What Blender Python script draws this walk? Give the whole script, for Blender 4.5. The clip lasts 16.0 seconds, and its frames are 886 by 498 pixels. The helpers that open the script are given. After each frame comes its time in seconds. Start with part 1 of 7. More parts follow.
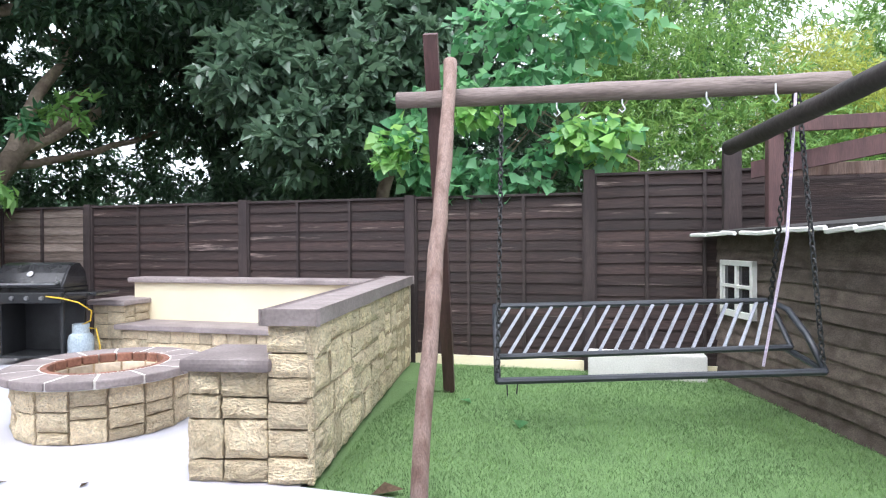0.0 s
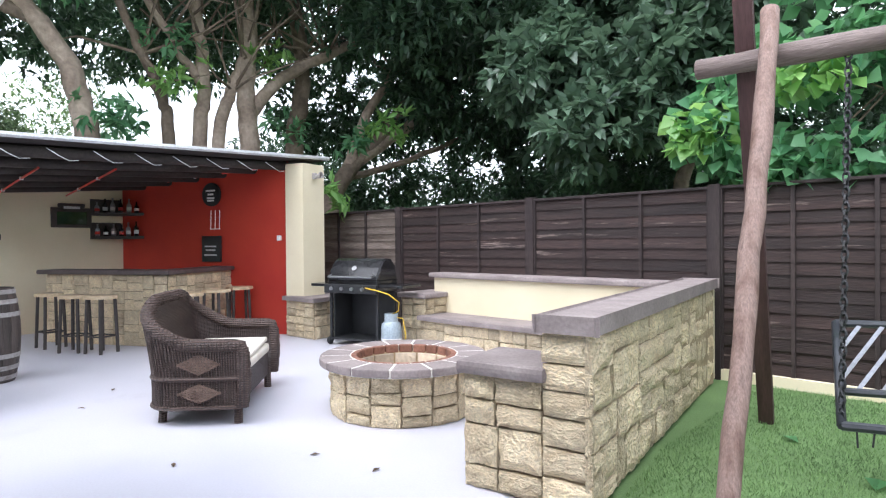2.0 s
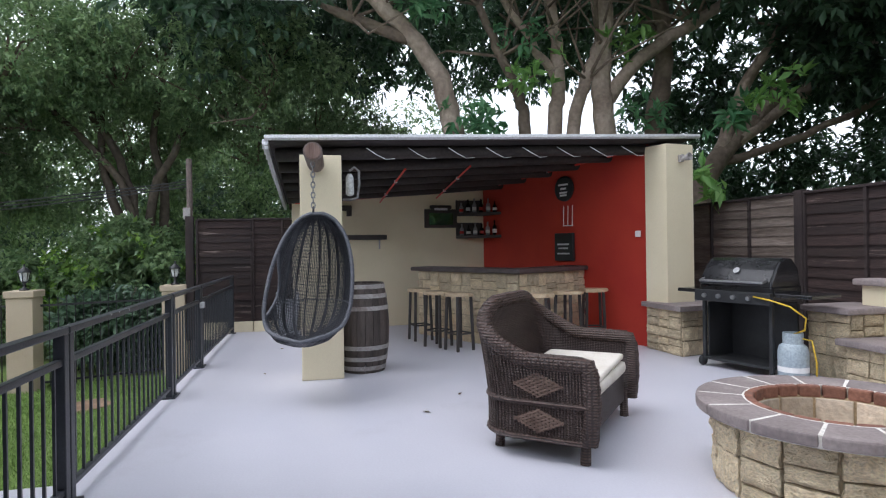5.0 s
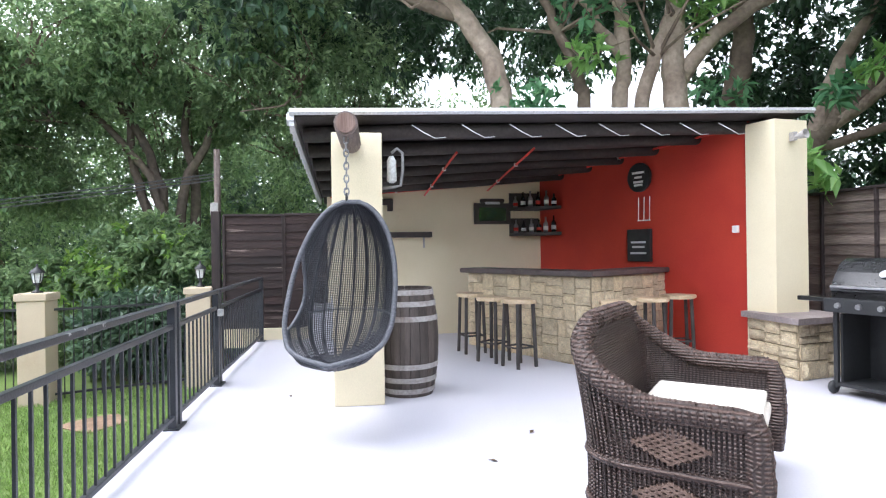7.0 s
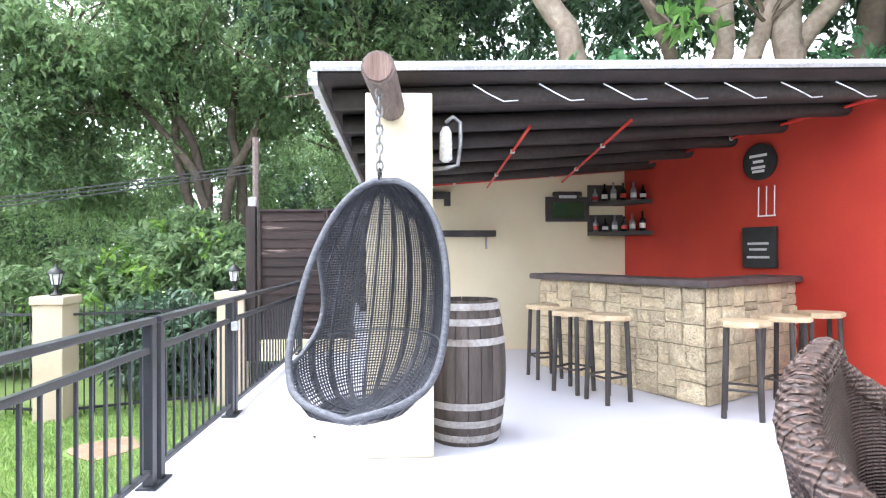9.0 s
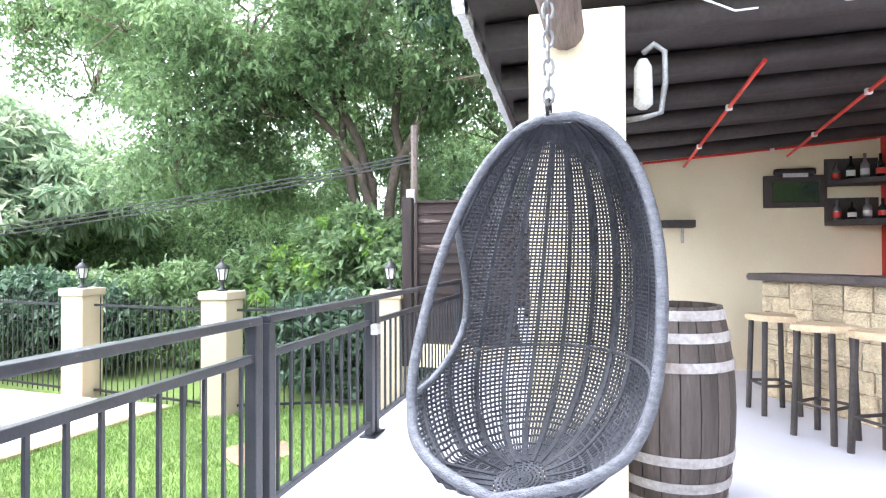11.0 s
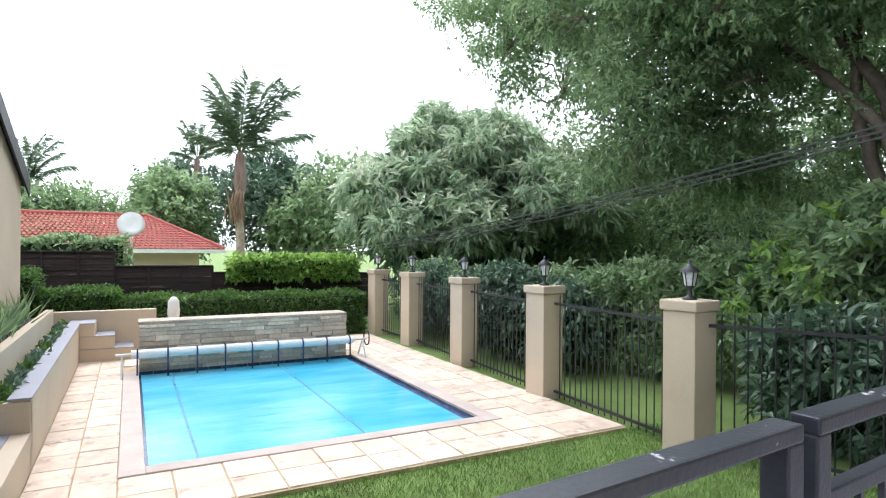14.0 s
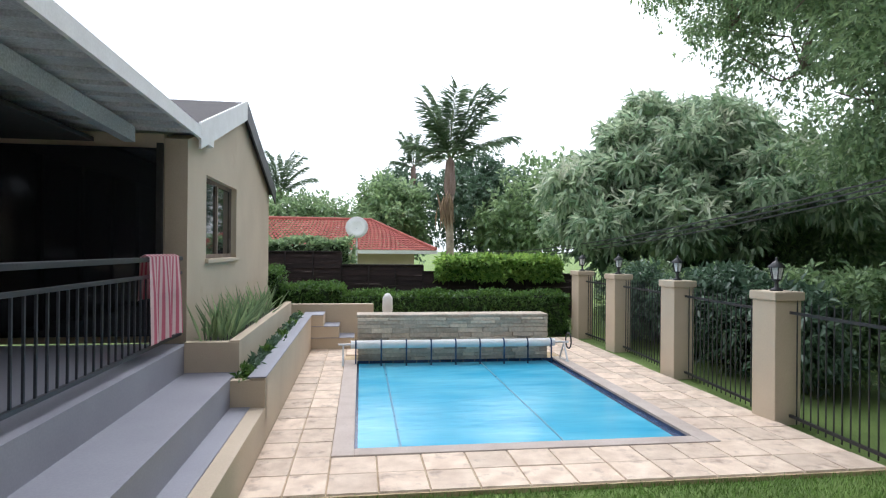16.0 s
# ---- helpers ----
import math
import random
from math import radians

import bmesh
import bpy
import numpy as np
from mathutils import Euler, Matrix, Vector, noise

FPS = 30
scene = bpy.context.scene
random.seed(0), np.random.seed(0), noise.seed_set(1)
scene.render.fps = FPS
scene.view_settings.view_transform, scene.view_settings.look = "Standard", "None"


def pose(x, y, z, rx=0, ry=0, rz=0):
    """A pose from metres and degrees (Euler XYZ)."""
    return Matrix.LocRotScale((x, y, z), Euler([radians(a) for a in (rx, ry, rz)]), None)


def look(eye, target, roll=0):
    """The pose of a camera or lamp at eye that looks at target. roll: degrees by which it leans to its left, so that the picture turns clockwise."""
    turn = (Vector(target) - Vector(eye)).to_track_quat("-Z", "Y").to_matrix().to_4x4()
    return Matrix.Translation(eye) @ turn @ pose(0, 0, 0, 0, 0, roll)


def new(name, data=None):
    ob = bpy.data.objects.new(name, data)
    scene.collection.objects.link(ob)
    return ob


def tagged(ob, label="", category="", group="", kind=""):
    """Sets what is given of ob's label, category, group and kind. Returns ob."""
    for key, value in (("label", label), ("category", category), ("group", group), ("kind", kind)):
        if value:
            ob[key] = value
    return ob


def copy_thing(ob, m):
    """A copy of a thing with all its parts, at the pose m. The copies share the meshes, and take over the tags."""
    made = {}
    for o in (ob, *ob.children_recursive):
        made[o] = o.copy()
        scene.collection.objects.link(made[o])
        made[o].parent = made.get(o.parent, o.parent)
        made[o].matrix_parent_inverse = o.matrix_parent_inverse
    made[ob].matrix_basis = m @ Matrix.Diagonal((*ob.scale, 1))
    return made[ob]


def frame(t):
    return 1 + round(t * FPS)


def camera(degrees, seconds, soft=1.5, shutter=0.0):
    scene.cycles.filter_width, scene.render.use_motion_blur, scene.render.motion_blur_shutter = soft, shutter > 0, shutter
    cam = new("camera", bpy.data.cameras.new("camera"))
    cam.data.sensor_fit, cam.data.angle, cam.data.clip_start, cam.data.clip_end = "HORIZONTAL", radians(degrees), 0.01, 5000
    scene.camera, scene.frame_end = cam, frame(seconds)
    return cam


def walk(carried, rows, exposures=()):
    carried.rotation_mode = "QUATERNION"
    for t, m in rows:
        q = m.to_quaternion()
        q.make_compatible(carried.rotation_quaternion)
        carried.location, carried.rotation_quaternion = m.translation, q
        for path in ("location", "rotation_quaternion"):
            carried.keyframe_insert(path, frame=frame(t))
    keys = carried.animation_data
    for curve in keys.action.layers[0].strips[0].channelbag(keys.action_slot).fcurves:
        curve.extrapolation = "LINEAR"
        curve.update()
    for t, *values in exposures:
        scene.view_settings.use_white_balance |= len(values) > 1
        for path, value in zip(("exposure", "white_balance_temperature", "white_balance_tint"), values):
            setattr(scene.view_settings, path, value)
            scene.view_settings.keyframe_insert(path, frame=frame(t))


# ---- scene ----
cam = camera(74.2, 16.0, soft=1.2)
PATH = [
    (0, (-0.747, 0.335, 1.359), (-1.274, 2.265, 1.346), -0.3),
    (0.5, (-0.75, 0.406, 1.366), (-1.485, 2.266, 1.351), -0.1),
    (1, (-0.78, 0.469, 1.375), (-1.718, 2.235, 1.356), -0.3),
    (1.5, (-0.827, 0.576, 1.386), (-1.978, 2.212, 1.366), -0.5),
    (2, (-0.865, 0.716, 1.375), (-2.239, 2.169, 1.356), -0.5),
    (2.5, (-0.912, 0.82, 1.37), (-2.447, 2.102, 1.35), -0.6),
    (3, (-1.09, 1.002, 1.359), (-2.756, 2.109, 1.344), -0.6),
    (3.5, (-1.233, 1.122, 1.341), (-3.004, 2.051, 1.335), -0.8),
    (4, (-1.42, 1.21, 1.321), (-3.281, 1.944, 1.319), -0.8),
    (4.5, (-1.621, 1.313, 1.334), (-3.548, 1.849, 1.329), -0.8),
    (5, (-1.868, 1.314, 1.315), (-3.819, 1.75, 1.315), -0.8),
    (7.5, (-3.325, 1.42, 1.299), (-5.306, 1.693, 1.3), -0.7),
    (8, (-3.661, 1.503, 1.304), (-5.648, 1.73, 1.306), -0.6),
    (10.5, (-5.056, 1.495, 1.211), (-7.038, 1.229, 1.238), -0.2),
    (11, (-5.297, 1.443, 1.194), (-7.24, 0.972, 1.221), -0.2),
    (11.5, (-5.554, 1.312, 1.2), (-7.403, 0.55, 1.227), 0.3),
    (12, (-5.818, 1.145, 1.185), (-7.547, 0.141, 1.209), 0.3),
    (12.5, (-5.982, 0.99, 1.198), (-7.61, -0.171, 1.22), 0.5),
    (13, (-6.199, 0.847, 1.218), (-7.659, -0.52, 1.236), 0.7),
    (13.5, (-6.354, 0.718, 1.208), (-7.61, -0.839, 1.222), 0.6),
    (14, (-6.435, 0.616, 1.258), (-7.532, -1.056, 1.26), 0.4),
    (14.5, (-6.495, 0.568, 1.247), (-7.423, -1.203, 1.25), 0.5),
    (15, (-6.558, 0.512, 1.236), (-7.284, -1.352, 1.239), 0.6),
    (15.5, (-6.603, 0.498, 1.24), (-7.18, -1.416, 1.241), 0.6),
    (16, (-6.615, 0.479, 1.223), (-7.07, -1.468, 1.227), 0.5),
]
EXPOSURES = [(t, e, 5950, 13) for t, e in ((0, 1.0), (1.5, 0.9), (2.5, 0.7), (3.5, 0.4), (4.5, 0.14), (5.2, 0.06), (7.3, 1.4), (8.2, 1.72), (10.3, 2.22), (11.5, 2.17), (12.6, 2.1), (13.2, 1.65), (14, 0.63), (14.6, 0.46), (15.2, 0.25), (16, 0.08))]
walk(cam, [(t, look(eye, target, roll)) for t, eye, target, roll in PATH], EXPOSURES)

# ---- world and light ----
world = bpy.data.worlds.new("sky")
scene.world = world
world.use_nodes = True
wn = world.node_tree.nodes
sky = wn.new("ShaderNodeTexSky")
sky.sky_type = "NISHITA"
sky.sun_disc = False
sky.sun_elevation, sky.sun_rotation = radians(58), radians(200)
sky.air_density, sky.dust_density = 1.0, 4.0
grey = wn.new("ShaderNodeHueSaturation")
grey.inputs["Saturation"].default_value = 0.2
cloud = wn.new("ShaderNodeMix")
cloud.data_type, cloud.blend_type = "RGBA", "ADD"
cloud.inputs[0].default_value = 1.0
cloud.inputs[7].default_value = (5.2, 5.35, 5.5, 1)  # an even layer of bright cloud
world.node_tree.links.new(sky.outputs[0], grey.inputs["Color"])
world.node_tree.links.new(grey.outputs[0], cloud.inputs[6])
world.node_tree.links.new(cloud.outputs[2], wn["Background"].inputs[0])
wn["Background"].inputs[1].default_value = 0.15
sun = new("sun", bpy.data.lights.new("sun", "SUN"))
sun.data.energy, sun.data.angle, sun.data.color = 0.8, radians(25), (1, 0.97, 0.92)
sun.matrix_world = look((0, 0, 20), (-4, 7, 0))


# ---- building helpers ----
def part(name, bm, mat, parent=None, label="", smooth=False):
    me = bpy.data.meshes.new(name)
    bm.normal_update()
    bm.to_mesh(me)
    bm.free()
    if smooth:
        for p in me.polygons:
            p.use_smooth = True
    me.materials.append(mat)
    ob = new(name, me)
    if parent is not None:
        ob.parent = parent
    if label:
        ob["label"] = label
    return ob


def thing(name, m, label, category, group="", kind=""):
    ob = new(name)
    ob.empty_display_size = 0.1
    ob.matrix_world = m
    return tagged(ob, label, category, group, kind)


def box(bm, x0, x1, y0, y1, z0, z1, bevel=0.0, m=None):
    r = bmesh.ops.create_cube(bm, size=1.0)
    vs = r["verts"]
    for v in vs:
        v.co = Vector((x0 + (v.co.x + 0.5) * (x1 - x0), y0 + (v.co.y + 0.5) * (y1 - y0), z0 + (v.co.z + 0.5) * (z1 - z0)))
        if m is not None:
            v.co = m @ v.co
    if bevel > 0:
        es = list({e for v in vs for e in v.link_edges})
        bmesh.ops.bevel(bm, geom=es, offset=bevel, segments=2, profile=0.6, affect="EDGES")
    return bm


def boxm(x0, x1, y0, y1, z0, z1, bevel=0.0, m=None):
    return box(bmesh.new(), x0, x1, y0, y1, z0, z1, bevel, m)


def prism(bm, poly, z0, z1):
    """An upright prism over a polygon; z0 and z1 may be lists, a height for each corner."""
    n = len(poly)
    lo = z0 if isinstance(z0, (list, tuple)) else [z0] * n
    hi = z1 if isinstance(z1, (list, tuple)) else [z1] * n
    a = [bm.verts.new((p[0], p[1], lo[i])) for i, p in enumerate(poly)]
    b = [bm.verts.new((p[0], p[1], hi[i])) for i, p in enumerate(poly)]
    fs = [bm.faces.new(a[::-1]), bm.faces.new(b)]
    for i in range(n):
        j = (i + 1) % n
        fs.append(bm.faces.new((a[i], a[j], b[j], b[i])))
    bmesh.ops.recalc_face_normals(bm, faces=fs)
    return bm


def slab(p, q, thick, z0, z1, bm=None):
    """A wall from p to q, with its thickness to the left of the way from p to q."""
    bm = bm or bmesh.new()
    d = (Vector(q) - Vector(p)).normalized()
    n = Vector((-d.y, d.x)) * thick
    return prism(bm, [p, q, (q[0] + n.x, q[1] + n.y), (p[0] + n.x, p[1] + n.y)], z0, z1)


def tube(bm, pts, r, n=8, closed=False):
    """A round bar along points; r may be a list."""
    pts = [Vector(p) for p in pts]
    k = len(pts)
    rs = r if isinstance(r, (list, tuple)) else [r] * k
    rings, side = [], None
    for i, p in enumerate(pts):
        if closed:
            t = pts[(i + 1) % k] - pts[i - 1]
        else:
            t = pts[min(i + 1, k - 1)] - pts[max(i - 1, 0)]
        t.normalize()
        if side is None:
            side = t.orthogonal().normalized()
        side = (side - t * side.dot(t)).normalized()
        up = t.cross(side)
        rings.append([bm.verts.new(p + rs[i] * (math.cos(6.28318 * j / n) * side + math.sin(6.28318 * j / n) * up)) for j in range(n)])
    for i in range(k if closed else k - 1):
        a, b = rings[i], rings[(i + 1) % k]
        for j in range(n):
            bm.faces.new((a[j], a[(j + 1) % n], b[(j + 1) % n], b[j]))
    if not closed:
        bm.faces.new(rings[0][::-1])
        bm.faces.new(rings[-1])
    return bm


def lathe(bm, profile, n=24, m=None):
    """A turned body from (radius, height) pairs about z, open at the ends where the radius is not 0."""
    rings = []
    for r, z in profile:
        if r <= 1e-5:
            v = bm.verts.new((m @ Vector((0, 0, z))) if m else (0, 0, z))
            rings.append([v])
        else:
            ring = []
            for j in range(n):
                c = Vector((r * math.cos(6.28318531 * j / n), r * math.sin(6.28318531 * j / n), z))
                ring.append(bm.verts.new(m @ c if m else c))
            rings.append(ring)
    for a, b in zip(rings, rings[1:]):
        for j in range(n):
            f = [a[j % len(a)], a[(j + 1) % len(a)], b[(j + 1) % len(b)], b[j % len(b)]]
            f = list(dict.fromkeys(f))
            if len(f) > 2:
                bm.faces.new(f)
    return bm


# ---- materials ----
def mat(name, c1, c2, scale=4.0, rough=0.7, bump=0.25, fine=40.0, metal=0.0, vary=0.0, stretch=(1, 1, 1), island=False, contrast=0.25, dist=0.01, rvar=0.1, stain=None, stain_at=(0.55, 0.75), stain_scale=1.3):
    """A surface with two scales of variation, a fine relief and, where stain is given, blotches of that colour."""
    mt = bpy.data.materials.new(name)
    mt.use_nodes = True
    nt = mt.node_tree
    N, L = nt.nodes, nt.links
    bs = N["Principled BSDF"]
    tc, mp = N.new("ShaderNodeTexCoord"), N.new("ShaderNodeMapping")
    mp.inputs["Scale"].default_value = stretch
    L.new(tc.outputs["Object"], mp.inputs[0])
    oi = N.new("ShaderNodeObjectInfo")
    off = N.new("ShaderNodeVectorMath")
    off.operation = "MULTIPLY_ADD"
    cmb = N.new("ShaderNodeCombineXYZ")
    L.new(oi.outputs["Random"], cmb.inputs[0])
    L.new(oi.outputs["Random"], cmb.inputs[1])
    off.inputs[1].default_value = (37, 53, 0)
    L.new(cmb.outputs[0], off.inputs[0])
    L.new(mp.outputs[0], off.inputs[2])
    na = N.new("ShaderNodeTexNoise")
    na.inputs["Scale"].default_value, na.inputs["Detail"].default_value = scale, 5
    L.new(off.outputs[0], na.inputs[0])
    nb = N.new("ShaderNodeTexNoise")
    nb.inputs["Scale"].default_value, nb.inputs["Detail"].default_value = fine, 6
    L.new(off.outputs[0], nb.inputs[0])
    ra = N.new("ShaderNodeValToRGB")
    ra.color_ramp.elements[0].position, ra.color_ramp.elements[1].position = 0.32, 0.68
    ra.color_ramp.elements[0].color, ra.color_ramp.elements[1].color = (*c1, 1), (*c2, 1)
    L.new(na.outputs[0], ra.inputs[0])
    col = ra.outputs[0]
    if stain:
        ns = N.new("ShaderNodeTexNoise")
        ns.inputs["Scale"].default_value, ns.inputs["Detail"].default_value = stain_scale, 7
        ns.inputs["Roughness"].default_value = 0.65
        L.new(off.outputs[0], ns.inputs[0])
        rs = N.new("ShaderNodeMapRange")
        rs.inputs[1].default_value, rs.inputs[2].default_value = stain_at
        L.new(ns.outputs[0], rs.inputs[0])
        mx = N.new("ShaderNodeMix")
        mx.data_type = "RGBA"
        L.new(rs.outputs[0], mx.inputs[0])
        L.new(col, mx.inputs[6])
        mx.inputs[7].default_value = (*stain, 1)
        col = mx.outputs[2]
    mr = N.new("ShaderNodeMapRange")
    mr.inputs[1].default_value, mr.inputs[2].default_value = 0.25, 0.75
    mr.inputs[3].default_value, mr.inputs[4].default_value = 1 - contrast, 1 + contrast
    L.new(nb.outputs[0], mr.inputs[0])
    val = mr.outputs[0]
    if vary:
        vr = N.new("ShaderNodeMapRange")
        vr.inputs[3].default_value, vr.inputs[4].default_value = 1 - vary, 1 + vary
        if island:
            ge = N.new("ShaderNodeNewGeometry")
            L.new(ge.outputs["Random Per Island"], vr.inputs[0])
        else:
            L.new(oi.outputs["Random"], vr.inputs[0])
        mu = N.new("ShaderNodeMath")
        mu.operation = "MULTIPLY"
        L.new(val, mu.inputs[0])
        L.new(vr.outputs[0], mu.inputs[1])
        val = mu.outputs[0]
    hs = N.new("ShaderNodeHueSaturation")
    L.new(col, hs.inputs["Color"])
    L.new(val, hs.inputs["Value"])
    L.new(hs.outputs[0], bs.inputs["Base Color"])
    rr = N.new("ShaderNodeMapRange")
    rr.inputs[3].default_value, rr.inputs[4].default_value = max(0.02, rough - rvar), min(1, rough + rvar)
    L.new(na.outputs[0], rr.inputs[0])
    L.new(rr.outputs[0], bs.inputs["Roughness"])
    bs.inputs["Metallic"].default_value = metal
    if bump:
        bp = N.new("ShaderNodeBump")
        bp.inputs["Strength"].default_value, bp.inputs["Distance"].default_value = bump, dist
        L.new(nb.outputs[0], bp.inputs["Height"])
        L.new(bp.outputs[0], bs.inputs["Normal"])
    return mt


def leafmat(name, dark, light, spread=0.5, gloss=0.45, through_light=0.35):
    mt = bpy.data.materials.new(name)
    mt.use_nodes = True
    nt = mt.node_tree
    N, L = nt.nodes, nt.links
    bs = N["Principled BSDF"]
    ge = N.new("ShaderNodeNewGeometry")
    ra = N.new("ShaderNodeValToRGB")
    ra.color_ramp.elements[0].color, ra.color_ramp.elements[1].color = (*dark, 1), (*light, 1)
    ra.color_ramp.elements[0].position, ra.color_ramp.elements[1].position = 0.5 - spread / 2, 0.5 + spread / 2
    tc, nz = N.new("ShaderNodeTexCoord"), N.new("ShaderNodeTexNoise")
    nz.inputs["Scale"].default_value = 0.7
    L.new(tc.outputs["Object"], nz.inputs[0])
    av = N.new("ShaderNodeMix")
    av.inputs[0].default_value = 0.45
    L.new(ge.outputs["Random Per Island"], av.inputs[2])
    L.new(nz.outputs[0], av.inputs[3])
    L.new(av.outputs[0], ra.inputs[0])
    L.new(ra.outputs[0], bs.inputs["Base Color"])
    bs.inputs["Roughness"].default_value = gloss
    tr, mx = N.new("ShaderNodeBsdfTranslucent"), N.new("ShaderNodeMixShader")
    hs = N.new("ShaderNodeHueSaturation")
    hs.inputs["Value"].default_value, hs.inputs["Hue"].default_value = 1.5, 0.48
    L.new(ra.outputs[0], hs.inputs["Color"])
    L.new(hs.outputs[0], tr.inputs[0])
    mx.inputs[0].default_value = through_light
    L.new(bs.outputs[0], mx.inputs[1])
    L.new(tr.outputs[0], mx.inputs[2])
    L.new(mx.outputs[0], N["Material Output"].inputs[0])
    return mt


M_deck = mat("painted_deck", (0.5, 0.5, 0.56), (0.56, 0.555, 0.61), 0.8, 0.42, 0.06, 70, contrast=0.04, rvar=0.12, stain=(0.43, 0.42, 0.46), stain_at=(0.6, 0.85), stain_scale=0.9)
M_turf = mat("artificial_turf", (0.13, 0.22, 0.08), (0.17, 0.28, 0.105), 2.2, 0.9, 0.6, 220, contrast=0.35, dist=0.02)
M_turfb = mat("turf_fibre", (0.11, 0.2, 0.07), (0.2, 0.33, 0.12), 1.5, 0.75, 0, 60, vary=0.3, island=True)
M_lawn = mat("lawn_soil", (0.13, 0.2, 0.05), (0.2, 0.29, 0.075), 1.2, 0.95, 0.7, 120, contrast=0.4, dist=0.03, stain=(0.16, 0.11, 0.06), stain_at=(0.62, 0.75), stain_scale=0.9)
M_grass = mat("grass_blade", (0.14, 0.25, 0.045), (0.27, 0.41, 0.11), 1.0, 0.6, 0, 60, vary=0.35, island=True)
M_fence = mat("stained_fence_board", (0.017, 0.009, 0.008), (0.041, 0.024, 0.021), 2.0, 0.78, 0.5, 22, vary=0.3, stretch=(0.35, 3, 5), contrast=0.5, stain=(0.26, 0.2, 0.175), stain_at=(0.61, 0.74), stain_scale=2.6)
M_fence_grey = mat("weathered_fence_board", (0.1, 0.075, 0.06), (0.2, 0.16, 0.135), 2.0, 0.85, 0.5, 22, vary=0.25, stretch=(0.35, 3, 5), contrast=0.4, stain=(0.3, 0.26, 0.23), stain_at=(0.58, 0.8), stain_scale=2.2)
M_fence_x = mat("stained_fence_board_end", (0.04, 0.025, 0.023), (0.085, 0.056, 0.05), 2.0, 0.78, 0.5, 22, vary=0.3, stretch=(3, 0.35, 5), contrast=0.4, stain=(0.2, 0.16, 0.14), stain_at=(0.6, 0.85), stain_scale=2.2)
M_post = mat("fence_post_wood", (0.02, 0.013, 0.013), (0.043, 0.03, 0.028), 3, 0.8, 0.4, 25, vary=0.2, stretch=(4, 4, 0.5), contrast=0.3)
M_stone = mat("cladding_stone", (0.68, 0.54, 0.345), (0.87, 0.74, 0.51), 2.5, 0.85, 1.0, 11, vary=0.16, contrast=0.25, dist=0.04, stain=(0.44, 0.37, 0.28), stain_at=(0.6, 0.78), stain_scale=3.5)
M_mortar = mat("mortar", (0.36, 0.27, 0.16), (0.5, 0.39, 0.25), 5, 0.95, 0.5, 60, contrast=0.25)
M_cap = mat("coping_concrete", (0.2, 0.165, 0.16), (0.29, 0.245, 0.235), 4, 0.72, 0.3, 50, vary=0.15, contrast=0.18, stain=(0.38, 0.34, 0.31), stain_at=(0.6, 0.8), stain_scale=4)
M_brick = mat("fire_brick", (0.17, 0.075, 0.05), (0.27, 0.125, 0.085), 6, 0.85, 0.4, 50, vary=0.2, stain=(0.06, 0.05, 0.05), stain_at=(0.55, 0.8), stain_scale=5)
M_grout = mat("white_grout", (0.62, 0.58, 0.53), (0.78, 0.75, 0.7), 12, 0.9, 0.4, 60)
M_cream = mat("cream_plaster", (0.74, 0.65, 0.45), (0.79, 0.71, 0.51), 1.5, 0.85, 0.25, 90, contrast=0.05, stain=(0.6, 0.5, 0.33), stain_at=(0.66, 0.9), stain_scale=1.6)
M_red = mat("red_plaster", (0.42, 0.028, 0.016), (0.5, 0.045, 0.022), 1.5, 0.75, 0.25, 80, contrast=0.06)
M_house = mat("beige_house_plaster", (0.5, 0.41, 0.3), (0.57, 0.475, 0.35), 1.2, 0.9, 0.3, 90, contrast=0.06, stain=(0.42, 0.31, 0.2), stain_at=(0.64, 0.9), stain_scale=1.0)
M_step = mat("grey_step_paint", (0.25, 0.25, 0.285), (0.31, 0.31, 0.345), 1.2, 0.55, 0.1, 70, contrast=0.06, stain=(0.24, 0.24, 0.27), stain_at=(0.6, 0.85))
M_pave = mat("sandstone_paver", (0.58, 0.45, 0.34), (0.75, 0.62, 0.49), 2.2, 0.85, 0.4, 45, vary=0.14, contrast=0.12, stain=(0.34, 0.25, 0.19), stain_at=(0.54, 0.72), stain_scale=1.7)
M_coping = mat("pool_coping", (0.4, 0.33, 0.28), (0.5, 0.43, 0.38), 3, 0.8, 0.3, 50, vary=0.1, contrast=0.1)
M_kerb = mat("concrete", (0.55, 0.53, 0.5), (0.68, 0.66, 0.63), 2, 0.9, 0.4, 60, contrast=0.1)
M_black = mat("charcoal_paint", (0.025, 0.028, 0.034), (0.04, 0.043, 0.052), 6, 0.38, 0.15, 80, contrast=0.15)
M_blackchip = mat("chipped_charcoal_paint", (0.03, 0.032, 0.04), (0.045, 0.048, 0.057), 6, 0.36, 0.15, 80, contrast=0.15, stain=(0.5, 0.5, 0.52), stain_at=(0.63, 0.66), stain_scale=9)
# charcoal slats coloured grey to stand in for the reflected sky
M_slat = mat("slat_sky_sheen", (0.2, 0.21, 0.24), (0.28, 0.29, 0.33), 6, 0.4, 0.1, 80)
M_soil = mat("bare_soil", (0.2, 0.13, 0.08), (0.3, 0.2, 0.13), 5, 0.95, 0.6, 50, dist=0.02)
M_iron = mat("black_iron", (0.012, 0.013, 0.014), (0.025, 0.026, 0.028), 8, 0.5, 0.15, 60)
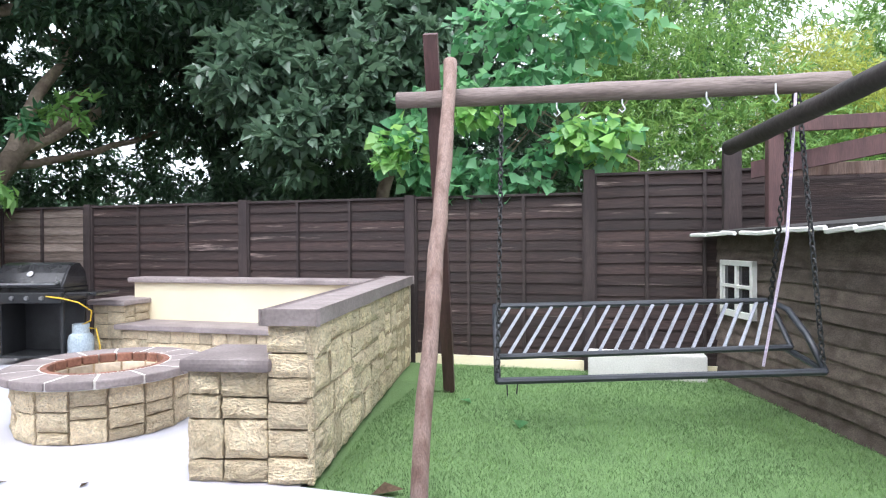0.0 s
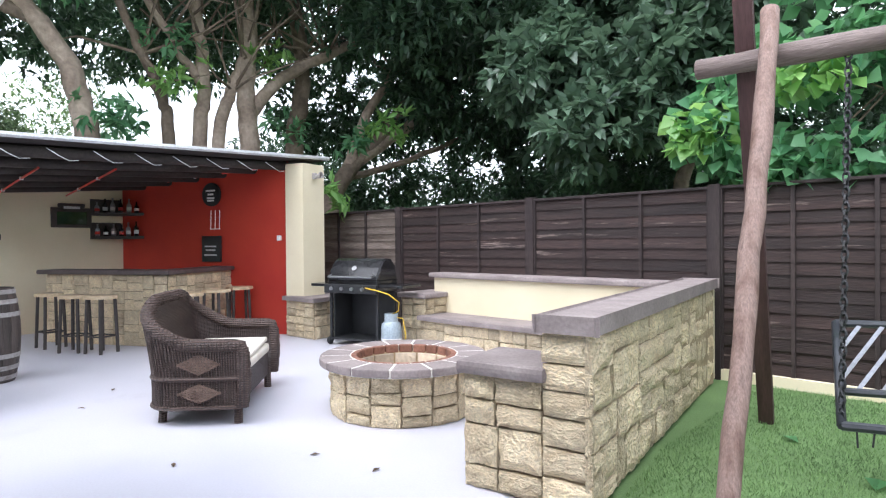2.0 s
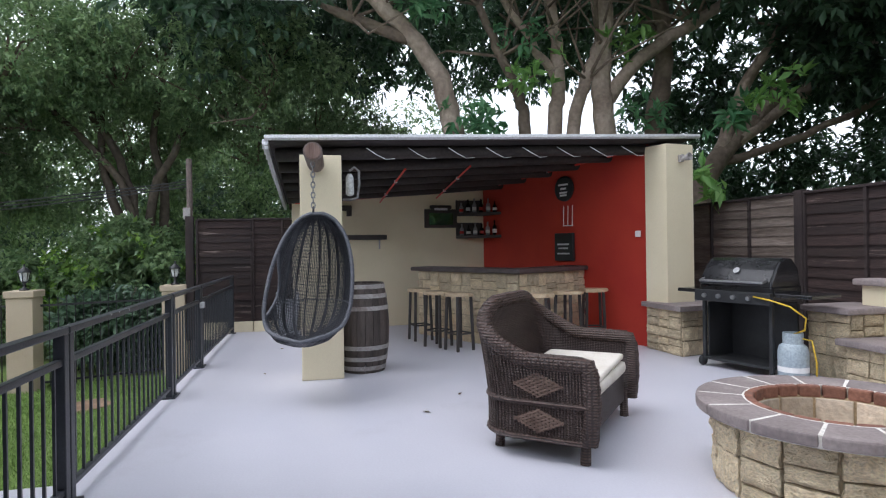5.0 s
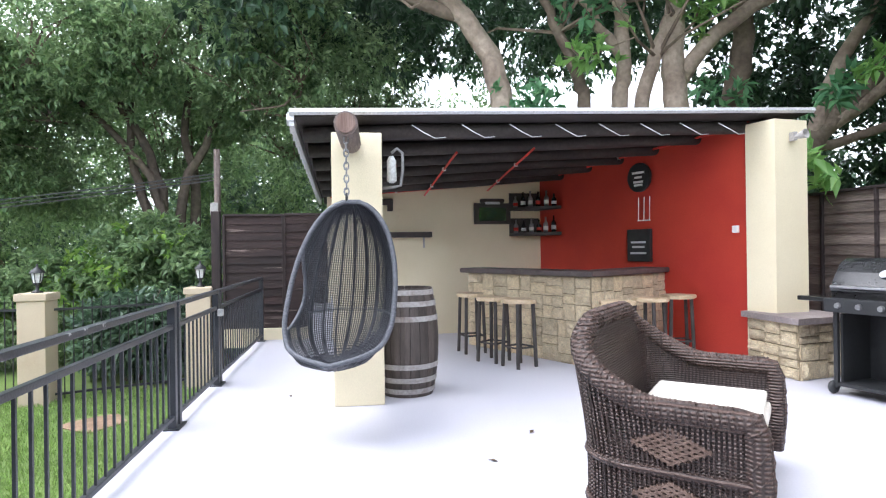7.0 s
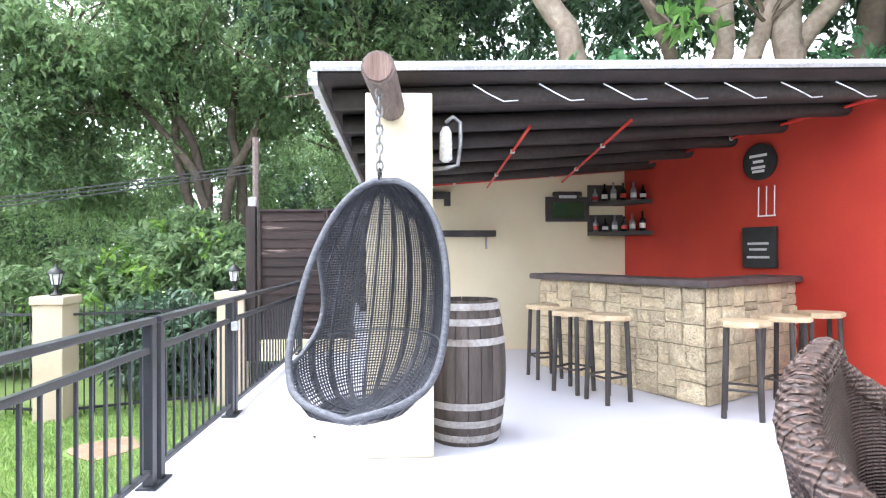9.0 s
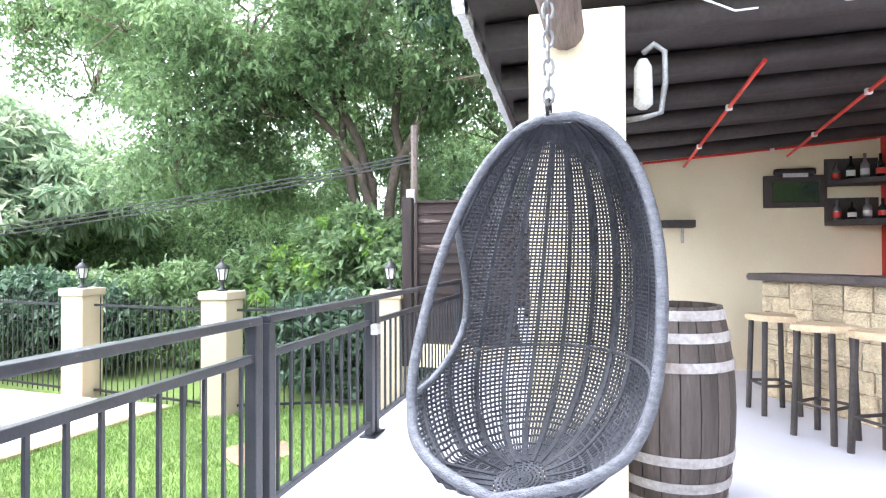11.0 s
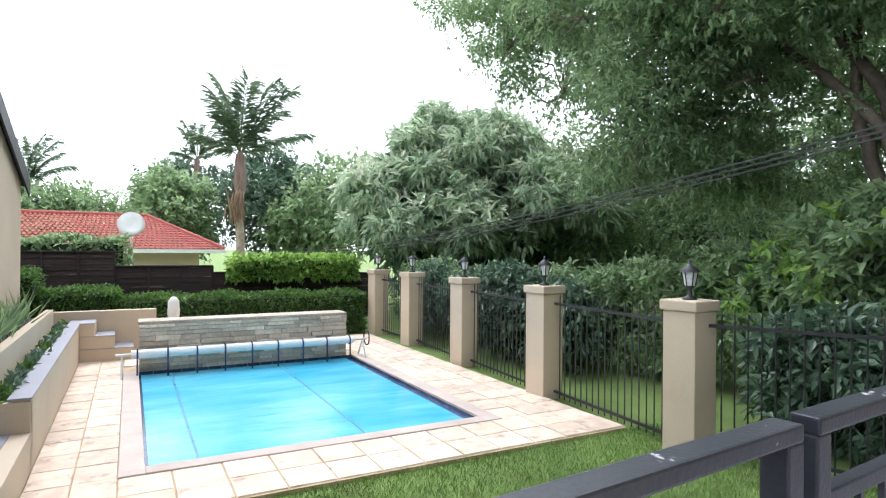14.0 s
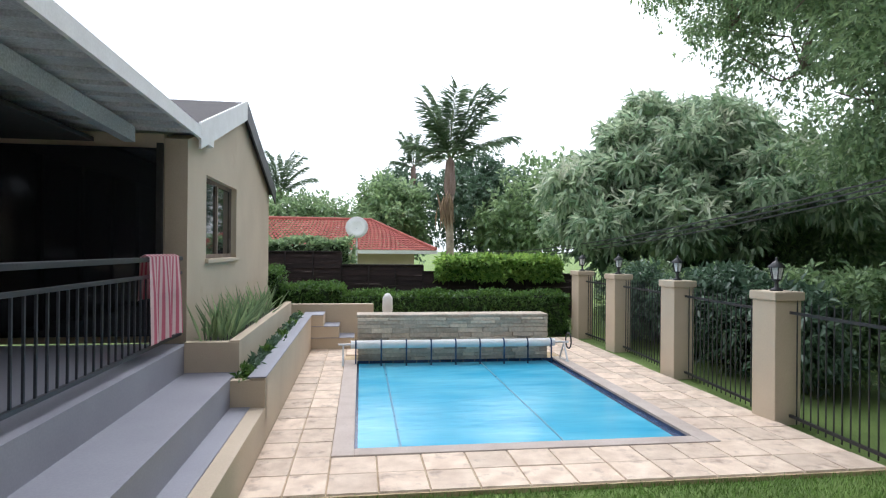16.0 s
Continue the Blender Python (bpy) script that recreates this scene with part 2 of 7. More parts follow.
M_log = mat("weathered_pole", (0.14, 0.08, 0.06), (0.33, 0.235, 0.2), 3, 0.75, 0.6, 30, stretch=(5, 5, 0.4), contrast=0.3, stain=(0.09, 0.055, 0.045), stain_at=(0.55, 0.72), stain_scale=3)
M_beam = mat("beam_pole", (0.13, 0.095, 0.085), (0.25, 0.2, 0.18), 3, 0.75, 0.6, 30, stretch=(0.4, 5, 5), contrast=0.3, stain=(0.07, 0.05, 0.045), stain_at=(0.52, 0.72), stain_scale=3)
M_darkpole = mat("dark_roof_pole", (0.022, 0.017, 0.016), (0.045, 0.036, 0.033), 3, 0.7, 0.4, 30, contrast=0.3)
M_redwood = mat("dark_red_post", (0.06, 0.028, 0.028), (0.1, 0.05, 0.048), 3, 0.7, 0.4, 30, stretch=(4, 4, 0.5), contrast=0.25)
M_hut = mat("hut_weatherboard", (0.075, 0.055, 0.045), (0.16, 0.125, 0.105), 2.5, 0.82, 0.5, 25, vary=0.22, stretch=(3, 0.4, 5), contrast=0.35, stain=(0.24, 0.2, 0.17), stain_at=(0.6, 0.85), stain_scale=2)
M_white = mat("white_paint", (0.74, 0.73, 0.7), (0.82, 0.81, 0.79), 4, 0.6, 0.2, 60, contrast=0.06, stain=(0.5, 0.47, 0.42), stain_at=(0.66, 0.85), stain_scale=5)
M_metalroof = mat("roof_sheet", (0.55, 0.56, 0.57), (0.66, 0.67, 0.68), 2, 0.45, 0.1, 60, metal=0.3, stain=(0.4, 0.38, 0.36), stain_at=(0.6, 0.85))
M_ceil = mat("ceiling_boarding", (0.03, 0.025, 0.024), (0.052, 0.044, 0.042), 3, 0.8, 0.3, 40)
# near-black for soil and frames; on veranda walls and ceiling it paints shade
M_dark = mat("dark_parts_and_shade", (0.03, 0.028, 0.027), (0.05, 0.046, 0.044), 2, 0.9, 0.2, 40)
M_slate = mat("ledge_stone", (0.46, 0.38, 0.29), (0.64, 0.55, 0.44), 3, 0.85, 0.6, 25, vary=0.3, contrast=0.2, dist=0.02)
M_tile = mat("waterline_tile", (0.02, 0.04, 0.09), (0.04, 0.07, 0.14), 4, 0.2, 0.05, 60, vary=0.35)
M_seam = mat("cover_seam", (0.05, 0.25, 0.38), (0.08, 0.3, 0.44), 4, 0.3, 0.05, 60)
M_rooftile = mat("red_roof_tile", (0.36, 0.09, 0.07), (0.48, 0.14, 0.11), 2, 0.75, 0.3, 30, vary=0.15, contrast=0.15)
M_bark = mat("grey_bark", (0.27, 0.205, 0.16), (0.47, 0.38, 0.305), 1.6, 0.9, 0.7, 12, contrast=0.25, dist=0.04, stain=(0.48, 0.42, 0.33), stain_at=(0.6, 0.8), stain_scale=2.2)
M_barkd = mat("dark_bark", (0.14, 0.105, 0.08), (0.25, 0.195, 0.15), 1.6, 0.9, 0.7, 12, contrast=0.25, dist=0.04)
M_barkb = mat("brown_bark", (0.07, 0.055, 0.042), (0.15, 0.12, 0.09), 1.6, 0.9, 0.7, 12, contrast=0.3, dist=0.04)
L_ficus = leafmat("ficus_leaf", (0.028, 0.058, 0.038), (0.1, 0.18, 0.1), 0.7, 0.32, 0.3)
L_young = leafmat("young_leaf", (0.13, 0.31, 0.08), (0.3, 0.52, 0.16), 0.7, 0.4, 0.45)
L_dark = leafmat("dark_leaf", (0.045, 0.085, 0.055), (0.15, 0.24, 0.15), 0.72, 0.31, 0.3)
L_mid = leafmat("mid_leaf", (0.09, 0.165, 0.08), (0.345, 0.475, 0.24), 0.78, 0.34, 0.45)
L_light = leafmat("light_leaf", (0.09, 0.22, 0.05), (0.34, 0.52, 0.12), 0.7, 0.5, 0.45)
L_vine = leafmat("vine_leaf", (0.055, 0.19, 0.095), (0.22, 0.44, 0.22), 0.8, 0.45, 0.45)
L_bamboo = leafmat("feathery_leaf", (0.08, 0.19, 0.05), (0.24, 0.4, 0.11), 0.7, 0.5, 0.45)
L_yellow = leafmat("yellow_leaf", (0.2, 0.25, 0.05), (0.45, 0.5, 0.12), 0.8, 0.5, 0.45)
# mango green paled past leaf tones; glare and haze sit in the colour
L_mango = leafmat("mango_leaf_in_glare", (0.13, 0.24, 0.14), (0.5, 0.58, 0.4), 0.78, 0.32, 0.45)
L_mangotip = leafmat("mango_tip", (0.4, 0.47, 0.33), (0.64, 0.66, 0.52), 0.8, 0.5, 0.35)
L_hedge = leafmat("hedge_leaf", (0.03, 0.09, 0.018), (0.12, 0.24, 0.05), 0.7, 0.5, 0.35)
L_palm = leafmat("palm_leaf", (0.08, 0.14, 0.08), (0.24, 0.32, 0.2), 0.7, 0.45, 0.35)
L_dry = leafmat("dry_leaf", (0.25, 0.17, 0.1), (0.45, 0.34, 0.22), 0.7, 0.7, 0.2)


def water_material():
    mt = bpy.data.materials.new("pool_cover")
    mt.use_nodes = True
    N, L = mt.node_tree.nodes, mt.node_tree.links
    bs = N["Principled BSDF"]
    tc, nz, nf = N.new("ShaderNodeTexCoord"), N.new("ShaderNodeTexNoise"), N.new("ShaderNodeTexNoise")
    mp = N.new("ShaderNodeMapping")
    mp.inputs["Scale"].default_value = (0.7, 2.2, 1)
    L.new(tc.outputs["Object"], mp.inputs[0])
    nz.inputs["Scale"].default_value, nz.inputs["Detail"].default_value = 0.9, 4
    nf.inputs["Scale"].default_value, nf.inputs["Detail"].default_value = 3.5, 3
    L.new(mp.outputs[0], nz.inputs[0])
    L.new(mp.outputs[0], nf.inputs[0])
    ra = N.new("ShaderNodeValToRGB")
    ra.color_ramp.elements[0].position, ra.color_ramp.elements[1].position = 0.35, 0.7
    ra.color_ramp.elements[0].color, ra.color_ramp.elements[1].color = (0.045, 0.4, 0.62, 1), (0.16, 0.56, 0.74, 1)
    L.new(nz.outputs[0], ra.inputs[0])
    L.new(ra.outputs[0], bs.inputs["Base Color"])
    bs.inputs["Roughness"].default_value = 0.18
    bp = N.new("ShaderNodeBump")
    bp.inputs["Strength"].default_value, bp.inputs["Distance"].default_value = 0.25, 0.03
    L.new(nf.outputs[0], bp.inputs["Height"])
    L.new(bp.outputs[0], bs.inputs["Normal"])
    return mt


M_water = water_material()


def glass_material():
    mt = bpy.data.materials.new("window_glass")
    mt.use_nodes = True
    bs = mt.node_tree.nodes["Principled BSDF"]
    bs.inputs["Base Color"].default_value = (0.02, 0.022, 0.025, 1)
    bs.inputs["Roughness"].default_value = 0.04
    bs.inputs["Metallic"].default_value = 0.0
    bs.inputs["Specular IOR Level"].default_value = 0.9
    return mt


M_glass = glass_material()


# ---- ground, decks and walls ----
PM = Matrix(((-0.996, -0.09, 0, -7.06), (0.09, -0.996, 0, -4.93), (0, 0, 1, -0.62), (0, 0, 0, 1)))  # the pool's own axes


def structure(ob):
    return tagged(ob, kind="structure")


def structure_at(name, m=None):
    ob = new(name)
    if m is not None:
        ob.matrix_world = m
    ob["kind"] = "structure"
    return ob


structure(part("ground", boxm(-600, 600, -600, 600, -1.2, -0.66), M_lawn))
structure(part("floor", prism(bmesh.new(), [(-2.4, 3.3), (-2.5, 3.6), (-3.05, 6.95), (-12.2, 6.95), (-12.2, -0.06), (-5.6, -0.06), (-5.6, -0.75), (7, -0.75), (7, 3.3)], -0.66, 0), M_deck))
structure(part("lawn_turf", prism(bmesh.new(), [(-2.38, 3.302), (7, 3.302), (7, 7.3), (-3.04, 7.3)], -0.3, -0.02), M_turf))
structure(part("pavement_kerb", boxm(-12.2, -5.6, -0.42, -0.06, -0.66, -0.6), M_kerb))


def stone_meshes(count, seed):
    """Split-faced stones of unit size: the face looks along -y, the back lies at y = 0."""
    rng = random.Random(seed)
    out = []
    for k in range(count):
        bm = bmesh.new()
        nx, nz = 5, 4
        o = Vector((rng.uniform(0, 50), rng.uniform(0, 50), rng.uniform(0, 50)))
        grid = []
        for i in range(nx + 1):
            row = []
            for j in range(nz + 1):
                u, w = i / nx, j / nz
                edge = min(u, 1 - u, w, 1 - w)
                d = 0.0 if edge == 0 else 0.55 + 0.55 * noise.noise(o + Vector((u * 3.1, w * 3.1, 0)))
                jit = 0.045 * noise.noise(o + Vector((u * 5, w * 5, 9)))
                row.append(bm.verts.new((u + jit - 0.5, -0.35 - 0.65 * d if edge else -0.3 - 0.25 * rng.random(), w + jit - 0.5)))
            grid.append(row)
        for i in range(nx):
            for j in range(nz):
                bm.faces.new((grid[i][j], grid[i + 1][j], grid[i + 1][j + 1], grid[i][j + 1]))
        rim = [grid[i][0] for i in range(nx + 1)] + [grid[nx][j] for j in range(1, nz + 1)] + [grid[i][nz] for i in range(nx - 1, -1, -1)] + [grid[0][j] for j in range(nz - 1, 0, -1)]
        back = [bm.verts.new((v.co.x * 1.01, 0.0, v.co.z * 1.01)) for v in rim]
        for i in range(len(rim)):
            j = (i + 1) % len(rim)
            bm.faces.new((rim[j], rim[i], back[i], back[j]))
        bmesh.ops.recalc_face_normals(bm, faces=bm.faces)
        me = bpy.data.meshes.new("stone")
        bm.to_mesh(me)
        bm.free()
        me.materials.append(M_stone)
        out.append(me)
    return out


STONES = stone_meshes(14, 5)
stone_rng = random.Random(11)


def split_rects(w, h, size, rng):
    """Cuts a rectangle into uneven stones of about the size given."""
    out = []

    def cut(x, z, ww, hh):
        if ww < size * 1.25 and hh < size * 0.95:
            out.append((x, z, ww, hh))
            return
        if (ww / hh > rng.uniform(0.8, 1.9) or hh < size * 0.5) and ww > size * 0.7:
            f = rng.uniform(0.32, 0.68)
            cut(x, z, ww * f, hh)
            cut(x + ww * f, z, ww * (1 - f), hh)
        else:
            f = rng.uniform(0.32, 0.68)
            cut(x, z, ww, hh * f)
            cut(x, z + hh * f, ww, hh * (1 - f))

    cut(0, 0, w, h)
    return out


def clad(parent, p, q, z0, z1, size, depth=0.05, joint=0.012, inv=None):
    """Stones over the face from p to q, which looks to the right of the way from p to q."""
    p, q = Vector((*p, 0)), Vector((*q, 0))
    d = q - p
    w = d.length
    ang = math.degrees(math.atan2(d.y, d.x))
    for x, z, ww, hh in split_rects(w, z1 - z0, size, stone_rng):
        ob = new("stone", stone_rng.choice(STONES))
        c = p + d * ((x + ww / 2) / w)
        fx = stone_rng.choice((1, -1))
        fz = stone_rng.choice((1, -1))
        m = pose(c.x, c.y, z0 + z + hh / 2, 0, 0, ang) @ Matrix.Diagonal((fx * (ww - joint), depth * stone_rng.uniform(0.75, 1.25), fz * (hh - joint), 1))
        ob.parent = parent
        ob.matrix_basis = (inv @ m) if inv is not None else m


def coping(parent, p, q, width, over, z0, z1, name="coping", bevel=0.02, mat_=None, offset=0.0):
    """A coping slab along p to q, its width to the left of the way."""
    p, q = Vector((*p, 0)), Vector((*q, 0))
    d = q - p
    m = pose(p.x, p.y, 0, 0, 0, math.degrees(math.atan2(d.y, d.x)))
    return part(name, boxm(-over, d.length + over, -over, width + over, z0, z1, bevel, m), mat_ or M_cap, parent, "grey-brown concrete coping")


# stone bench: a skewed side wall, a plastered back and a stone-faced seat
NW, FW = Vector((-2.32, 3.32)), Vector((-2.9, 6.75))
sd = (FW - NW).normalized()
sn = Vector((-sd.y, sd.x))
seat_wall = thing("stone_bench", Matrix(), "built-in corner bench faced with buff split stone, grey coping", "bench")
part("side_wall", slab(tuple(NW + sd * 0.04 + sn * 0.04), tuple(FW), 0.22, 0, 0.93), M_mortar, seat_wall)
clad(seat_wall, tuple(NW + sn * 0.04), tuple(FW + sn * 0.04), 0, 0.93, 0.3, 0.06)
coping(seat_wall, tuple(NW + sn * 0.0), tuple(FW), 0.26, 0.03, 0.93, 0.985)
fd = Vector((sn.x, sn.y))  # towards the deck side
A0 = NW + fd * 0.28
A1 = NW + fd * 0.76
clad(seat_wall, tuple(A0 + sd * 0.04), tuple(NW + sd * 0.04), 0, 0.93, 0.27, 0.06)
part("pier_core", slab(tuple(A1 + sd * 0.06), tuple(A0 + sd * 0.06), 0.42, 0, 0.64), M_mortar, seat_wall)
clad(seat_wall, tuple(A1 + sd * 0.05), tuple(A0 + sd * 0.05), 0, 0.64, 0.27, 0.06)
clad(seat_wall, tuple(A1 + sd * 0.5 - fd * 0.01), tuple(A1 + sd * 0.05 - fd * 0.01), 0, 0.64, 0.25, 0.05)
coping(seat_wall, tuple(A1), tuple(A0), 0.46, 0.03, 0.64, 0.72, bevel=0.03)
part("backrest", boxm(-6.62, -2.92, 6.62, 6.84, 0, 0.9), M_cream, seat_wall, "cream plastered backrest")
part("back_coping", boxm(-6.68, -2.95, 6.56, 6.88, 0.9, 0.965, 0.018), M_cap, seat_wall, "grey-brown concrete coping")
part("seat_core", boxm(-6.4, -2.86, 6.2, 6.62, 0, 0.36), M_mortar, seat_wall)
clad(seat_wall, (-6.4, 6.2), (-2.95, 6.2), 0, 0.36, 0.26, 0.045)
part("seat_slab", boxm(-6.45, -2.9, 6.1, 6.63, 0.36, 0.425, 0.015), M_cap, seat_wall, "grey-brown concrete seat slab")
part("arm_core", boxm(-6.85, -6.42, 6.24, 6.8, 0, 0.64), M_mortar, seat_wall)
clad(seat_wall, (-6.87, 6.24), (-6.4, 6.24), 0, 0.64, 0.25, 0.05)
clad(seat_wall, (-6.41, 6.24), (-6.41, 6.62), 0.42, 0.64, 0.2, 0.04)
clad(seat_wall, (-6.86, 6.8), (-6.86, 6.24), 0, 0.64, 0.25, 0.05)
part("arm_coping", boxm(-6.92, -6.36, 6.17, 6.84, 0.64, 0.705, 0.02), M_cap, seat_wall, "grey-brown concrete coping")

# fire pit
pit = thing("fire_pit", pose(-4.5, 4.07, 0), "round buff stone fire pit with grey slab rim and brick lining", "fire pit")
part("core", lathe(bmesh.new(), [(0.0, 0.14), (0.4, 0.14), (0.4, 0.395), (0.585, 0.395), (0.585, 0)], 40), M_mortar, pit)
for k in range(16):
    a0, a1 = 2 * math.pi * k / 16, 2 * math.pi * (k + 1) / 16
    r0 = 0.59
    clad(pit, (r0 * math.cos(a0), r0 * math.sin(a0)), (r0 * math.cos(a1), r0 * math.sin(a1)), 0, 0.395, 0.24, 0.055)


def ring_piece(r0, r1, a0, a1, z0, z1, n=5, bevel=0.012):
    bm = bmesh.new()
    pts = [(r1 * math.cos(a0 + (a1 - a0) * i / n), r1 * math.sin(a0 + (a1 - a0) * i / n)) for i in range(n + 1)]
    pts += [(r0 * math.cos(a1 - (a1 - a0) * i / n), r0 * math.sin(a1 - (a1 - a0) * i / n)) for i in range(n + 1)]
    prism(bm, pts, z0, z1)
    if bevel:
        bmesh.ops.bevel(bm, geom=[e for e in bm.edges if len(e.link_faces) == 2 and e.calc_face_angle() > 1.0], offset=bevel, segments=2, profile=0.6, affect="EDGES")
    return bm


for k in range(14):
    a0, a1 = 2 * math.pi * k / 14 + 0.01, 2 * math.pi * (k + 1) / 14 - 0.01
    part("rim_slab", ring_piece(0.45, 0.7, a0, a1, 0.395, 0.455), M_cap, pit)
part("rim_joint", ring_piece(0.44, 0.685, 0, 2 * math.pi * 0.99999, 0.39, 0.4525, 56, 0), M_grout, pit, "smeared white grout")
for k in range(20):
    a0, a1 = 2 * math.pi * k / 20 + 0.012, 2 * math.pi * (k + 1) / 20 - 0.012
    part("rim_brick", ring_piece(0.395, 0.447, a0, a1, 0.385, 0.456, 2), M_brick, pit)
for k in range(12):
    a0, a1 = 2 * math.pi * k / 12 + 0.02, 2 * math.pi * (k + 1) / 12 - 0.02
    part("lining_brick", ring_piece(0.385, 0.402, a0, a1, 0.145, 0.383, 3, 0.006), M_slate, pit)


# ---- fences ----
def board_mesh(length, height, mat_, axis):
    bm = bmesh.new()
    n = 6
    lo, hi = [], []
    rng = random.Random(int(length * 1000 + height * 77))
    rows = []
    for i in range(n + 1):
        x = length * i / n
        dz = rng.uniform(-0.006, 0.006)
        rows.append([bm.verts.new((x, y, z)) for y, z in ((0.0, 0.0 + dz), (-0.022, 0.0 + dz), (-0.006, height + dz), (0.0, height + dz))])
    for a, b in zip(rows, rows[1:]):
        for j in range(4):
            bm.faces.new((a[j], a[(j + 1) % 4], b[(j + 1) % 4], b[j]))
    bm.faces.new(rows[0][::-1])
    bm.faces.new(rows[-1])
    bmesh.ops.recalc_face_normals(bm, faces=bm.faces)
    me = bpy.data.meshes.new("board")
    bm.to_mesh(me)
    bm.free()
    me.materials.append(mat_)
    return me


def fence_panel(name, m, length, z0, z1, label, battens, mat_=None, plinth=True, group="fence panels", seed=1):
    """A lap panel along x from the origin; it faces -y."""
    rng = random.Random(seed)
    f = thing("timber_fence", m, label, "fence", group)
    step = 0.118
    n = int(round((z1 - z0 - 0.03) / step))
    step = (z1 - z0 - 0.03) / n
    me = board_mesh(length, step * 1.16, mat_ or M_fence, 0)
    for i in range(n):
        ob = new("board", me)
        ob.parent = f
        ob.matrix_basis = pose(0, rng.uniform(-0.003, 0.003), z0 + i * step, rng.uniform(-0.6, 0.6), rng.uniform(-0.12, 0.12), 0)
    for x in battens:
        part("batten", boxm(x * length - 0.018, x * length + 0.018, -0.05, -0.015, z0, z1 - 0.02, 0.004), M_post, f)
    part("top_rail", boxm(0, length, -0.05, 0.015, z1 - 0.03, z1, 0.005), M_post, f)
    if plinth:
        part("plinth", boxm(0, length, -0.06, 0.03, -0.1, z0, 0.006), M_cream, f, "cream concrete plinth")
    return f


def fence_post(x, y, z, w=0.12, m=None):
    p = thing("fence_post", pose(x, y, 0), "dark stained square timber fence post", "fence post", "fence posts")
    part("shaft", boxm(0, w, -0.07, 0.05, -0.1, z, 0.008), M_post, p)
    return p


FB = "dark brown stained horizontal lap fence panel with vertical battens"
FX = [-10.1, -7.73, -5.25, -3.0, -0.95, 0.95, 2.9]
for i in range(6):
    top = 1.93 if i < 4 else 2.13
    grey = i == 0
    fence_panel("fence_panel", pose(FX[i] + 0.12, 6.95, 0), FX[i + 1] - FX[i] - 0.12, 0.09, top, "weathered grey-brown lap fence panel" if grey else FB, (0.0, 0.33, 0.66, 1.0) if i != 4 else (0, 0.3, 0.62, 1), M_fence_grey if grey else M_fence, seed=i)
for x in FX:
    fence_post(x, 6.95, 1.95 if x < -1 else 2.17)
fence_panel("fence_panel", pose(-12.0, -0.5, 0, 0, 0, 90), 0.85, 0.17, 1.86, "dark red-brown lap fence panel with mossy foot", (0.0, 0.99), M_fence, seed=20, group="end fence panels")
fence_panel("fence_panel", pose(-12.0, 0.36, 0, 0, 0, 90), 0.95, 0.17, 1.87, "dark red-brown lap fence panel with mossy foot", (0.0, 0.5, 1.0), M_fence, seed=21, group="end fence panels")
fp = fence_post(-12.06, -0.6, 1.9)

# ---- metal railing along the deck ----
RY = 0.04


def rail_section(x0, x1, label, name="railing", ends=(True, True)):
    r = thing(name, pose(x0, RY, 0), label, "railing", "deck railing")
    L_ = x1 - x0
    part("top_rail", boxm(0, L_, -0.03, 0.03, 0.9, 0.935, 0.006), M_blackchip, r)
    part("middle_rail", boxm(0, L_, -0.018, 0.018, 0.74, 0.775, 0.004), M_black, r)
    part("bottom_rail", boxm(0, L_, -0.018, 0.018, 0.075, 0.105, 0.004), M_black, r)
    for e, x in zip(ends, (0.025, L_ - 0.025)):
        if e:
            post_ = part("post", boxm(x - 0.028, x + 0.028, -0.028, 0.028, 0.0, 0.9, 0.005), M_black, r)
            part("base_plate", boxm(x - 0.055, x + 0.055, -0.055, 0.055, 0.0, 0.012), M_black, post_)
    n = int(L_ / 0.118)
    me = None
    for i in range(1, n):
        x = L_ * i / n
        if me is None:
            b = part("baluster", boxm(-0.007, 0.007, -0.007, 0.007, 0.105, 0.74), M_black, r)
            me = b.data
        else:
            b = new("baluster", me)
            b.parent = r
        b.location = (x, 0, 0)
    return r


RL = "charcoal painted steel railing with square balusters"
rail_section(-11.86, -9.06, RL)
g = rail_section(-9.02, -7.67, "charcoal painted steel gate in the railing, chipped paint", "railing_gate")
part("latch", boxm(0.0, 0.07, 0.02, 0.07, 0.68, 0.75, 0.01), M_metalroof, g, "small galvanised latch")
rail_section(-7.61, -5.3, RL)
rail_section(-5.28, -2.9, RL)

# ---- pool terrace ----
part_p = structure_at("pavement", PM)
rng = random.Random(3)
pmesh = []
for k in range(4):
    bm = boxm(-0.5, 0.5, -0.5, 0.5, -0.05, 0.0, 0.0)
    bmesh.ops.bevel(bm, geom=[e for e in bm.edges if e.verts[0].co.z > -0.01 and e.verts[1].co.z > -0.01], offset=0.014, segments=1, affect="EDGES")
    me = bpy.data.meshes.new("paver")
    bm.to_mesh(me)
    bm.free()
    me.materials.append(M_pave)
    pmesh.append(me)
PW, PL = 3.32, 4.25  # the pool's width and length
S = 0.4


def pave(x0, x1, y0, y1):
    nx, ny = max(1, round((x1 - x0) / S)), max(1, round((y1 - y0) / S))
    for i in range(nx):
        for j in range(ny):
            ob = new("paver", rng.choice(pmesh))
            ob.parent = part_p
            ob.matrix_basis = Matrix.Translation((x0 + (i + 0.5) * (x1 - x0) / nx, y0 + (j + 0.5) * (y1 - y0) / ny, 0.012 + rng.uniform(-0.003, 0.003))) @ Matrix.Diagonal(((x1 - x0) / nx - 0.008, (y1 - y0) / ny - 0.008, 1, 1))


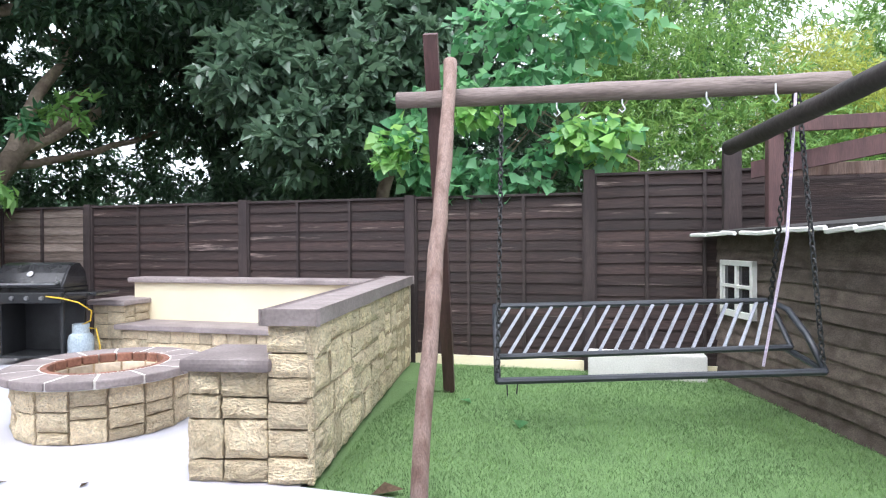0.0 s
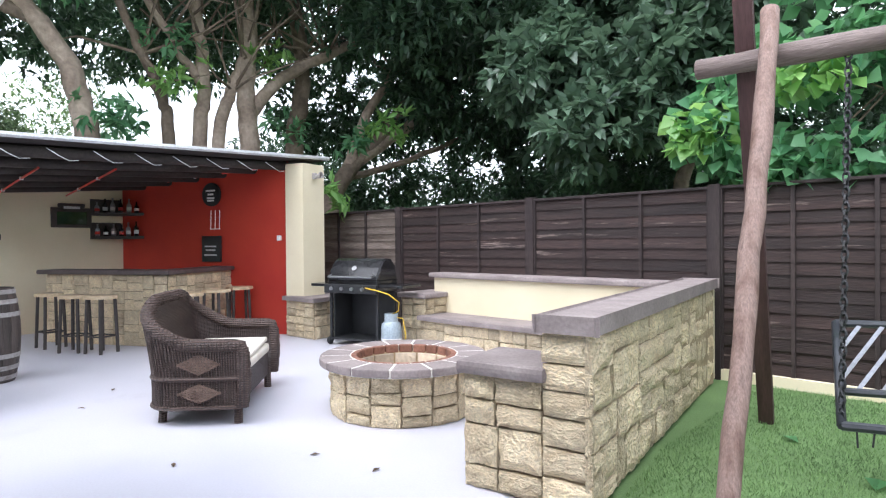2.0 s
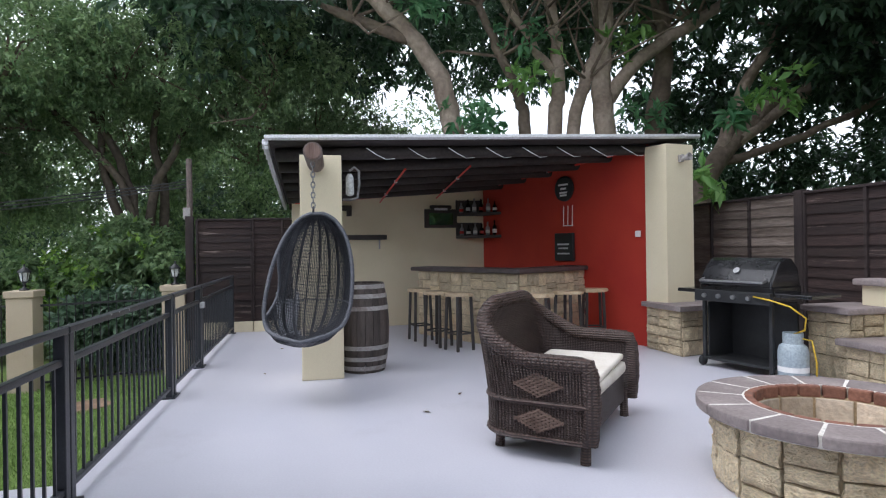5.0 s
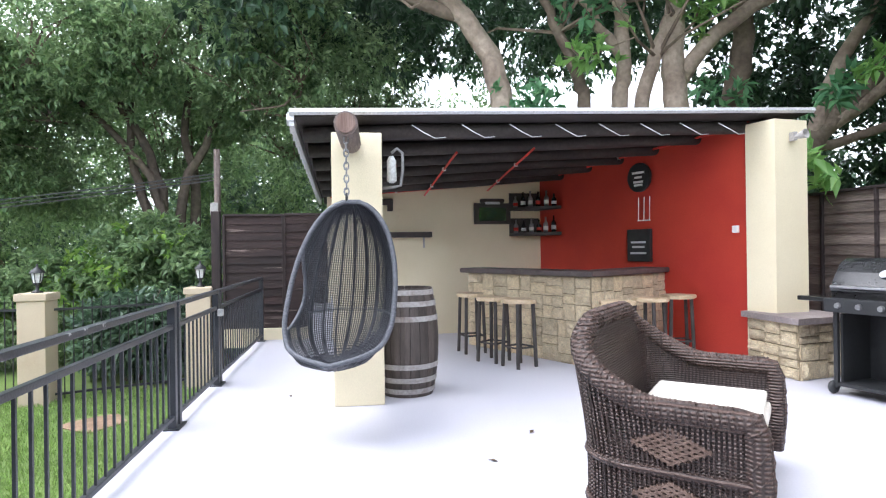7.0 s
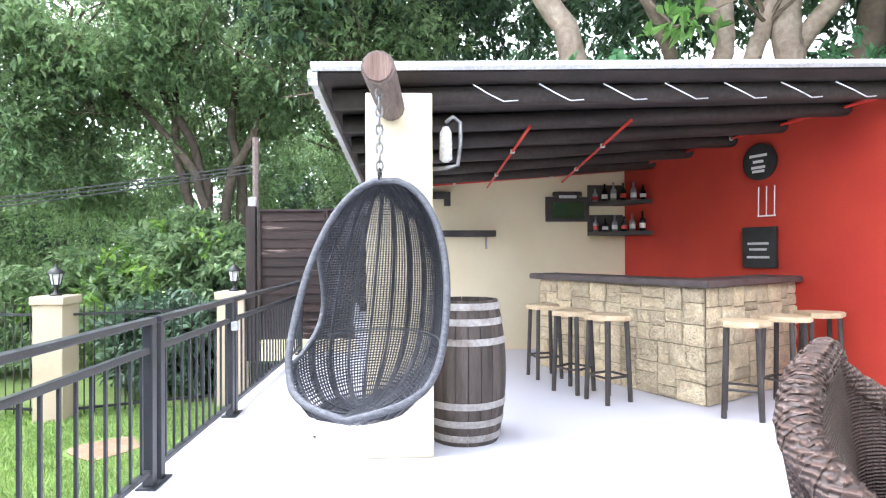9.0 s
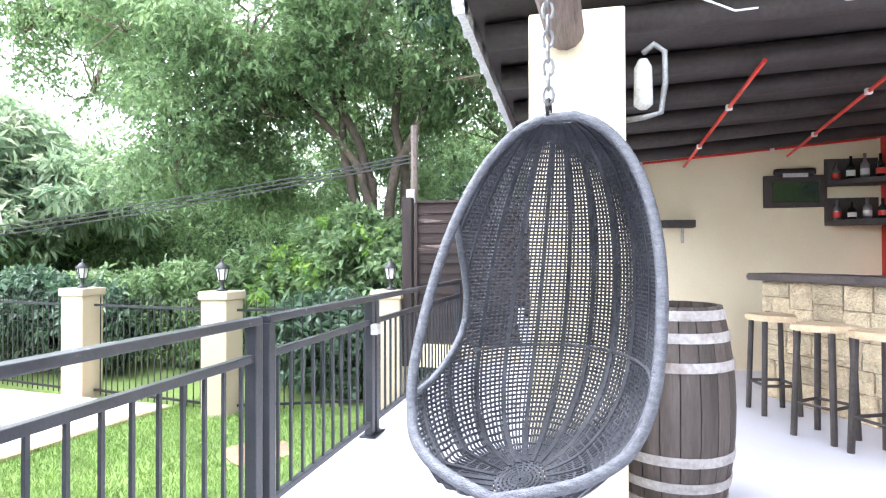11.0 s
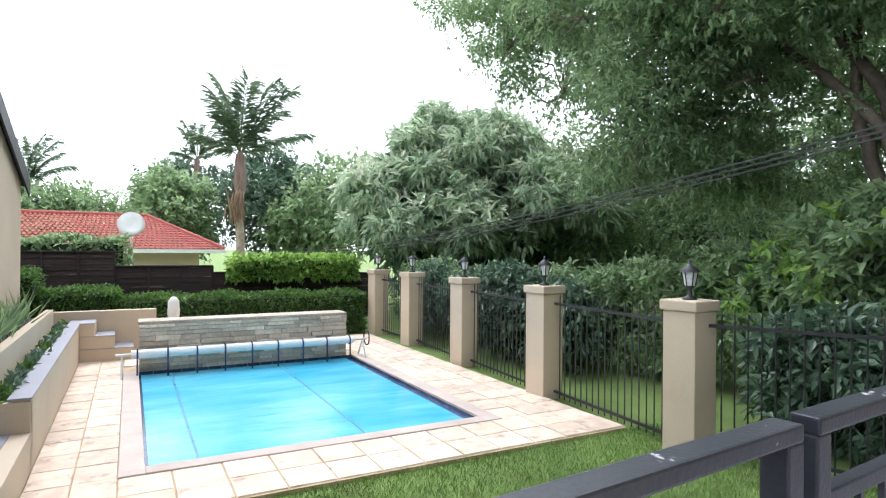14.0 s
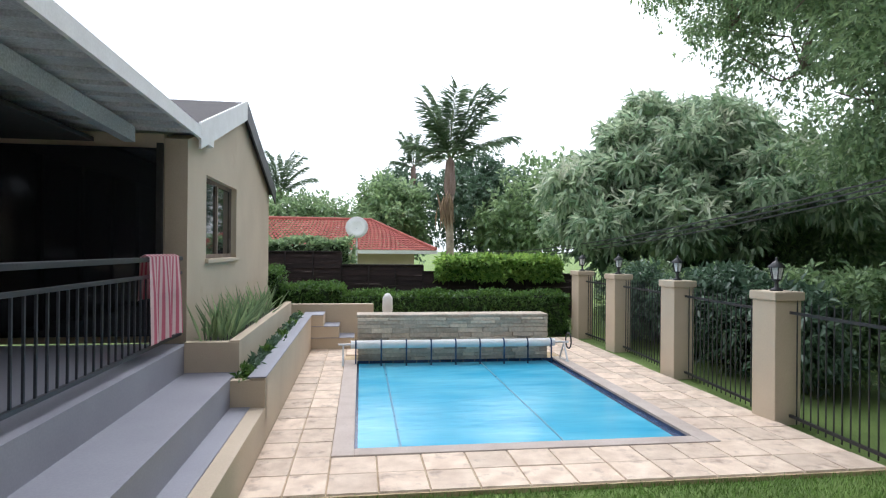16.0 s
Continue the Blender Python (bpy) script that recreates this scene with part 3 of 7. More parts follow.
pave(-0.84, -0.2, -0.98, 6.0)
pave(-0.2, 4.55, -0.98, -0.18)
pave(PW + 0.2, 4.55, -0.18, 6.6)
pave(-0.2, PW + 0.2, PL + 0.6, 6.4)
structure(part("pavement_bed", box(box(box(boxm(-0.85, -0.2, -1.0, 6.7, -0.06, -0.002, 0, PM), -0.2, 4.56, -1.0, -0.18, -0.06, -0.002, 0, PM), PW + 0.2, 4.56, -0.18, 6.7, -0.06, -0.002, 0, PM), -0.2, PW + 0.2, PL + 0.1, 6.7, -0.06, -0.002, 0, PM), M_mortar))
pool = thing("swimming_pool", PM, "rectangular swimming pool under a pale blue floating cover", "swimming pool")
cm = boxm(0.03, PW - 0.13, 0.02, PL - 0.06, -0.031, -0.016)
part("cover", cm, M_water, pool, "pale blue bubble cover afloat on the water")
part("water", boxm(0.0, PW, 0.0, PL, -0.1, -0.033), M_tile, pool, "dark blue strip of open water")
for x0, x1, y0, y1 in ((-0.2, 0.0, -0.18, PL + 0.1), (PW, PW + 0.2, -0.18, PL + 0.1), (0.0, PW, -0.18, 0.0)):
    part("coping", boxm(x0, x1, y0, y1, -0.05, 0.022, 0.008), M_coping, pool, "brown-grey pool coping")
for i in range(22):
    part("tile", boxm(PW - 0.012, PW - 0.002, i * PL / 22 + 0.004, (i + 1) * PL / 22 - 0.004, -0.12, -0.005), M_tile, pool)
for i in range(17):
    part("tile", boxm(i * PW / 17 + 0.004, (i + 1) * PW / 17 - 0.004, PL - 0.012, PL - 0.002, -0.12, 0.02), M_tile, pool)
for x in (0.42, 2.02):
    part("seam", boxm(x, x + 0.025, 0.03, PL - 0.08, -0.02, -0.012), M_seam, pool, "dark cover seam")

# feature wall of thin ledge stones behind the pool
fw = thing("feature_wall", PM, "low garden wall of thin grey-buff ledge stones behind the pool", "garden wall")
part("core", boxm(0.02, 3.2, PL + 0.03, PL + 0.4, 0, 0.72), M_mortar, fw)
part("cap", boxm(-0.01, 3.23, PL, PL + 0.43, 0.72, 0.77, 0.01), M_slate, fw)
z = 0.02
rr = random.Random(8)
while z < 0.7:
    hh = rr.uniform(0.05, 0.085)
    x = 0.0
    while x < 3.2:
        ww = min(rr.uniform(0.15, 0.5), 3.22 - x)
        part("ledge_stone", boxm(x + 0.003, x + ww - 0.003, PL - rr.uniform(0.0, 0.03), PL + 0.04, z + 0.002, min(z + hh, 0.72) - 0.002, 0.006), M_slate, fw)
        x += ww
    z += hh

# cover roller on two stands
roller = thing("cover_roller", PM, "pool cover roller with rolled pale cover, dark straps, steel stands", "pool roller")
part("roll", tube(bmesh.new(), [(-0.1, PL - 0.2, 0.32), (PW - 0.05, PL - 0.2, 0.32)], 0.065, 16), M_white, roller, "rolled white cover")
part("shaft", tube(bmesh.new(), [(-0.3, PL - 0.2, 0.32), (PW + 0.2, PL - 0.2, 0.32)], 0.018, 8), M_metalroof, roller)
for i in range(9):
    x = -0.02 + i * (PW - 0.1) / 8
    part("strap", tube(bmesh.new(), [(x, PL - 0.2 + 0.07 * math.cos(a), 0.32 + 0.07 * math.sin(a)) for a in [k * 0.5236 for k in range(12)]], 0.012, 5, True), M_tile, roller)
    part("strap_tail", boxm(x - 0.012, x + 0.012, PL - 0.275, PL - 0.268, -0.02, 0.32), M_tile, roller)
for x in (-0.22, PW + 0.12):
    part("stand", tube(bmesh.new(), [(x, PL - 0.4, 0.02), (x, PL - 0.2, 0.3), (x, PL + 0.0, 0.02)], 0.015, 6), M_metalroof, roller)
    part("stand_foot", tube(bmesh.new(), [(x, PL - 0.42, 0.02), (x, PL + 0.02, 0.02)], 0.012, 6), M_metalroof, roller)
part("crank_wheel", tube(bmesh.new(), [(PW + 0.2, PL - 0.2 + 0.13 * math.cos(k * 0.3927), 0.34 + 0.13 * math.sin(k * 0.3927)) for k in range(16)], 0.012, 6, True), M_iron, roller)

# planters, steps and veranda
wpl = thing("planter_wall", PM, "stepped beige plastered planter wall beside the pool", "planter")
part("outer_wall", boxm(-0.98, -0.84, 0.3, 6.1, 0, 0.62, 0.006), M_house, wpl)
part("outer_cap", boxm(-1.0, -0.83, 0.28, 6.12, 0.62, 0.635, 0.004), M_step, wpl, "grey painted top")
part("outer_end", boxm(-1.16, -0.84, 0.29, 0.4, 0, 0.6, 0.004), M_house, wpl)
part("outer_soil", boxm(-1.14, -0.98, 0.4, 6.0, 0, 0.54), M_dark, wpl)
part("inner_wall", boxm(-1.24, -1.14, 0.62, 5.0, 0, 0.93, 0.006), M_house, wpl)
part("inner_end", boxm(-1.66, -1.14, 0.6, 0.72, 0, 0.915, 0.004), M_house, wpl)
part("inner_soil", boxm(-1.66, -1.24, 0.7, 4.9, 0, 0.82), M_dark, wpl)
part("low_side_wall", boxm(-0.98, -0.84, -3.9, 0.3, 0, 0.34, 0.004), M_house, wpl)
structure(part("steps", box(boxm(-1.16, -0.98, -3.9, 0.29, 0, 0.345, 0.004, PM), -1.66, -1.16, -3.9, 0.6, 0, 0.615, 0.004, PM), M_step))
structure(part("veranda_floor", boxm(-7, -1.66, -4.2, 0.75, 0, 0.88, 0.004, PM), M_step))
back_steps = thing("garden_steps", PM, "beige plastered garden steps with grey treads at the planter's end", "steps")
for k in range(3):
    part("step", boxm(-0.84, -0.62 + 0.28 * k - 0.0, 5.5 + 0.0, 6.1, 0.21 * (2 - k), 0.21 * (3 - k), 0.005), M_house, back_steps)
    part("tread", boxm(-0.84, -0.62 + 0.28 * k, 5.49, 6.1, 0.21 * (3 - k), 0.21 * (3 - k) + 0.012, 0.004), M_step, back_steps)
part("back_wall", boxm(-1.3, 0.3, 6.1, 6.25, 0, 0.78, 0.005), M_house, back_steps)

# house gable
hx0 = -1.71
G0, GA, G1 = 0.85, 3.5, 6.15
house = thing("house", PM, "beige plastered single-storey house, white fascia, dark tiled roof", "house")
bm = bmesh.new()


def gable_wall(bm, y0, y1, z0, zf):
    a = [bm.verts.new((hx0, y0, z0)), bm.verts.new((hx0, y1, z0)), bm.verts.new((hx0, y1, zf(y1)))]
    mid = [bm.verts.new((hx0, GA, zf(GA)))] if y0 < GA < y1 else []
    a += mid + [bm.verts.new((hx0, y0, zf(y0)))]
    f = bm.faces.new(a)
    r = bmesh.ops.extrude_face_region(bm, geom=[f])
    for v in r["geom"]:
        if isinstance(v, bmesh.types.BMVert):
            v.co.x -= 0.22


def zroof(y):
    return 3.85 - abs(y - GA) * 0.34


WY0, WY1, WZ0, WZ1 = 1.58, 3.22, 1.72, 2.68
gable_wall(bm, G0, WY0, 0, zroof)
gable_wall(bm, WY1, G1, 0, zroof)
box(bm, hx0 - 0.22, hx0, WY0, WY1, 0, WZ0)
a = [bm.verts.new((hx0, WY0, WZ1)), bm.verts.new((hx0, WY1, WZ1)), bm.verts.new((hx0, WY1, zroof(WY1))), bm.verts.new((hx0, WY0, zroof(WY0)))]
f = bm.faces.new(a)
r = bmesh.ops.extrude_face_region(bm, geom=[f])
for v in r["geom"]:
    if isinstance(v, bmesh.types.BMVert):
        v.co.x -= 0.22
bmesh.ops.remove_doubles(bm, verts=bm.verts, dist=0.001)
bmesh.ops.recalc_face_normals(bm, faces=bm.faces)
part("gable_wall", bm, M_house, house)
part("return_wall", boxm(-7, hx0 - 0.23, G0, G0 + 0.2, 0.88, 3.0), M_house, house)
part("veranda_door", boxm(-7, -2.0, G0 - 0.03, G0 - 0.01, 0.95, 2.85), M_glass, house, "dark glazed sliding door")
part("door_frame", boxm(-2.0, -1.94, G0 - 0.05, G0 - 0.002, 0.9, 2.9, 0.006), M_dark, house)
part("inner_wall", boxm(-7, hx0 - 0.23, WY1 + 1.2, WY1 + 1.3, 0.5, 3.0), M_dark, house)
win = part("window_frame", box(box(box(box(boxm(hx0 - 0.12, hx0 - 0.07, WY0, WY1, WZ0, WZ0 + 0.05), hx0 - 0.12, hx0 - 0.07, WY0, WY1, WZ1 - 0.05, WZ1), hx0 - 0.12, hx0 - 0.07, WY0, WY0 + 0.05, WZ0 + 0.05, WZ1 - 0.05), hx0 - 0.12, hx0 - 0.07, WY1 - 0.05, WY1, WZ0 + 0.05, WZ1 - 0.05), hx0 - 0.12, hx0 - 0.065, WY0 + 0.78, WY0 + 0.84, WZ0 + 0.05, WZ1 - 0.05), M_barkd, house, "brown timber window frame")
for y0, y1 in ((WY0 + 0.05, WY0 + 0.78), (WY0 + 0.84, WY1 - 0.05)):
    part("pane", boxm(hx0 - 0.1, hx0 - 0.09, y0, y1, WZ0 + 0.05, WZ1 - 0.05), M_glass, win)
part("window_sill", boxm(hx0 - 0.1, hx0 + 0.04, WY0 - 0.03, WY1 + 0.03, WZ0 - 0.05, WZ0 - 0.002, 0.006), M_house, house)
for s in (-1, 1):
    y1 = GA + s * (G1 - GA + 0.3) if s > 0 else G0 + 0.15
    pts = [(hx0 + 0.06, GA), (hx0 + 0.06, y1), (-7, y1), (-7, GA)]
    zz = [zroof(GA) + 0.05, zroof(y1) + 0.05, zroof(y1) + 0.05, zroof(GA) + 0.05]
    part("roof_slope", prism(bmesh.new(), pts, zz, [q + 0.09 for q in zz]), M_ceil, house, "dark tiled roof slope")
    part("barge_board", prism(bmesh.new(), [(hx0 + 0.064, GA), (hx0 + 0.09, GA), (hx0 + 0.09, y1), (hx0 + 0.064, y1)], [zroof(GA) - 0.12, zroof(GA) - 0.12, zroof(y1) - 0.12, zroof(y1) - 0.12], [zroof(GA) + 0.16, zroof(GA) + 0.16, zroof(y1) + 0.16, zroof(y1) + 0.16]), M_white if s < 0 else M_iron, house, "white barge board" if s < 0 else "dark barge board")
# veranda roof
vroof = thing("veranda_roof", Matrix(), "grey corrugated metal veranda roof with white fascia", "veranda roof")
VC, VF = Vector((-4.8, 1.29)), Vector((-5.55, -6.6))
vd = (VF - VC).normalized()
VZ = [2.55, 2.36, 2.36, 2.55]  # underside at the deck's end and at the house's end
VP = [tuple(VC), tuple(VF), (7, -6.6), (7, 1.29)]
part("sheet", prism(bmesh.new(), VP, [z + 0.06 for z in VZ], [z + 0.1 for z in VZ]), M_metalroof, vroof)
for i in range(25):
    y = 1.2 - i * 0.31
    f = (1.29 - y) / 7.89
    z = 2.55 - 0.19 * f
    x = VC.x + (VF.x - VC.x) * f
    part("rib", boxm(x + 0.04, 6.9, y - 0.05, y, z + 0.025, z + 0.062), M_metalroof, vroof)
part("fascia", slab(tuple(VC), tuple(VF), -0.035, VZ, [z + 0.13 for z in VZ]), M_white, vroof, "white fascia with grey lichen")
part("end_fascia", boxm(VC.x, 7, 1.29, 1.325, 2.55, 2.68, 0.006), M_white, vroof)
part("far_fascia", boxm(VF.x, 7, -6.635, -6.6, 2.36, 2.49, 0.006), M_white, vroof)
part("beam", slab((-4.45, 1.0), (-5.0, -5.7), 0.1, [2.4, 2.24, 2.24, 2.4], [2.55, 2.39, 2.39, 2.55]), M_metalroof, vroof, "grey steel beam")
vr = thing("veranda_railing", PM, "charcoal steel veranda railing", "railing")
part("top_rail", boxm(-1.76, -1.72, -4.1, 0.75, 1.72, 1.76, 0.005), M_black, vr)
part("middle_rail", boxm(-1.755, -1.725, -4.1, 0.75, 1.58, 1.61, 0.004), M_black, vr)
part("bottom_rail", boxm(-1.755, -1.725, -4.1, 0.75, 0.97, 1.0, 0.004), M_black, vr)
for i in range(40):
    part("baluster", boxm(-1.747, -1.733, -4.05 + i * 0.12 - 0.007, -4.05 + i * 0.12 + 0.007, 1.0, 1.58), M_black, vr)
# veranda back walls coloured near black to carry the shade of its depth
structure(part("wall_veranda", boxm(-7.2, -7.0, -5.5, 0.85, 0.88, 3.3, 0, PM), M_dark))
doors = thing("sliding_door", PM, "dark glazed sliding doors at the back of the veranda", "door")
for i in range(5):
    y = -4.1 + i * 0.98
    part("pane", boxm(-3.62, -3.6, y, y + 0.9, 0.95, 2.9), M_glass, doors)
    part("frame", boxm(-3.66, -3.57, y + 0.905, y + 0.975, 0.88, 3.0, 0.006), M_dark, doors)
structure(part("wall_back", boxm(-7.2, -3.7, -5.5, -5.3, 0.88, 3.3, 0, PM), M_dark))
# dark ceiling sheet stands in for the shade under the roof
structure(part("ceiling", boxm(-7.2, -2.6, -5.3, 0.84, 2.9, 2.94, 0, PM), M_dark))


# ---- plants ----
def leaf_mesh(name, base, axis, length, width, mat_, parent, rng, fold=0.25, label="", kind=""):
    """Many leaves: two triangles each, folded along the midrib."""
    n = len(base)
    axis = axis / np.linalg.norm(axis, axis=1, keepdims=True)
    side = np.cross(axis, rng.normal(size=(n, 3)))
    up = np.array([0, 0, 1.0])
    side = side * 0.45 + np.cross(axis, up) * 0.9 * np.sign(rng.normal(size=(n, 1)))
    side -= axis * np.sum(side * axis, axis=1, keepdims=True)
    side /= np.linalg.norm(side, axis=1, keepdims=True) + 1e-9
    nrm = np.cross(axis, side)
    nrm *= np.where(nrm[:, 2:3] < 0, -1, 1)
    L_ = (length * rng.uniform(0.65, 1.25, n))[:, None]
    W_ = L_ * width
    mid = base + axis * L_ * 0.42
    v = np.empty((n, 4, 3), dtype=np.float32)
    v[:, 0] = base
    v[:, 1] = mid + side * W_ * 0.5 + nrm * W_ * fold
    v[:, 2] = base + axis * L_ - nrm * L_ * 0.12
    v[:, 3] = mid - side * W_ * 0.5 + nrm * W_ * fold
    me = bpy.data.meshes.new(name)
    me.vertices.add(n * 4)
    me.vertices.foreach_set("co", v.reshape(-1))
    idx = (np.arange(n)[:, None] * 4 + np.array([[0, 1, 2, 0, 2, 3]])).reshape(-1).astype(np.int32)
    me.loops.add(n * 6)
    me.loops.foreach_set("vertex_index", idx)
    me.polygons.add(n * 2)
    me.polygons.foreach_set("loop_start", np.arange(0, n * 6, 3, dtype=np.int32))
    me.update(calc_edges=True)
    me.materials.append(mat_)
    ob = new(name, me)
    if parent is not None:
        ob.parent = parent
    if label:
        ob["label"] = label
    if kind:
        ob["kind"] = kind
    return ob


def shell_points(lobes, n, rng, inner=0.55, gap=0.0, gscale=0.6, floor_z=None):
    """Points in the outer shell of ellipsoid lobes (x, y, z, rx, ry, rz), with gaps where a noise is low, and the way outwards."""
    lobes = np.array(lobes, dtype=float)
    w = (lobes[:, 3] * lobes[:, 4] + lobes[:, 3] * lobes[:, 5] + lobes[:, 4] * lobes[:, 5])
    k = rng.choice(len(lobes), size=int(n * (1.6 if gap else 1.05)), p=w / w.sum())
    d = rng.normal(size=(len(k), 3))
    d /= np.linalg.norm(d, axis=1, keepdims=True)
    r = rng.uniform(inner ** 2, 1, len(k)) ** 0.5
    r *= 1 + 0.16 * np.sin(d[:, 0] * 7 + k) * np.cos(d[:, 2] * 6 + d[:, 1] * 5 + k)
    p = lobes[k, :3] + d * lobes[k, 3:] * r[:, None]
    keep = np.ones(len(p), bool)
    if gap:
        q = p * gscale
        f = np.sin(q[:, 0] * 2.1 + 1.3 * np.sin(q[:, 1] * 1.7)) + np.sin(q[:, 1] * 2.3 + 1.1 * np.sin(q[:, 2] * 2.0)) + np.sin(q[:, 2] * 2.6 + 1.2 * np.sin(q[:, 0] * 1.9))
        keep &= f > gap - 1.5 + rng.normal(size=len(p)) * 0.25
    if floor_z is not None:
        keep &= p[:, 2] > floor_z
    p, d = p[keep][:n], d[keep][:n]
    return p, d


def clumps(lobes, count, size, rng_, low=-0.3):
    """Small lobes set over the outsides of large ones, for a billowing outline."""
    out = []
    for k in range(count):
        x, y, z, rx, ry, rz = lobes[k % len(lobes)]
        while True:
            q = Vector((rng_.gauss(0, 1), rng_.gauss(0, 1), rng_.gauss(0.2, 1))).normalized()
            if q.z > low:
                break
        s = size * rng_.uniform(0.7, 1.3)
        out.append((x + q.x * rx * 0.86, y + q.y * ry * 0.86, z + q.z * rz * 0.86, s, s, s * 0.65))
    return out


def rosettes(p, d, k, rng, droop=0.2, spread=1.0, jitter=0.03):
    """k leaves from each point, spread about the way outwards."""
    base = np.repeat(p, k, axis=0) + rng.normal(size=(len(p) * k, 3)) * jitter
    ax = np.repeat(d, k, axis=0) * 0.6 + rng.normal(size=(len(p) * k, 3)) * spread
    ax[:, 2] -= droop
    return base, ax


def limb(bm, pts, r0, r1, n=9, wob=0.0, seed=0):
    """A tapered, slightly crooked limb through the points given."""
    rng_ = random.Random(seed)
    pts = [Vector(p) for p in pts]
    out = []
    for i in range(len(pts) - 1):
        a, b = pts[i], pts[i + 1]
        p0 = pts[i - 1] if i else a * 2 - b
        p3 = pts[i + 2] if i + 2 < len(pts) else b * 2 - a
        for s in range(5):
            t = s / 5
            q = 0.5 * ((2 * a) + (b - p0) * t + (2 * p0 - 5 * a + 4 * b - p3) * t * t + (3 * a - p0 - 3 * b + p3) * t ** 3)
            out.append(q + Vector((rng_.gauss(0, wob), rng_.gauss(0, wob), rng_.gauss(0, wob))))
    out.append(pts[-1])
    m = len(out)
    tube(bm, out, [r0 + (r1 - r0) * i / (m - 1) for i in range(m)], n)
    return bm


def twigs(bm, starts, rng_, length, r, count):
    for s, d in starts:
        for k in range(count):
            q = Vector(d) + Vector((rng_.gauss(0, 0.6), rng_.gauss(0, 0.6), rng_.gauss(0.2, 0.5)))
            q.normalize()
            e = Vector(s) + q * length * rng_.uniform(0.6, 1.2)
            m = (Vector(s) + e) / 2 + Vector((rng_.gauss(0, 0.1), rng_.gauss(0, 0.1), rng_.gauss(0, 0.1))) * length
            tube(bm, [s, m, e], [r, r * 0.7, r * 0.3], 5)


nrng = np.random.default_rng(7)


def tree(name, m, label, category="tree", group=""):
    return thing(name, m, label, category, group)


# the many-stemmed tree behind the bar; its base lies at (-15, 6)
big = tree("fig_tree", pose(-12.9, 6.2, -0.6), "huge many-stemmed fig tree with pale grey trunks and dark canopy")
STEMS = [
    ([(-0.1, -2.0, 0), (-0.1, -2.1, 3.0), (0, -2.15, 4.0), (0, -2.4, 5.05), (0, -2.85, 5.85), (0.1, -3.5, 6.45), (0.2, -4.6, 7.2)], 0.25, 0.13),
    ([(-0.3, -0.5, 0), (-0.3, -0.6, 4.1), (-0.2, -0.75, 4.9), (0, -1.2, 5.7), (0.2, -1.7, 6.6)], 0.15, 0.07),
    ([(0, -0.1, 0), (0, -0.08, 4.1), (0, 0.02, 5.2), (0, -0.05, 6.3), (0.2, -0.35, 7.8)], 0.17, 0.11),
    ([(0.1, 0.2, 0), (0.1, 0.3, 4.2), (0.1, 0.6, 5.3), (0.15, 0.82, 6.0)], 0.15, 0.11),
    ([(0.2, 0.85, 0), (0.2, 0.9, 4.2), (0.2, 0.86, 5.2), (0.2, 0.94, 6.4), (0.3, 0.75, 7.9)], 0.24, 0.16),
    ([(0.2, 0.92, 4.8), (0.4, 1.6, 5.7), (0.6, 2.7, 6.4), (0.8, 4.2, 7.5)], 0.15, 0.1),
    ([(-0.2, 2.2, 0), (-0.2, 2.3, 4.3), (-0.2, 2.5, 5.5), (-0.2, 2.55, 6.5), (-0.1, 2.2, 7.8)], 0.24, 0.16),
    ([(0.2, 2.7, 0), (0.3, 3.0, 2.9), (0.4, 3.55, 3.9), (0.6, 4.5, 4.9), (0.8, 5.5, 6.1), (1.0, 6.6, 7.5)], 0.27, 0.12),
    ([(0.4, 3.6, 4.0), (0.8, 5.3, 5.2), (1.2, 7.0, 6.5), (1.6, 8.2, 7.7)], 0.19, 0.09),
    ([(0.3, 3.3, 3.6), (0.9, 4.6, 4.0), (1.8, 6.2, 4.8), (2.6, 7.9, 5.8)], 0.1, 0.04),
    ([(0.4, 3.4, 3.8), (0.6, 3.9, 5.2), (0.8, 4.6, 6.4), (1.0, 5.0, 7.6)], 0.15, 0.07),
    ([(0, -2.9, 5.9), (0, -4.1, 6.25), (0.1, -5.2, 6.7)], 0.13, 0.07),
    ([(0, 0.0, 5.3), (0, -0.7, 6.2), (0.1, -1.5, 7.2)], 0.1, 0.06),
]
for i, (pts, r0, r1) in enumerate(STEMS):
    part("trunk" if pts[0][2] == 0 else "limb", limb(bmesh.new(), pts, r0, r1, 10, 0.02, i), M_bark if i not in (1, 6, 7, 9, 11) else M_barkd, big, smooth=True)
tw = bmesh.new()
trng = random.Random(4)
twigs(tw, [(Vector(p[-1]), Vector((0.4, 0, 0.5))) for p, _, _ in STEMS] + [(Vector(p[-2]), Vector((0.4, 0.1, 0.5))) for p, _, _ in STEMS], trng, 2.2, 0.035, 6)
part("twig", tw, M_barkd, big)["kind"] = "stuff"
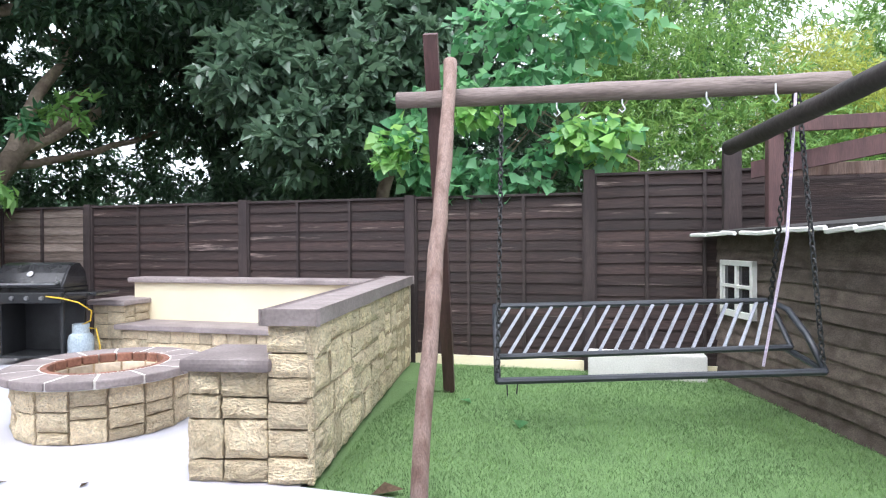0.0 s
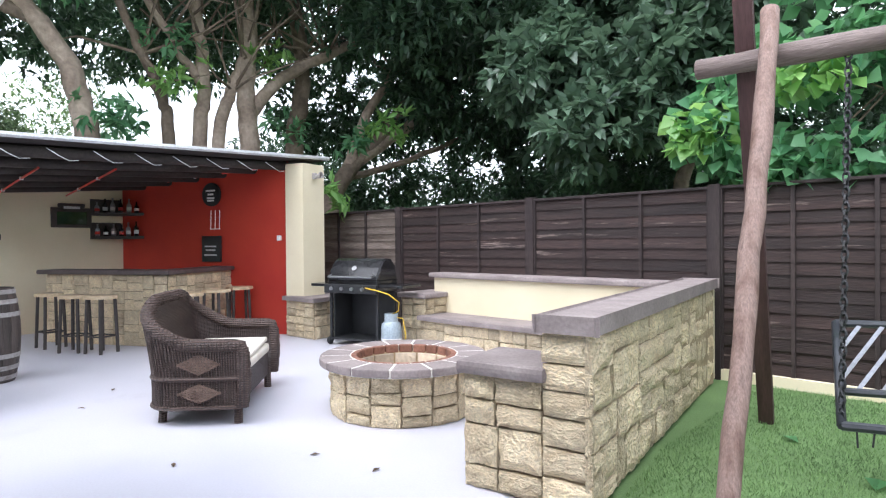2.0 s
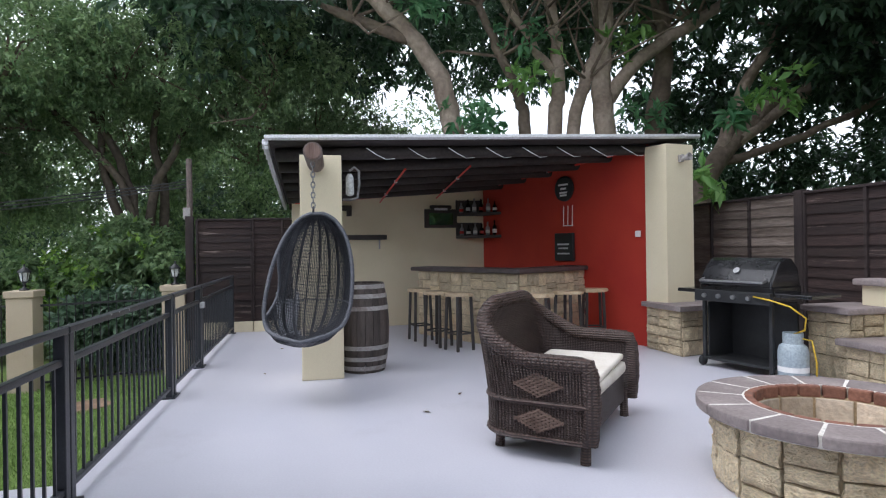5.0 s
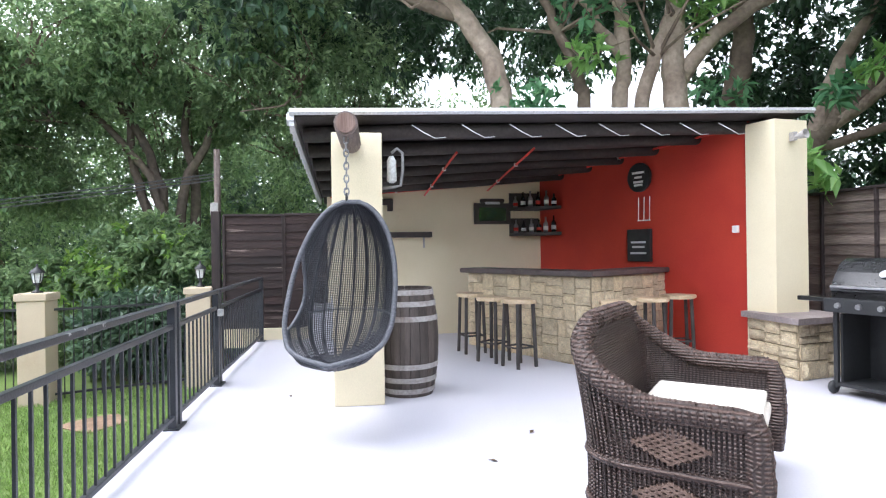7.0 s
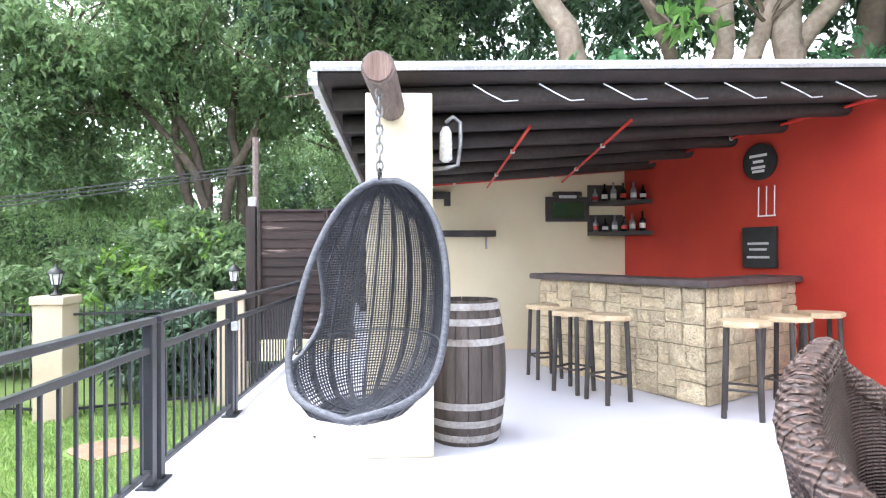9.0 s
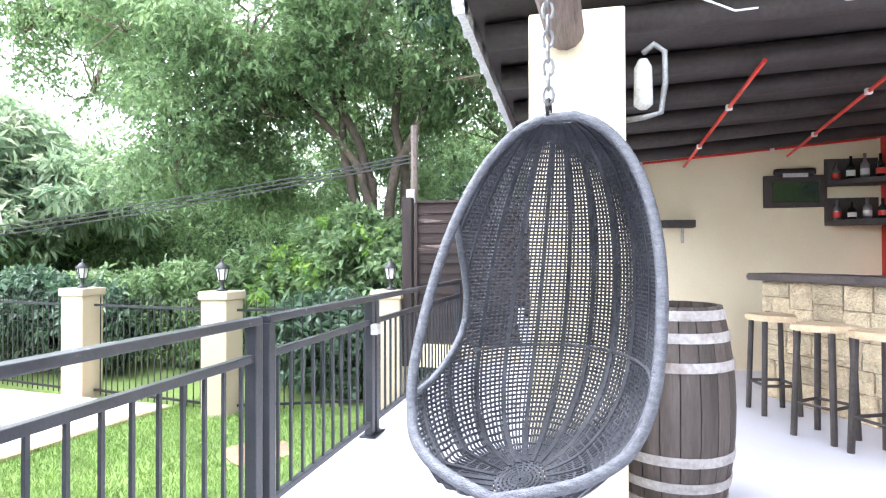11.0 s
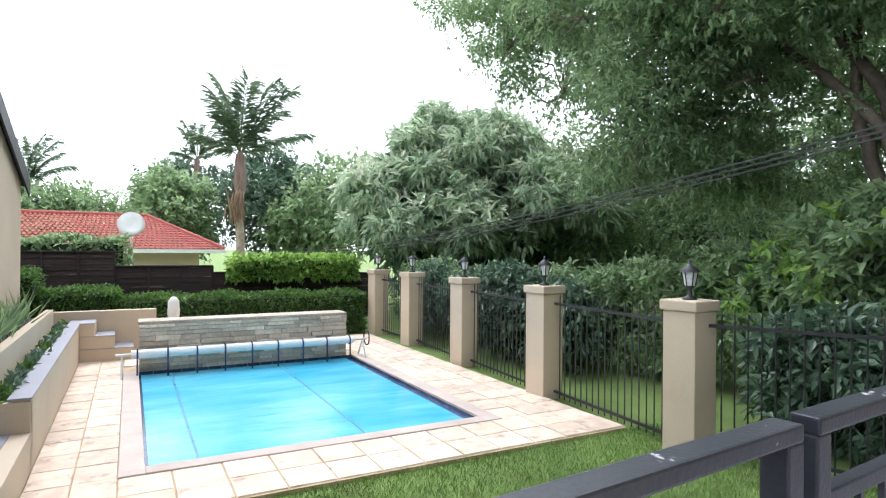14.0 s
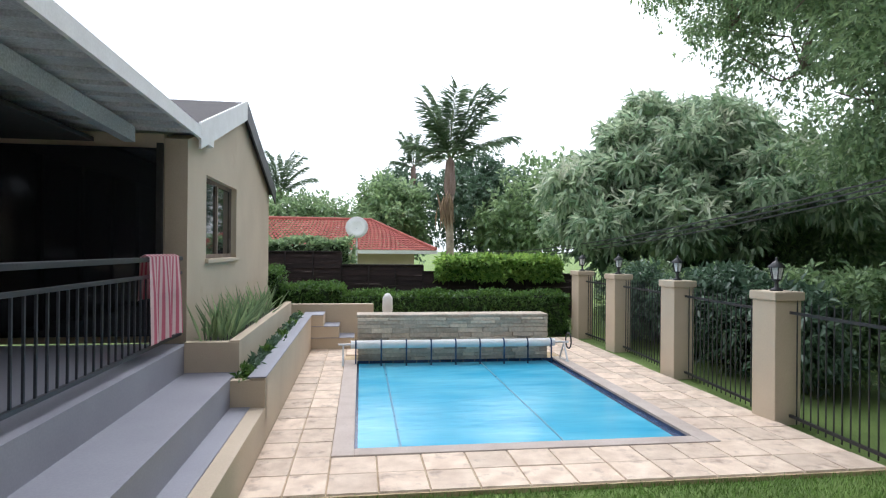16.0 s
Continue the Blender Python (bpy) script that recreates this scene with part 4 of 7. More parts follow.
lob = [(1, -3, 8.3, 3.6, 3.2, 1.6), (2, 1, 8.6, 3.6, 3.4, 1.7), (2.5, 4.5, 7.9, 3.4, 3.0, 1.8), (5.5, 5.5, 7.0, 2.8, 2.4, 1.6), (-2, 2, 8.0, 3, 4, 1.6), (-2, -4, 7.5, 3, 3, 2.0),
       (8.0, 4.0, 6.7, 2.6, 2.0, 1.3), (7, 6.8, 5.5, 2.4, 2.0, 1.7), (9.8, 5.2, 6.2, 2.2, 2.2, 1.5), (4.0, 6.5, 5.2, 1.8, 1.6, 1.2), (0.6, -6.2, 7.0, 2.4, 2.2, 1.8), (4, -1.5, 9.0, 2.6, 3, 1.2), (5.2, 2, 8.4, 2.4, 2.4, 1.2), (4.5, 3.8, 6.6, 2.2, 1.8, 1.1), (3.0, 6.0, 6.2, 1.8, 1.6, 1.2), (3.0, 5.2, 5.6, 1.6, 1.3, 1.0), (5.5, 7.5, 5.8, 2.0, 1.5, 1.3)]
lob = [(x - 1.3, y - 0.2, z + 0.1, rx, ry, rz) for x, y, z, rx, ry, rz in lob]
p, d = shell_points(lob, 14500, nrng, 0.2, 0.75, 1.2)
b, ax = rosettes(p, d, 6, nrng, 0.25, 0.8, 0.05)
leaf_mesh("crown", b, ax, 0.25, 0.42, L_ficus, big, nrng)
back = [(-1.6, 4.2, 5.6, 1.5, 1.7, 1.3), (-0.8, 6.4, 5.9, 1.6, 1.8, 1.2), (-6.1, 6.3, 4.0, 2.5, 2.6, 2.6), (-6, 0.3, 8.2, 2.4, 4, 1.6), (-1.6, 6.3, 3.8, 1.6, 1.8, 2.2), (1.4, 7.8, 4.0, 2.6, 1.8, 2.4), (5.4, 8.0, 4.0, 2.8, 1.8, 2.6)]
p, d = shell_points(back, 6000, nrng, 0.3, 1.15, 1.5)
b, ax = rosettes(p, d, 6, nrng, 0.3, 0.8, 0.06)
leaf_mesh("lower_crown", b, ax, 0.24, 0.42, L_ficus, big, nrng)
# tufts of young leaves on the stems
tuft = np.array([(0.4, -0.95, 5.2), (0.5, 1.4, 6.0), (2.9, 2.55, 4.4), (3.7, 0.4, 2.85), (0.4, -1.65, 4.4), (0.3, -0.85, 6.0), (0.3, -2.8, 6.4), (0.4, 1.7, 4.6), (0.3, -1.9, 4.2), (2.4, 2.2, 4.1)])
for i, t_ in enumerate(tuft):
    q = t_ + nrng.normal(size=(14, 3)) * (0.2, 0.26, 0.16)
    b, ax = rosettes(q, nrng.normal(size=(14, 3)) + (0.4, 0, 0.3), 7, nrng, 0.35, 0.7, 0.02)
    leaf_mesh("leaf_tuft", b, ax, 0.27, 0.34, L_young if i in (0, 1, 2, 3) else L_vine, big, nrng, kind="stuff")

# broad dark-leaved tree over the back fence
dk = tree("rubber_tree", pose(-4.6, 9.0, -0.6), "dark green broad-leaved tree overhanging the fence")
part("trunk", limb(bmesh.new(), [(0, 1, 0), (0.2, 0.8, 2.5), (0.5, 0.9, 4.2), (0.8, 0.6, 5.6)], 0.16, 0.06, 8, 0.03, 3), M_barkd, dk, smooth=True)
p, d = shell_points([(0.2, -0.3, 4.2, 1.3, 1.0, 0.9), (-0.6, 0.2, 5.2, 1.5, 1.2, 0.9), (0.9, 0.0, 5.0, 1.3, 1.1, 0.9), (0.4, 0.6, 6.0, 2.2, 1.3, 1.0), (-1.4, -0.6, 4.6, 1.0, 0.8, 0.7), (-0.2, -0.9, 3.5, 1.0, 0.7, 0.6)], 1900, nrng, 0.5, 0.2, 1.3)
b, ax = rosettes(p, d, 9, nrng, 0.15, 0.75, 0.02)
leaf_mesh("crown", b, ax, 0.23, 0.6, L_dark, dk, nrng)
p, d = shell_points([(-1, 2.5, 3.4, 2.6, 1.2, 2.2), (2.2, 2.4, 3.2, 2.4, 1.2, 2.4), (0.5, 2.6, 6.4, 3.5, 1.2, 1.8), (4.2, 2.8, 5.6, 2.4, 1.2, 2.2)], 4800, nrng, 0.3, 1.0, 1.6)
b, ax = rosettes(p, d, 6, nrng, 0.2, 0.8, 0.05)
leaf_mesh("back_crown", b, ax, 0.17, 0.45, L_ficus, dk, nrng)

# vine with round bright leaves on the fence
vine = tree("vine", pose(-1.6, 7.35, 0), "climbing vine with round bright green leaves over the fence", "vine")
vb = bmesh.new()
for k in range(9):
    tube(vb, [(trng.uniform(-1, 1.3), 0.1, 1.0), (trng.uniform(-1.2, 1.4), 0.0, 2.3), (trng.uniform(-1.4, 1.5), -0.2, 3.1)], [0.02, 0.015, 0.006], 5)
part("stem", vb, M_barkd, vine)
for i, (lobes, n, mt_) in enumerate((
        ([(-0.6, -0.25, 3.05, 0.9, 0.3, 0.42), (0.2, -0.25, 3.2, 0.6, 0.3, 0.35), (-1.35, -0.35, 2.55, 0.5, 0.25, 0.42), (0.7, -0.35, 2.5, 0.55, 0.25, 0.25), (0.3, -0.2, 3.9, 1.2, 0.35, 0.5), (-0.2, -0.25, 2.2, 0.8, 0.2, 0.3), (-0.9, -0.3, 2.2, 0.6, 0.2, 0.3)], 1700, L_vine),
        ([(-1.5, -0.5, 2.5, 0.35, 0.15, 0.25), (0.75, -0.5, 2.55, 0.45, 0.2, 0.22), (-0.5, -0.5, 2.9, 0.4, 0.15, 0.2)], 260, L_young))):
    p, d = shell_points(lobes, n, nrng, 0.4)
    d[:, 1] -= 0.8
    ax = d * 0.4 + nrng.normal(size=d.shape) * 0.5
    ax[:, 2] -= 0.5
    leaf_mesh("leaf", p, ax, 0.17, 0.95, mt_, vine, nrng, 0.12, kind="stuff")

# feathery and yellow shrubs beyond the fence
sh = tree("feathery_shrub", pose(0.6, 8.3, 0), "feathery light green shrub behind the fence", "shrub")
p, d = shell_points([(-0.5, 0, 2.3, 0.9, 0.6, 0.9), (0.4, 0.1, 2.7, 1.0, 0.6, 1.0), (-0.2, 0.5, 3.6, 1.3, 0.6, 0.9), (1.3, 0.3, 2.4, 0.8, 0.6, 0.8), (-1.2, 0.8, 3.4, 0.8, 0.5, 1.2), (0.2, 1.2, 5.0, 1.8, 0.6, 1.2), (-1.4, 1.4, 5.0, 1.0, 0.6, 1.2)], 5600, nrng, 0.3)
b, ax = rosettes(p, d, 5, nrng, 0.25, 0.7, 0.03)
leaf_mesh("leaves", b, ax, 0.14, 0.17, L_bamboo, sh, nrng)
part("stem", limb(limb(bmesh.new(), [(0, 0, 0), (0.1, 0, 2), (-0.4, 0.2, 3.6)], 0.04, 0.015, 6), [(0.2, 0, 0), (0.6, 0, 2), (1.0, 0.2, 3.4)], 0.04, 0.015, 6), M_barkd, sh)
ys = tree("yellow_shrub", pose(1.9, 8.9, 0), "yellow-green shrub behind the fence", "shrub")
p, d = shell_points([(0, 0, 3.5, 0.75, 0.5, 0.6), (0.6, 0, 3.0, 0.6, 0.5, 0.5), (-0.5, 0, 3.0, 0.6, 0.4, 0.4)], 1500, nrng, 0.3)
b, ax = rosettes(p, d, 5, nrng, 0.2, 0.7, 0.03)
leaf_mesh("leaves", b, ax, 0.1, 0.2, L_yellow, ys, nrng)
p, d = shell_points([(1.6, 0.2, 2.8, 0.9, 0.5, 1.1), (0.3, 0.3, 2.2, 1.2, 0.4, 1.0), (1.8, 1.0, 4.6, 1.2, 0.6, 1.2)], 3000, nrng, 0.3)
b, ax = rosettes(p, d, 5, nrng, 0.2, 0.7, 0.03)
leaf_mesh("lower_leaves", b, ax, 0.12, 0.25, L_bamboo, ys, nrng)
part("stem", limb(bmesh.new(), [(0.2, 0.1, 0), (0.2, 0, 2), (0, 0, 3.4)], 0.05, 0.02, 6), M_barkd, ys)

# trees beyond the end fence and the pillars
side = tree("garden_tree", pose(-17.0, -3.2, -0.66), "tall small-leaved tree with several grey trunks")
for i, pts in enumerate((
        [(1.3, 0.9, 0), (1.3, 0.8, 2.6), (1.3, 0.5, 4.0), (1.3, -0.3, 5.4), (1.4, -1.2, 7.2)],
        [(1.3, 1.2, 0), (1.3, 1.1, 2.8), (1.3, 1.7, 4.5), (1.4, 2.5, 6.2)],
        [(1.2, 0.6, 0), (1.2, 0.4, 2.8), (1.2, 0.1, 4.2), (1.2, 0.3, 6.8)],
        [(1.5, 1.5, 0), (1.5, 1.0, 2.2), (1.4, 0.3, 3.8), (1.3, -1.4, 5.6)],
        [(1.0, 1.0, 0), (1.0, 1.3, 3.0), (0.9, 1.1, 4.8), (1.0, 1.6, 7.2)])):
    part("trunk", limb(bmesh.new(), pts, 0.13, 0.05, 9, 0.02, 30 + i), M_barkb, side, smooth=True)
lob = [(0.5, -3.0, 6.2, 2.2, 2.0, 1.6), (1.4, -0.5, 7.2, 2.4, 2.2, 1.7), (0.6, 2.8, 7.0, 2.4, 2.2, 1.8), (1.8, -2.4, 4.6, 1.4, 1.4, 1.0), (2.2, 2.9, 5.2, 1.4, 1.4, 1.1), (2.8, -1.0, 5.9, 1.6, 1.6, 1.2), (-0.5, 4.8, 5.4, 1.8, 1.8, 1.8), (2.4, 3.6, 5.8, 1.5, 1.5, 1.3), (-1.5, -0.5, 5.2, 1.6, 2.2, 1.6), (2.6, -3.6, 6.6, 1.6, 1.4, 1.1), (0.4, -5.0, 7.2, 1.8, 1.6, 1.3), (1.2, -7.6, 7.5, 1.6, 1.7, 1.2), (0.2, -6.6, 6.4, 1.7, 1.6, 1.4), (2.0, -6.2, 8.6, 2.4, 2.4, 1.4), (1.9, -1.0, 5.0, 1.2, 1.4, 1.0), (2.0, 0.7, 5.8, 1.2, 1.4, 1.0), (2.4, -2.6, 3.6, 1.0, 1.2, 0.9), (-0.4, 0.4, 4.4, 1.2, 2.0, 1.5), (-0.4, 3.2, 5.0, 1.3, 2.0, 1.7), (0.6, 1.2, 6.2, 1.3, 1.8, 1.2), (0.0, -2.2, 3.6, 1.2, 1.6, 1.3), (0.2, 5.4, 3.6, 1.3, 1.8, 1.6)]
p, d = shell_points(clumps(lob, 150, 0.8, random.Random(22), -0.7) + lob, 30000, nrng, 0.35, 0.25, 1.1)
b, ax = rosettes(p, d, 6, nrng, 0.3, 0.75, 0.05)
leaf_mesh("crown", b, ax, 0.13, 0.42, L_mid, side, nrng)
tw = bmesh.new()
twigs(tw, [((x, y, z - rz * 0.5), (0, 0, 0.6)) for x, y, z, rx, ry, rz in lob], trng, 1.6, 0.03, 7)
part("twig", tw, M_barkd, side)["kind"] = "stuff"
p, d = shell_points([(-3.5, -1, 4.0, 1.6, 3.0, 3.6), (-3.5, 4, 4.5, 1.6, 3.0, 4.0), (-3.5, -5.5, 3.0, 1.6, 2.5, 3.0), (-3.2, 8.5, 3.5, 1.6, 2.4, 3.4), (-2.5, -9.0, 3.0, 1.6, 2.5, 3.0)], 9000, nrng, 0.4, 0.3, 1.2)
b, ax = rosettes(p, d, 6, nrng, 0.25, 0.8, 0.07)
leaf_mesh("back_crown", b, ax, 0.16, 0.45, L_mid, side, nrng)

for i, (x, y, lobes, n, mt_, size) in enumerate((
        (-14.3, -2.6, [(0, 0, 1.5, 0.8, 0.9, 0.8), (0.2, 1.2, 1.3, 0.7, 0.8, 1.0), (0, -1.2, 1.0, 0.7, 1.0, 0.9), (0.1, 0.4, 2.0, 0.6, 0.8, 0.5)], 3200, L_mid, 0.13),
        (-14.0, -5.2, [(0, 0, 0.9, 0.6, 1.3, 0.9), (0, -1.6, 0.8, 0.6, 1.2, 0.8)], 2400, L_mid, 0.12),
        (-13.9, -0.6, [(0, 0, 1.0, 0.6, 1.0, 1.2), (0, 1.2, 0.8, 0.5, 0.8, 1.0)], 1800, L_dark, 0.11),
        (-13.8, -8.6, [(0, 0, 0.8, 0.6, 1.5, 0.8), (0, -2.5, 0.8, 0.6, 1.6, 0.8)], 2200, L_mid, 0.12),
        (-13.1, -6.4, [(0, 0, 0.7, 0.5, 0.9, 0.7), (0, -1.1, 0.8, 0.5, 0.8, 0.8)], 1700, L_dark, 0.13),
        (-13.4, -8.8, [(0, 0, 0.7, 0.5, 1.0, 0.75), (0, -1.4, 0.8, 0.5, 1.0, 0.7)], 1700, L_dark, 0.13),
        (-12.7, -1.9, [(0, 0, 0.6, 0.4, 0.8, 0.7)], 1000, L_dark, 0.13))):
    s_ = tree("shrub", pose(x, y, -0.66), ("dark green" if mt_ is L_dark else "dense mid-green") + " garden shrub behind the iron fence", "shrub", "shrubs")
    p, d = shell_points(clumps(lobes, 46, 0.34, random.Random(60 + i), -0.5) + lobes, n, nrng, 0.4, 0.25, 2.2, floor_z=0.0)
    b, ax = rosettes(p, d, 6, nrng, 0.3, 0.75, 0.04)
    leaf_mesh("leaves", b, ax, size * 1.15, 0.45, mt_, s_, nrng)
    if i == 0:
        p, d = shell_points(clumps(lobes, 30, 0.3, random.Random(71), 0.1), 420, nrng, 0.8, floor_z=0.6)
        b, ax = rosettes(p, d, 6, nrng, 0.3, 0.7, 0.03)
        leaf_mesh("young_leaves", b, ax, 0.14, 0.45, L_light, s_, nrng)
    part("stem", limb(limb(bmesh.new(), [(0, 0, 0), (0.1, 0.1, 0.8), (0, 0.3, 1.4)], 0.03, 0.01, 6), [(0, -0.2, 0), (0, -0.5, 0.7), (0.1, -0.8, 1.2)], 0.03, 0.01, 6), M_barkd, s_)

# mango tree
mg = tree("mango_tree", pose(-17.8, -14.9, -0.66), "large domed mango tree with drooping leaves and pale new tips")
part("trunk", limb(bmesh.new(), [(0, 0, 0), (0.1, 0, 1.5), (0, 0.1, 3.0)], 0.35, 0.2, 9, 0.02, 50), M_barkd, mg, smooth=True)
lob = [(0, 0, 3.2, 4.6, 4.1, 2.9), (0.2, 0, 4.5, 2.7, 2.6, 1.9), (0.4, 3.4, 2.3, 2.4, 2.0, 2.1), (-2.8, 0.8, 2.5, 2.4, 2.2, 2.0), (2.6, 0.8, 2.4, 2.4, 2.2, 2.1), (-0.5, 1.6, 2.4, 3.2, 2.2, 2.2), (-4.0, 0.2, 1.9, 1.6, 1.8, 1.7)]
clm = clumps(lob, 190, 0.7, random.Random(21))
p, d = shell_points(clm, 9800, nrng, 0.6, floor_z=0.1)
b, ax = rosettes(p, d, 8, nrng, 0.55, 0.55, 0.05)
leaf_mesh("crown", b, ax, 0.33, 0.3, L_mango, mg, nrng)
p, d = shell_points(clm, 1700, nrng, 0.97, floor_z=0.4)
keep = d[:, 2] > 0.25
p, d = p[keep], d[keep]
b, ax = rosettes(p + d * 0.06, d, 7, nrng, 0.3, 0.55, 0.05)
leaf_mesh("new_tip", b, ax, 0.28, 0.25, L_mangotip, mg, nrng, label="pale flowering tips")
p, d = shell_points([(0, 0, 2.8, 3.6, 2.8, 2.4)], 2500, nrng, 0.5, floor_z=0.1)
b, ax = rosettes(p, d, 5, nrng, 0.4, 0.7, 0.1)
leaf_mesh("inner_crown", b, ax, 0.4, 0.4, L_dark, mg, nrng)

# background trees
for i, (x, y, r, h, mt_) in enumerate(((-4.5, -39, 3.5, 5.6, L_mid), (-8.5, -39, 4.0, 5.8, L_mid), (-13, -37, 4.0, 7.6, L_dark), (-1, -46, 4, 5.6, L_light), (-16.2, -31, 3.5, 7.4, L_dark), (-18, -27, 3.5, 6.8, L_mid), (-11, -31, 2.6, 5.6, L_mid), (-23, -22, 4.0, 5.6, L_dark), (-25, -15, 4.5, 6.0, L_mid), (-24, -10, 4.5, 7, L_dark), (-24, -1, 4.5, 6.5, L_dark), (-24, 8, 4.0, 4.2, L_dark), (-20, 16, 5, 4.2, L_dark), (-11, 17, 5, 4.8, L_dark), (-3, 16, 4.5, 6.0, L_dark), (5.5, 14.5, 4, 7.5, L_mid))):
    t_ = tree("broadleaf_tree", pose(x, y, -0.66), "leafy green garden tree beyond the fences", "tree", "trees beyond the fences")
    part("trunk", limb(bmesh.new(), [(0, 0, 0), (0.1, 0, h * 0.4), (0, 0.2, h * 0.8)], 0.22, 0.1, 7, 0.03, i), M_barkd, t_)
    lobes = [(0, 0, h * 0.55, r * 0.75, r * 0.75, h * 0.4)] + [(nrng.uniform(-r, r) * 0.6, nrng.uniform(-r, r) * 0.6, nrng.uniform(0.3, 0.85) * h, r * 0.5, r * 0.5, h * 0.22) for _ in range(6)]
    p, d = shell_points(lobes, 1500, nrng, 0.5, 0.2, 1.0, 0.0)
    b, ax = rosettes(p, d, 6, nrng, 0.25, 0.8, 0.12)
    leaf_mesh("crown", b, ax, 0.34, 0.5, mt_, t_, nrng)


# palms
def palm(x, y, h, n, size, label, seed):
    rng_ = random.Random(seed)
    t_ = tree("palm_tree", pose(x, y, -0.66), label, "palm tree", "palms")
    part("trunk", tube(bmesh.new(), [(0.03 * math.sin(k), 0.02 * math.cos(k), h * k / 10) for k in range(11)], [0.12 * size + 0.05 * size * (k < 1) for k in range(11)], 12), M_bark, t_, smooth=True)
    part("crown_shaft", lathe(bmesh.new(), [(0.15 * size, h - 0.1), (0.19 * size, h + 0.2), (0.14 * size, h + 0.9 * size), (0.05, h + 1.1 * size)], 10), M_log, t_, "reddish-brown leaf sheath", True)
    lie = ((165, 1.12, 1.2), (158, 1.3, 1.2), (-15, 1.4, 1.15), (-25, 1.28, 1.0), (170, 0.62, 0.95), (-10, 0.6, 0.6), (80, 1.35, 1.0), (265, 1.3, 1.1), (200, 1.0, 1.0), (40, 1.1, 0.8), (120, 1.48, 1.1), (150, 1.2, 1.15))
    for k in range(n):
        az, up, ln = lie[k % 12]
        az, up, ln = math.radians(az + rng_.uniform(-8, 8)), up + rng_.uniform(-0.06, 0.06), ln * size * 2.35
        o = Vector((0, 0, h + 0.9 * size))
        hd = Vector((math.cos(az), math.sin(az), 0))
        pts = []
        for s in range(9):
            u = s / 8
            pts.append(o + hd * ln * (u * math.cos(up) + 0.1 * u * u * u) + Vector((0, 0, ln * (u * math.sin(up) - 0.12 * u * u * u - 0.1 * u * u * math.cos(up)))))
        frond = part("frond", tube(bmesh.new(), pts, [0.025 * size * (1 - 0.8 * s / 8) for s in range(9)], 5), M_palmrib, t_)
        base, ax = [], []
        for s in range(64):
            u = 0.12 + 0.86 * s / 64
            i0 = min(int(u * 8), 7)
            q = pts[i0].lerp(pts[i0 + 1], u * 8 - i0)
            tg = (pts[i0 + 1] - pts[i0]).normalized()
            sd_ = tg.cross(Vector((0, 0, 1))).normalized()
            for sg in (-1, 1):
                base.append(tuple(q))
                ax.append(tuple(sd_ * sg * 0.8 + tg * 0.8 + Vector((0, 0, -0.45 + rng_.uniform(-0.35, 0.3)))))
        leaf_mesh("leaflet", np.array(base), np.array(ax), 0.58 * size, 0.085, L_palm, frond, nrng, 0.1, kind="stuff")
    return t_


M_palmrib = mat("palm_rib", (0.12, 0.16, 0.07), (0.2, 0.25, 0.12), 4, 0.6, 0.1, 40)
pt = palm(-12.1, -21.9, 4.15, 12, 1.3, "tall feather palm with ringed trunk and dry skirt", 3)
base = np.array([(0.2, 0.3, 3.9)] * 60) + nrng.normal(size=(60, 3)) * (0.12, 0.12, 0.15)
axd = nrng.normal(size=(60, 3)) * 0.15 + (0.1, 0.1, -1)
leaf_mesh("dry_skirt", base, axd, 1.0, 0.06, L_dry, pt, nrng, label="dry pinkish flower skirt")
palm(-13.0, -35, 6.0, 9, 1.0, "slender feather palm far behind the garden", 5)
palm(-4.8, -41, 4.6, 9, 1.2, "slender feather palm far behind the garden", 6)

# clipped hedges
def hedge(name, x0, x1, y0, y1, z0, z1, n, mt_, label, m=PM, size=0.07):
    hd = thing(name, m, label, "hedge")
    # box added inside; its dark colour stands for shade among the leaves
    bm = boxm(x0 + 0.06, x1 - 0.06, y0 + 0.06, y1 - 0.06, z0, z1 - 0.06)
    part("core", bm, M_hedgeshade, hd)
    u = nrng.uniform(size=(n, 3))
    f = nrng.choice(5, size=n, p=[0.42, 0.06, 0.06, 0.06, 0.4])
    q = np.array([x0, y0, z0]) + u * np.array([x1 - x0, y1 - y0, z1 - z0])
    dd = np.zeros((n, 3))
    q[f == 0, 1] = y0
    dd[f == 0, 1] = -1
    q[f == 1, 1] = y1
    dd[f == 1, 1] = 1
    q[f == 2, 0] = x0
    dd[f == 2, 0] = -1
    q[f == 3, 0] = x1
    dd[f == 3, 0] = 1
    q[f == 4, 2] = z1
    dd[f == 4, 2] = 1
    q += dd * (0.04 * np.sin(q[:, 0:1] * 5 + 2 * np.sin(q[:, 1:2] * 3)) + nrng.normal(size=(n, 1)) * 0.025)
    b, ax = rosettes(q, dd, 4, nrng, 0.0, 0.7, 0.02)
    leaf_mesh("leaves", b, ax, size, 0.5, mt_, hd, nrng)


# near-black green, painted shade for the depth of hedges and creepers
M_hedgeshade = mat("hedge_shade_core", (0.015, 0.03, 0.01), (0.03, 0.06, 0.02), 8, 0.9, 0.5, 30)
hedge("hedge", -0.3, 4.6, 7.0, 7.6, 0, 0.88, 3600, L_hedge, "low clipped green hedge behind the pool wall")
hedge("hedge", -1.6, -0.3, 7.0, 7.7, 0, 1.04, 1500, L_hedge, "clipped green hedge, middle step")
hedge("hedge", -3.4, -1.6, 7.0, 7.8, 0, 1.38, 2000, L_hedge, "clipped green hedge, tallest step beside the house")


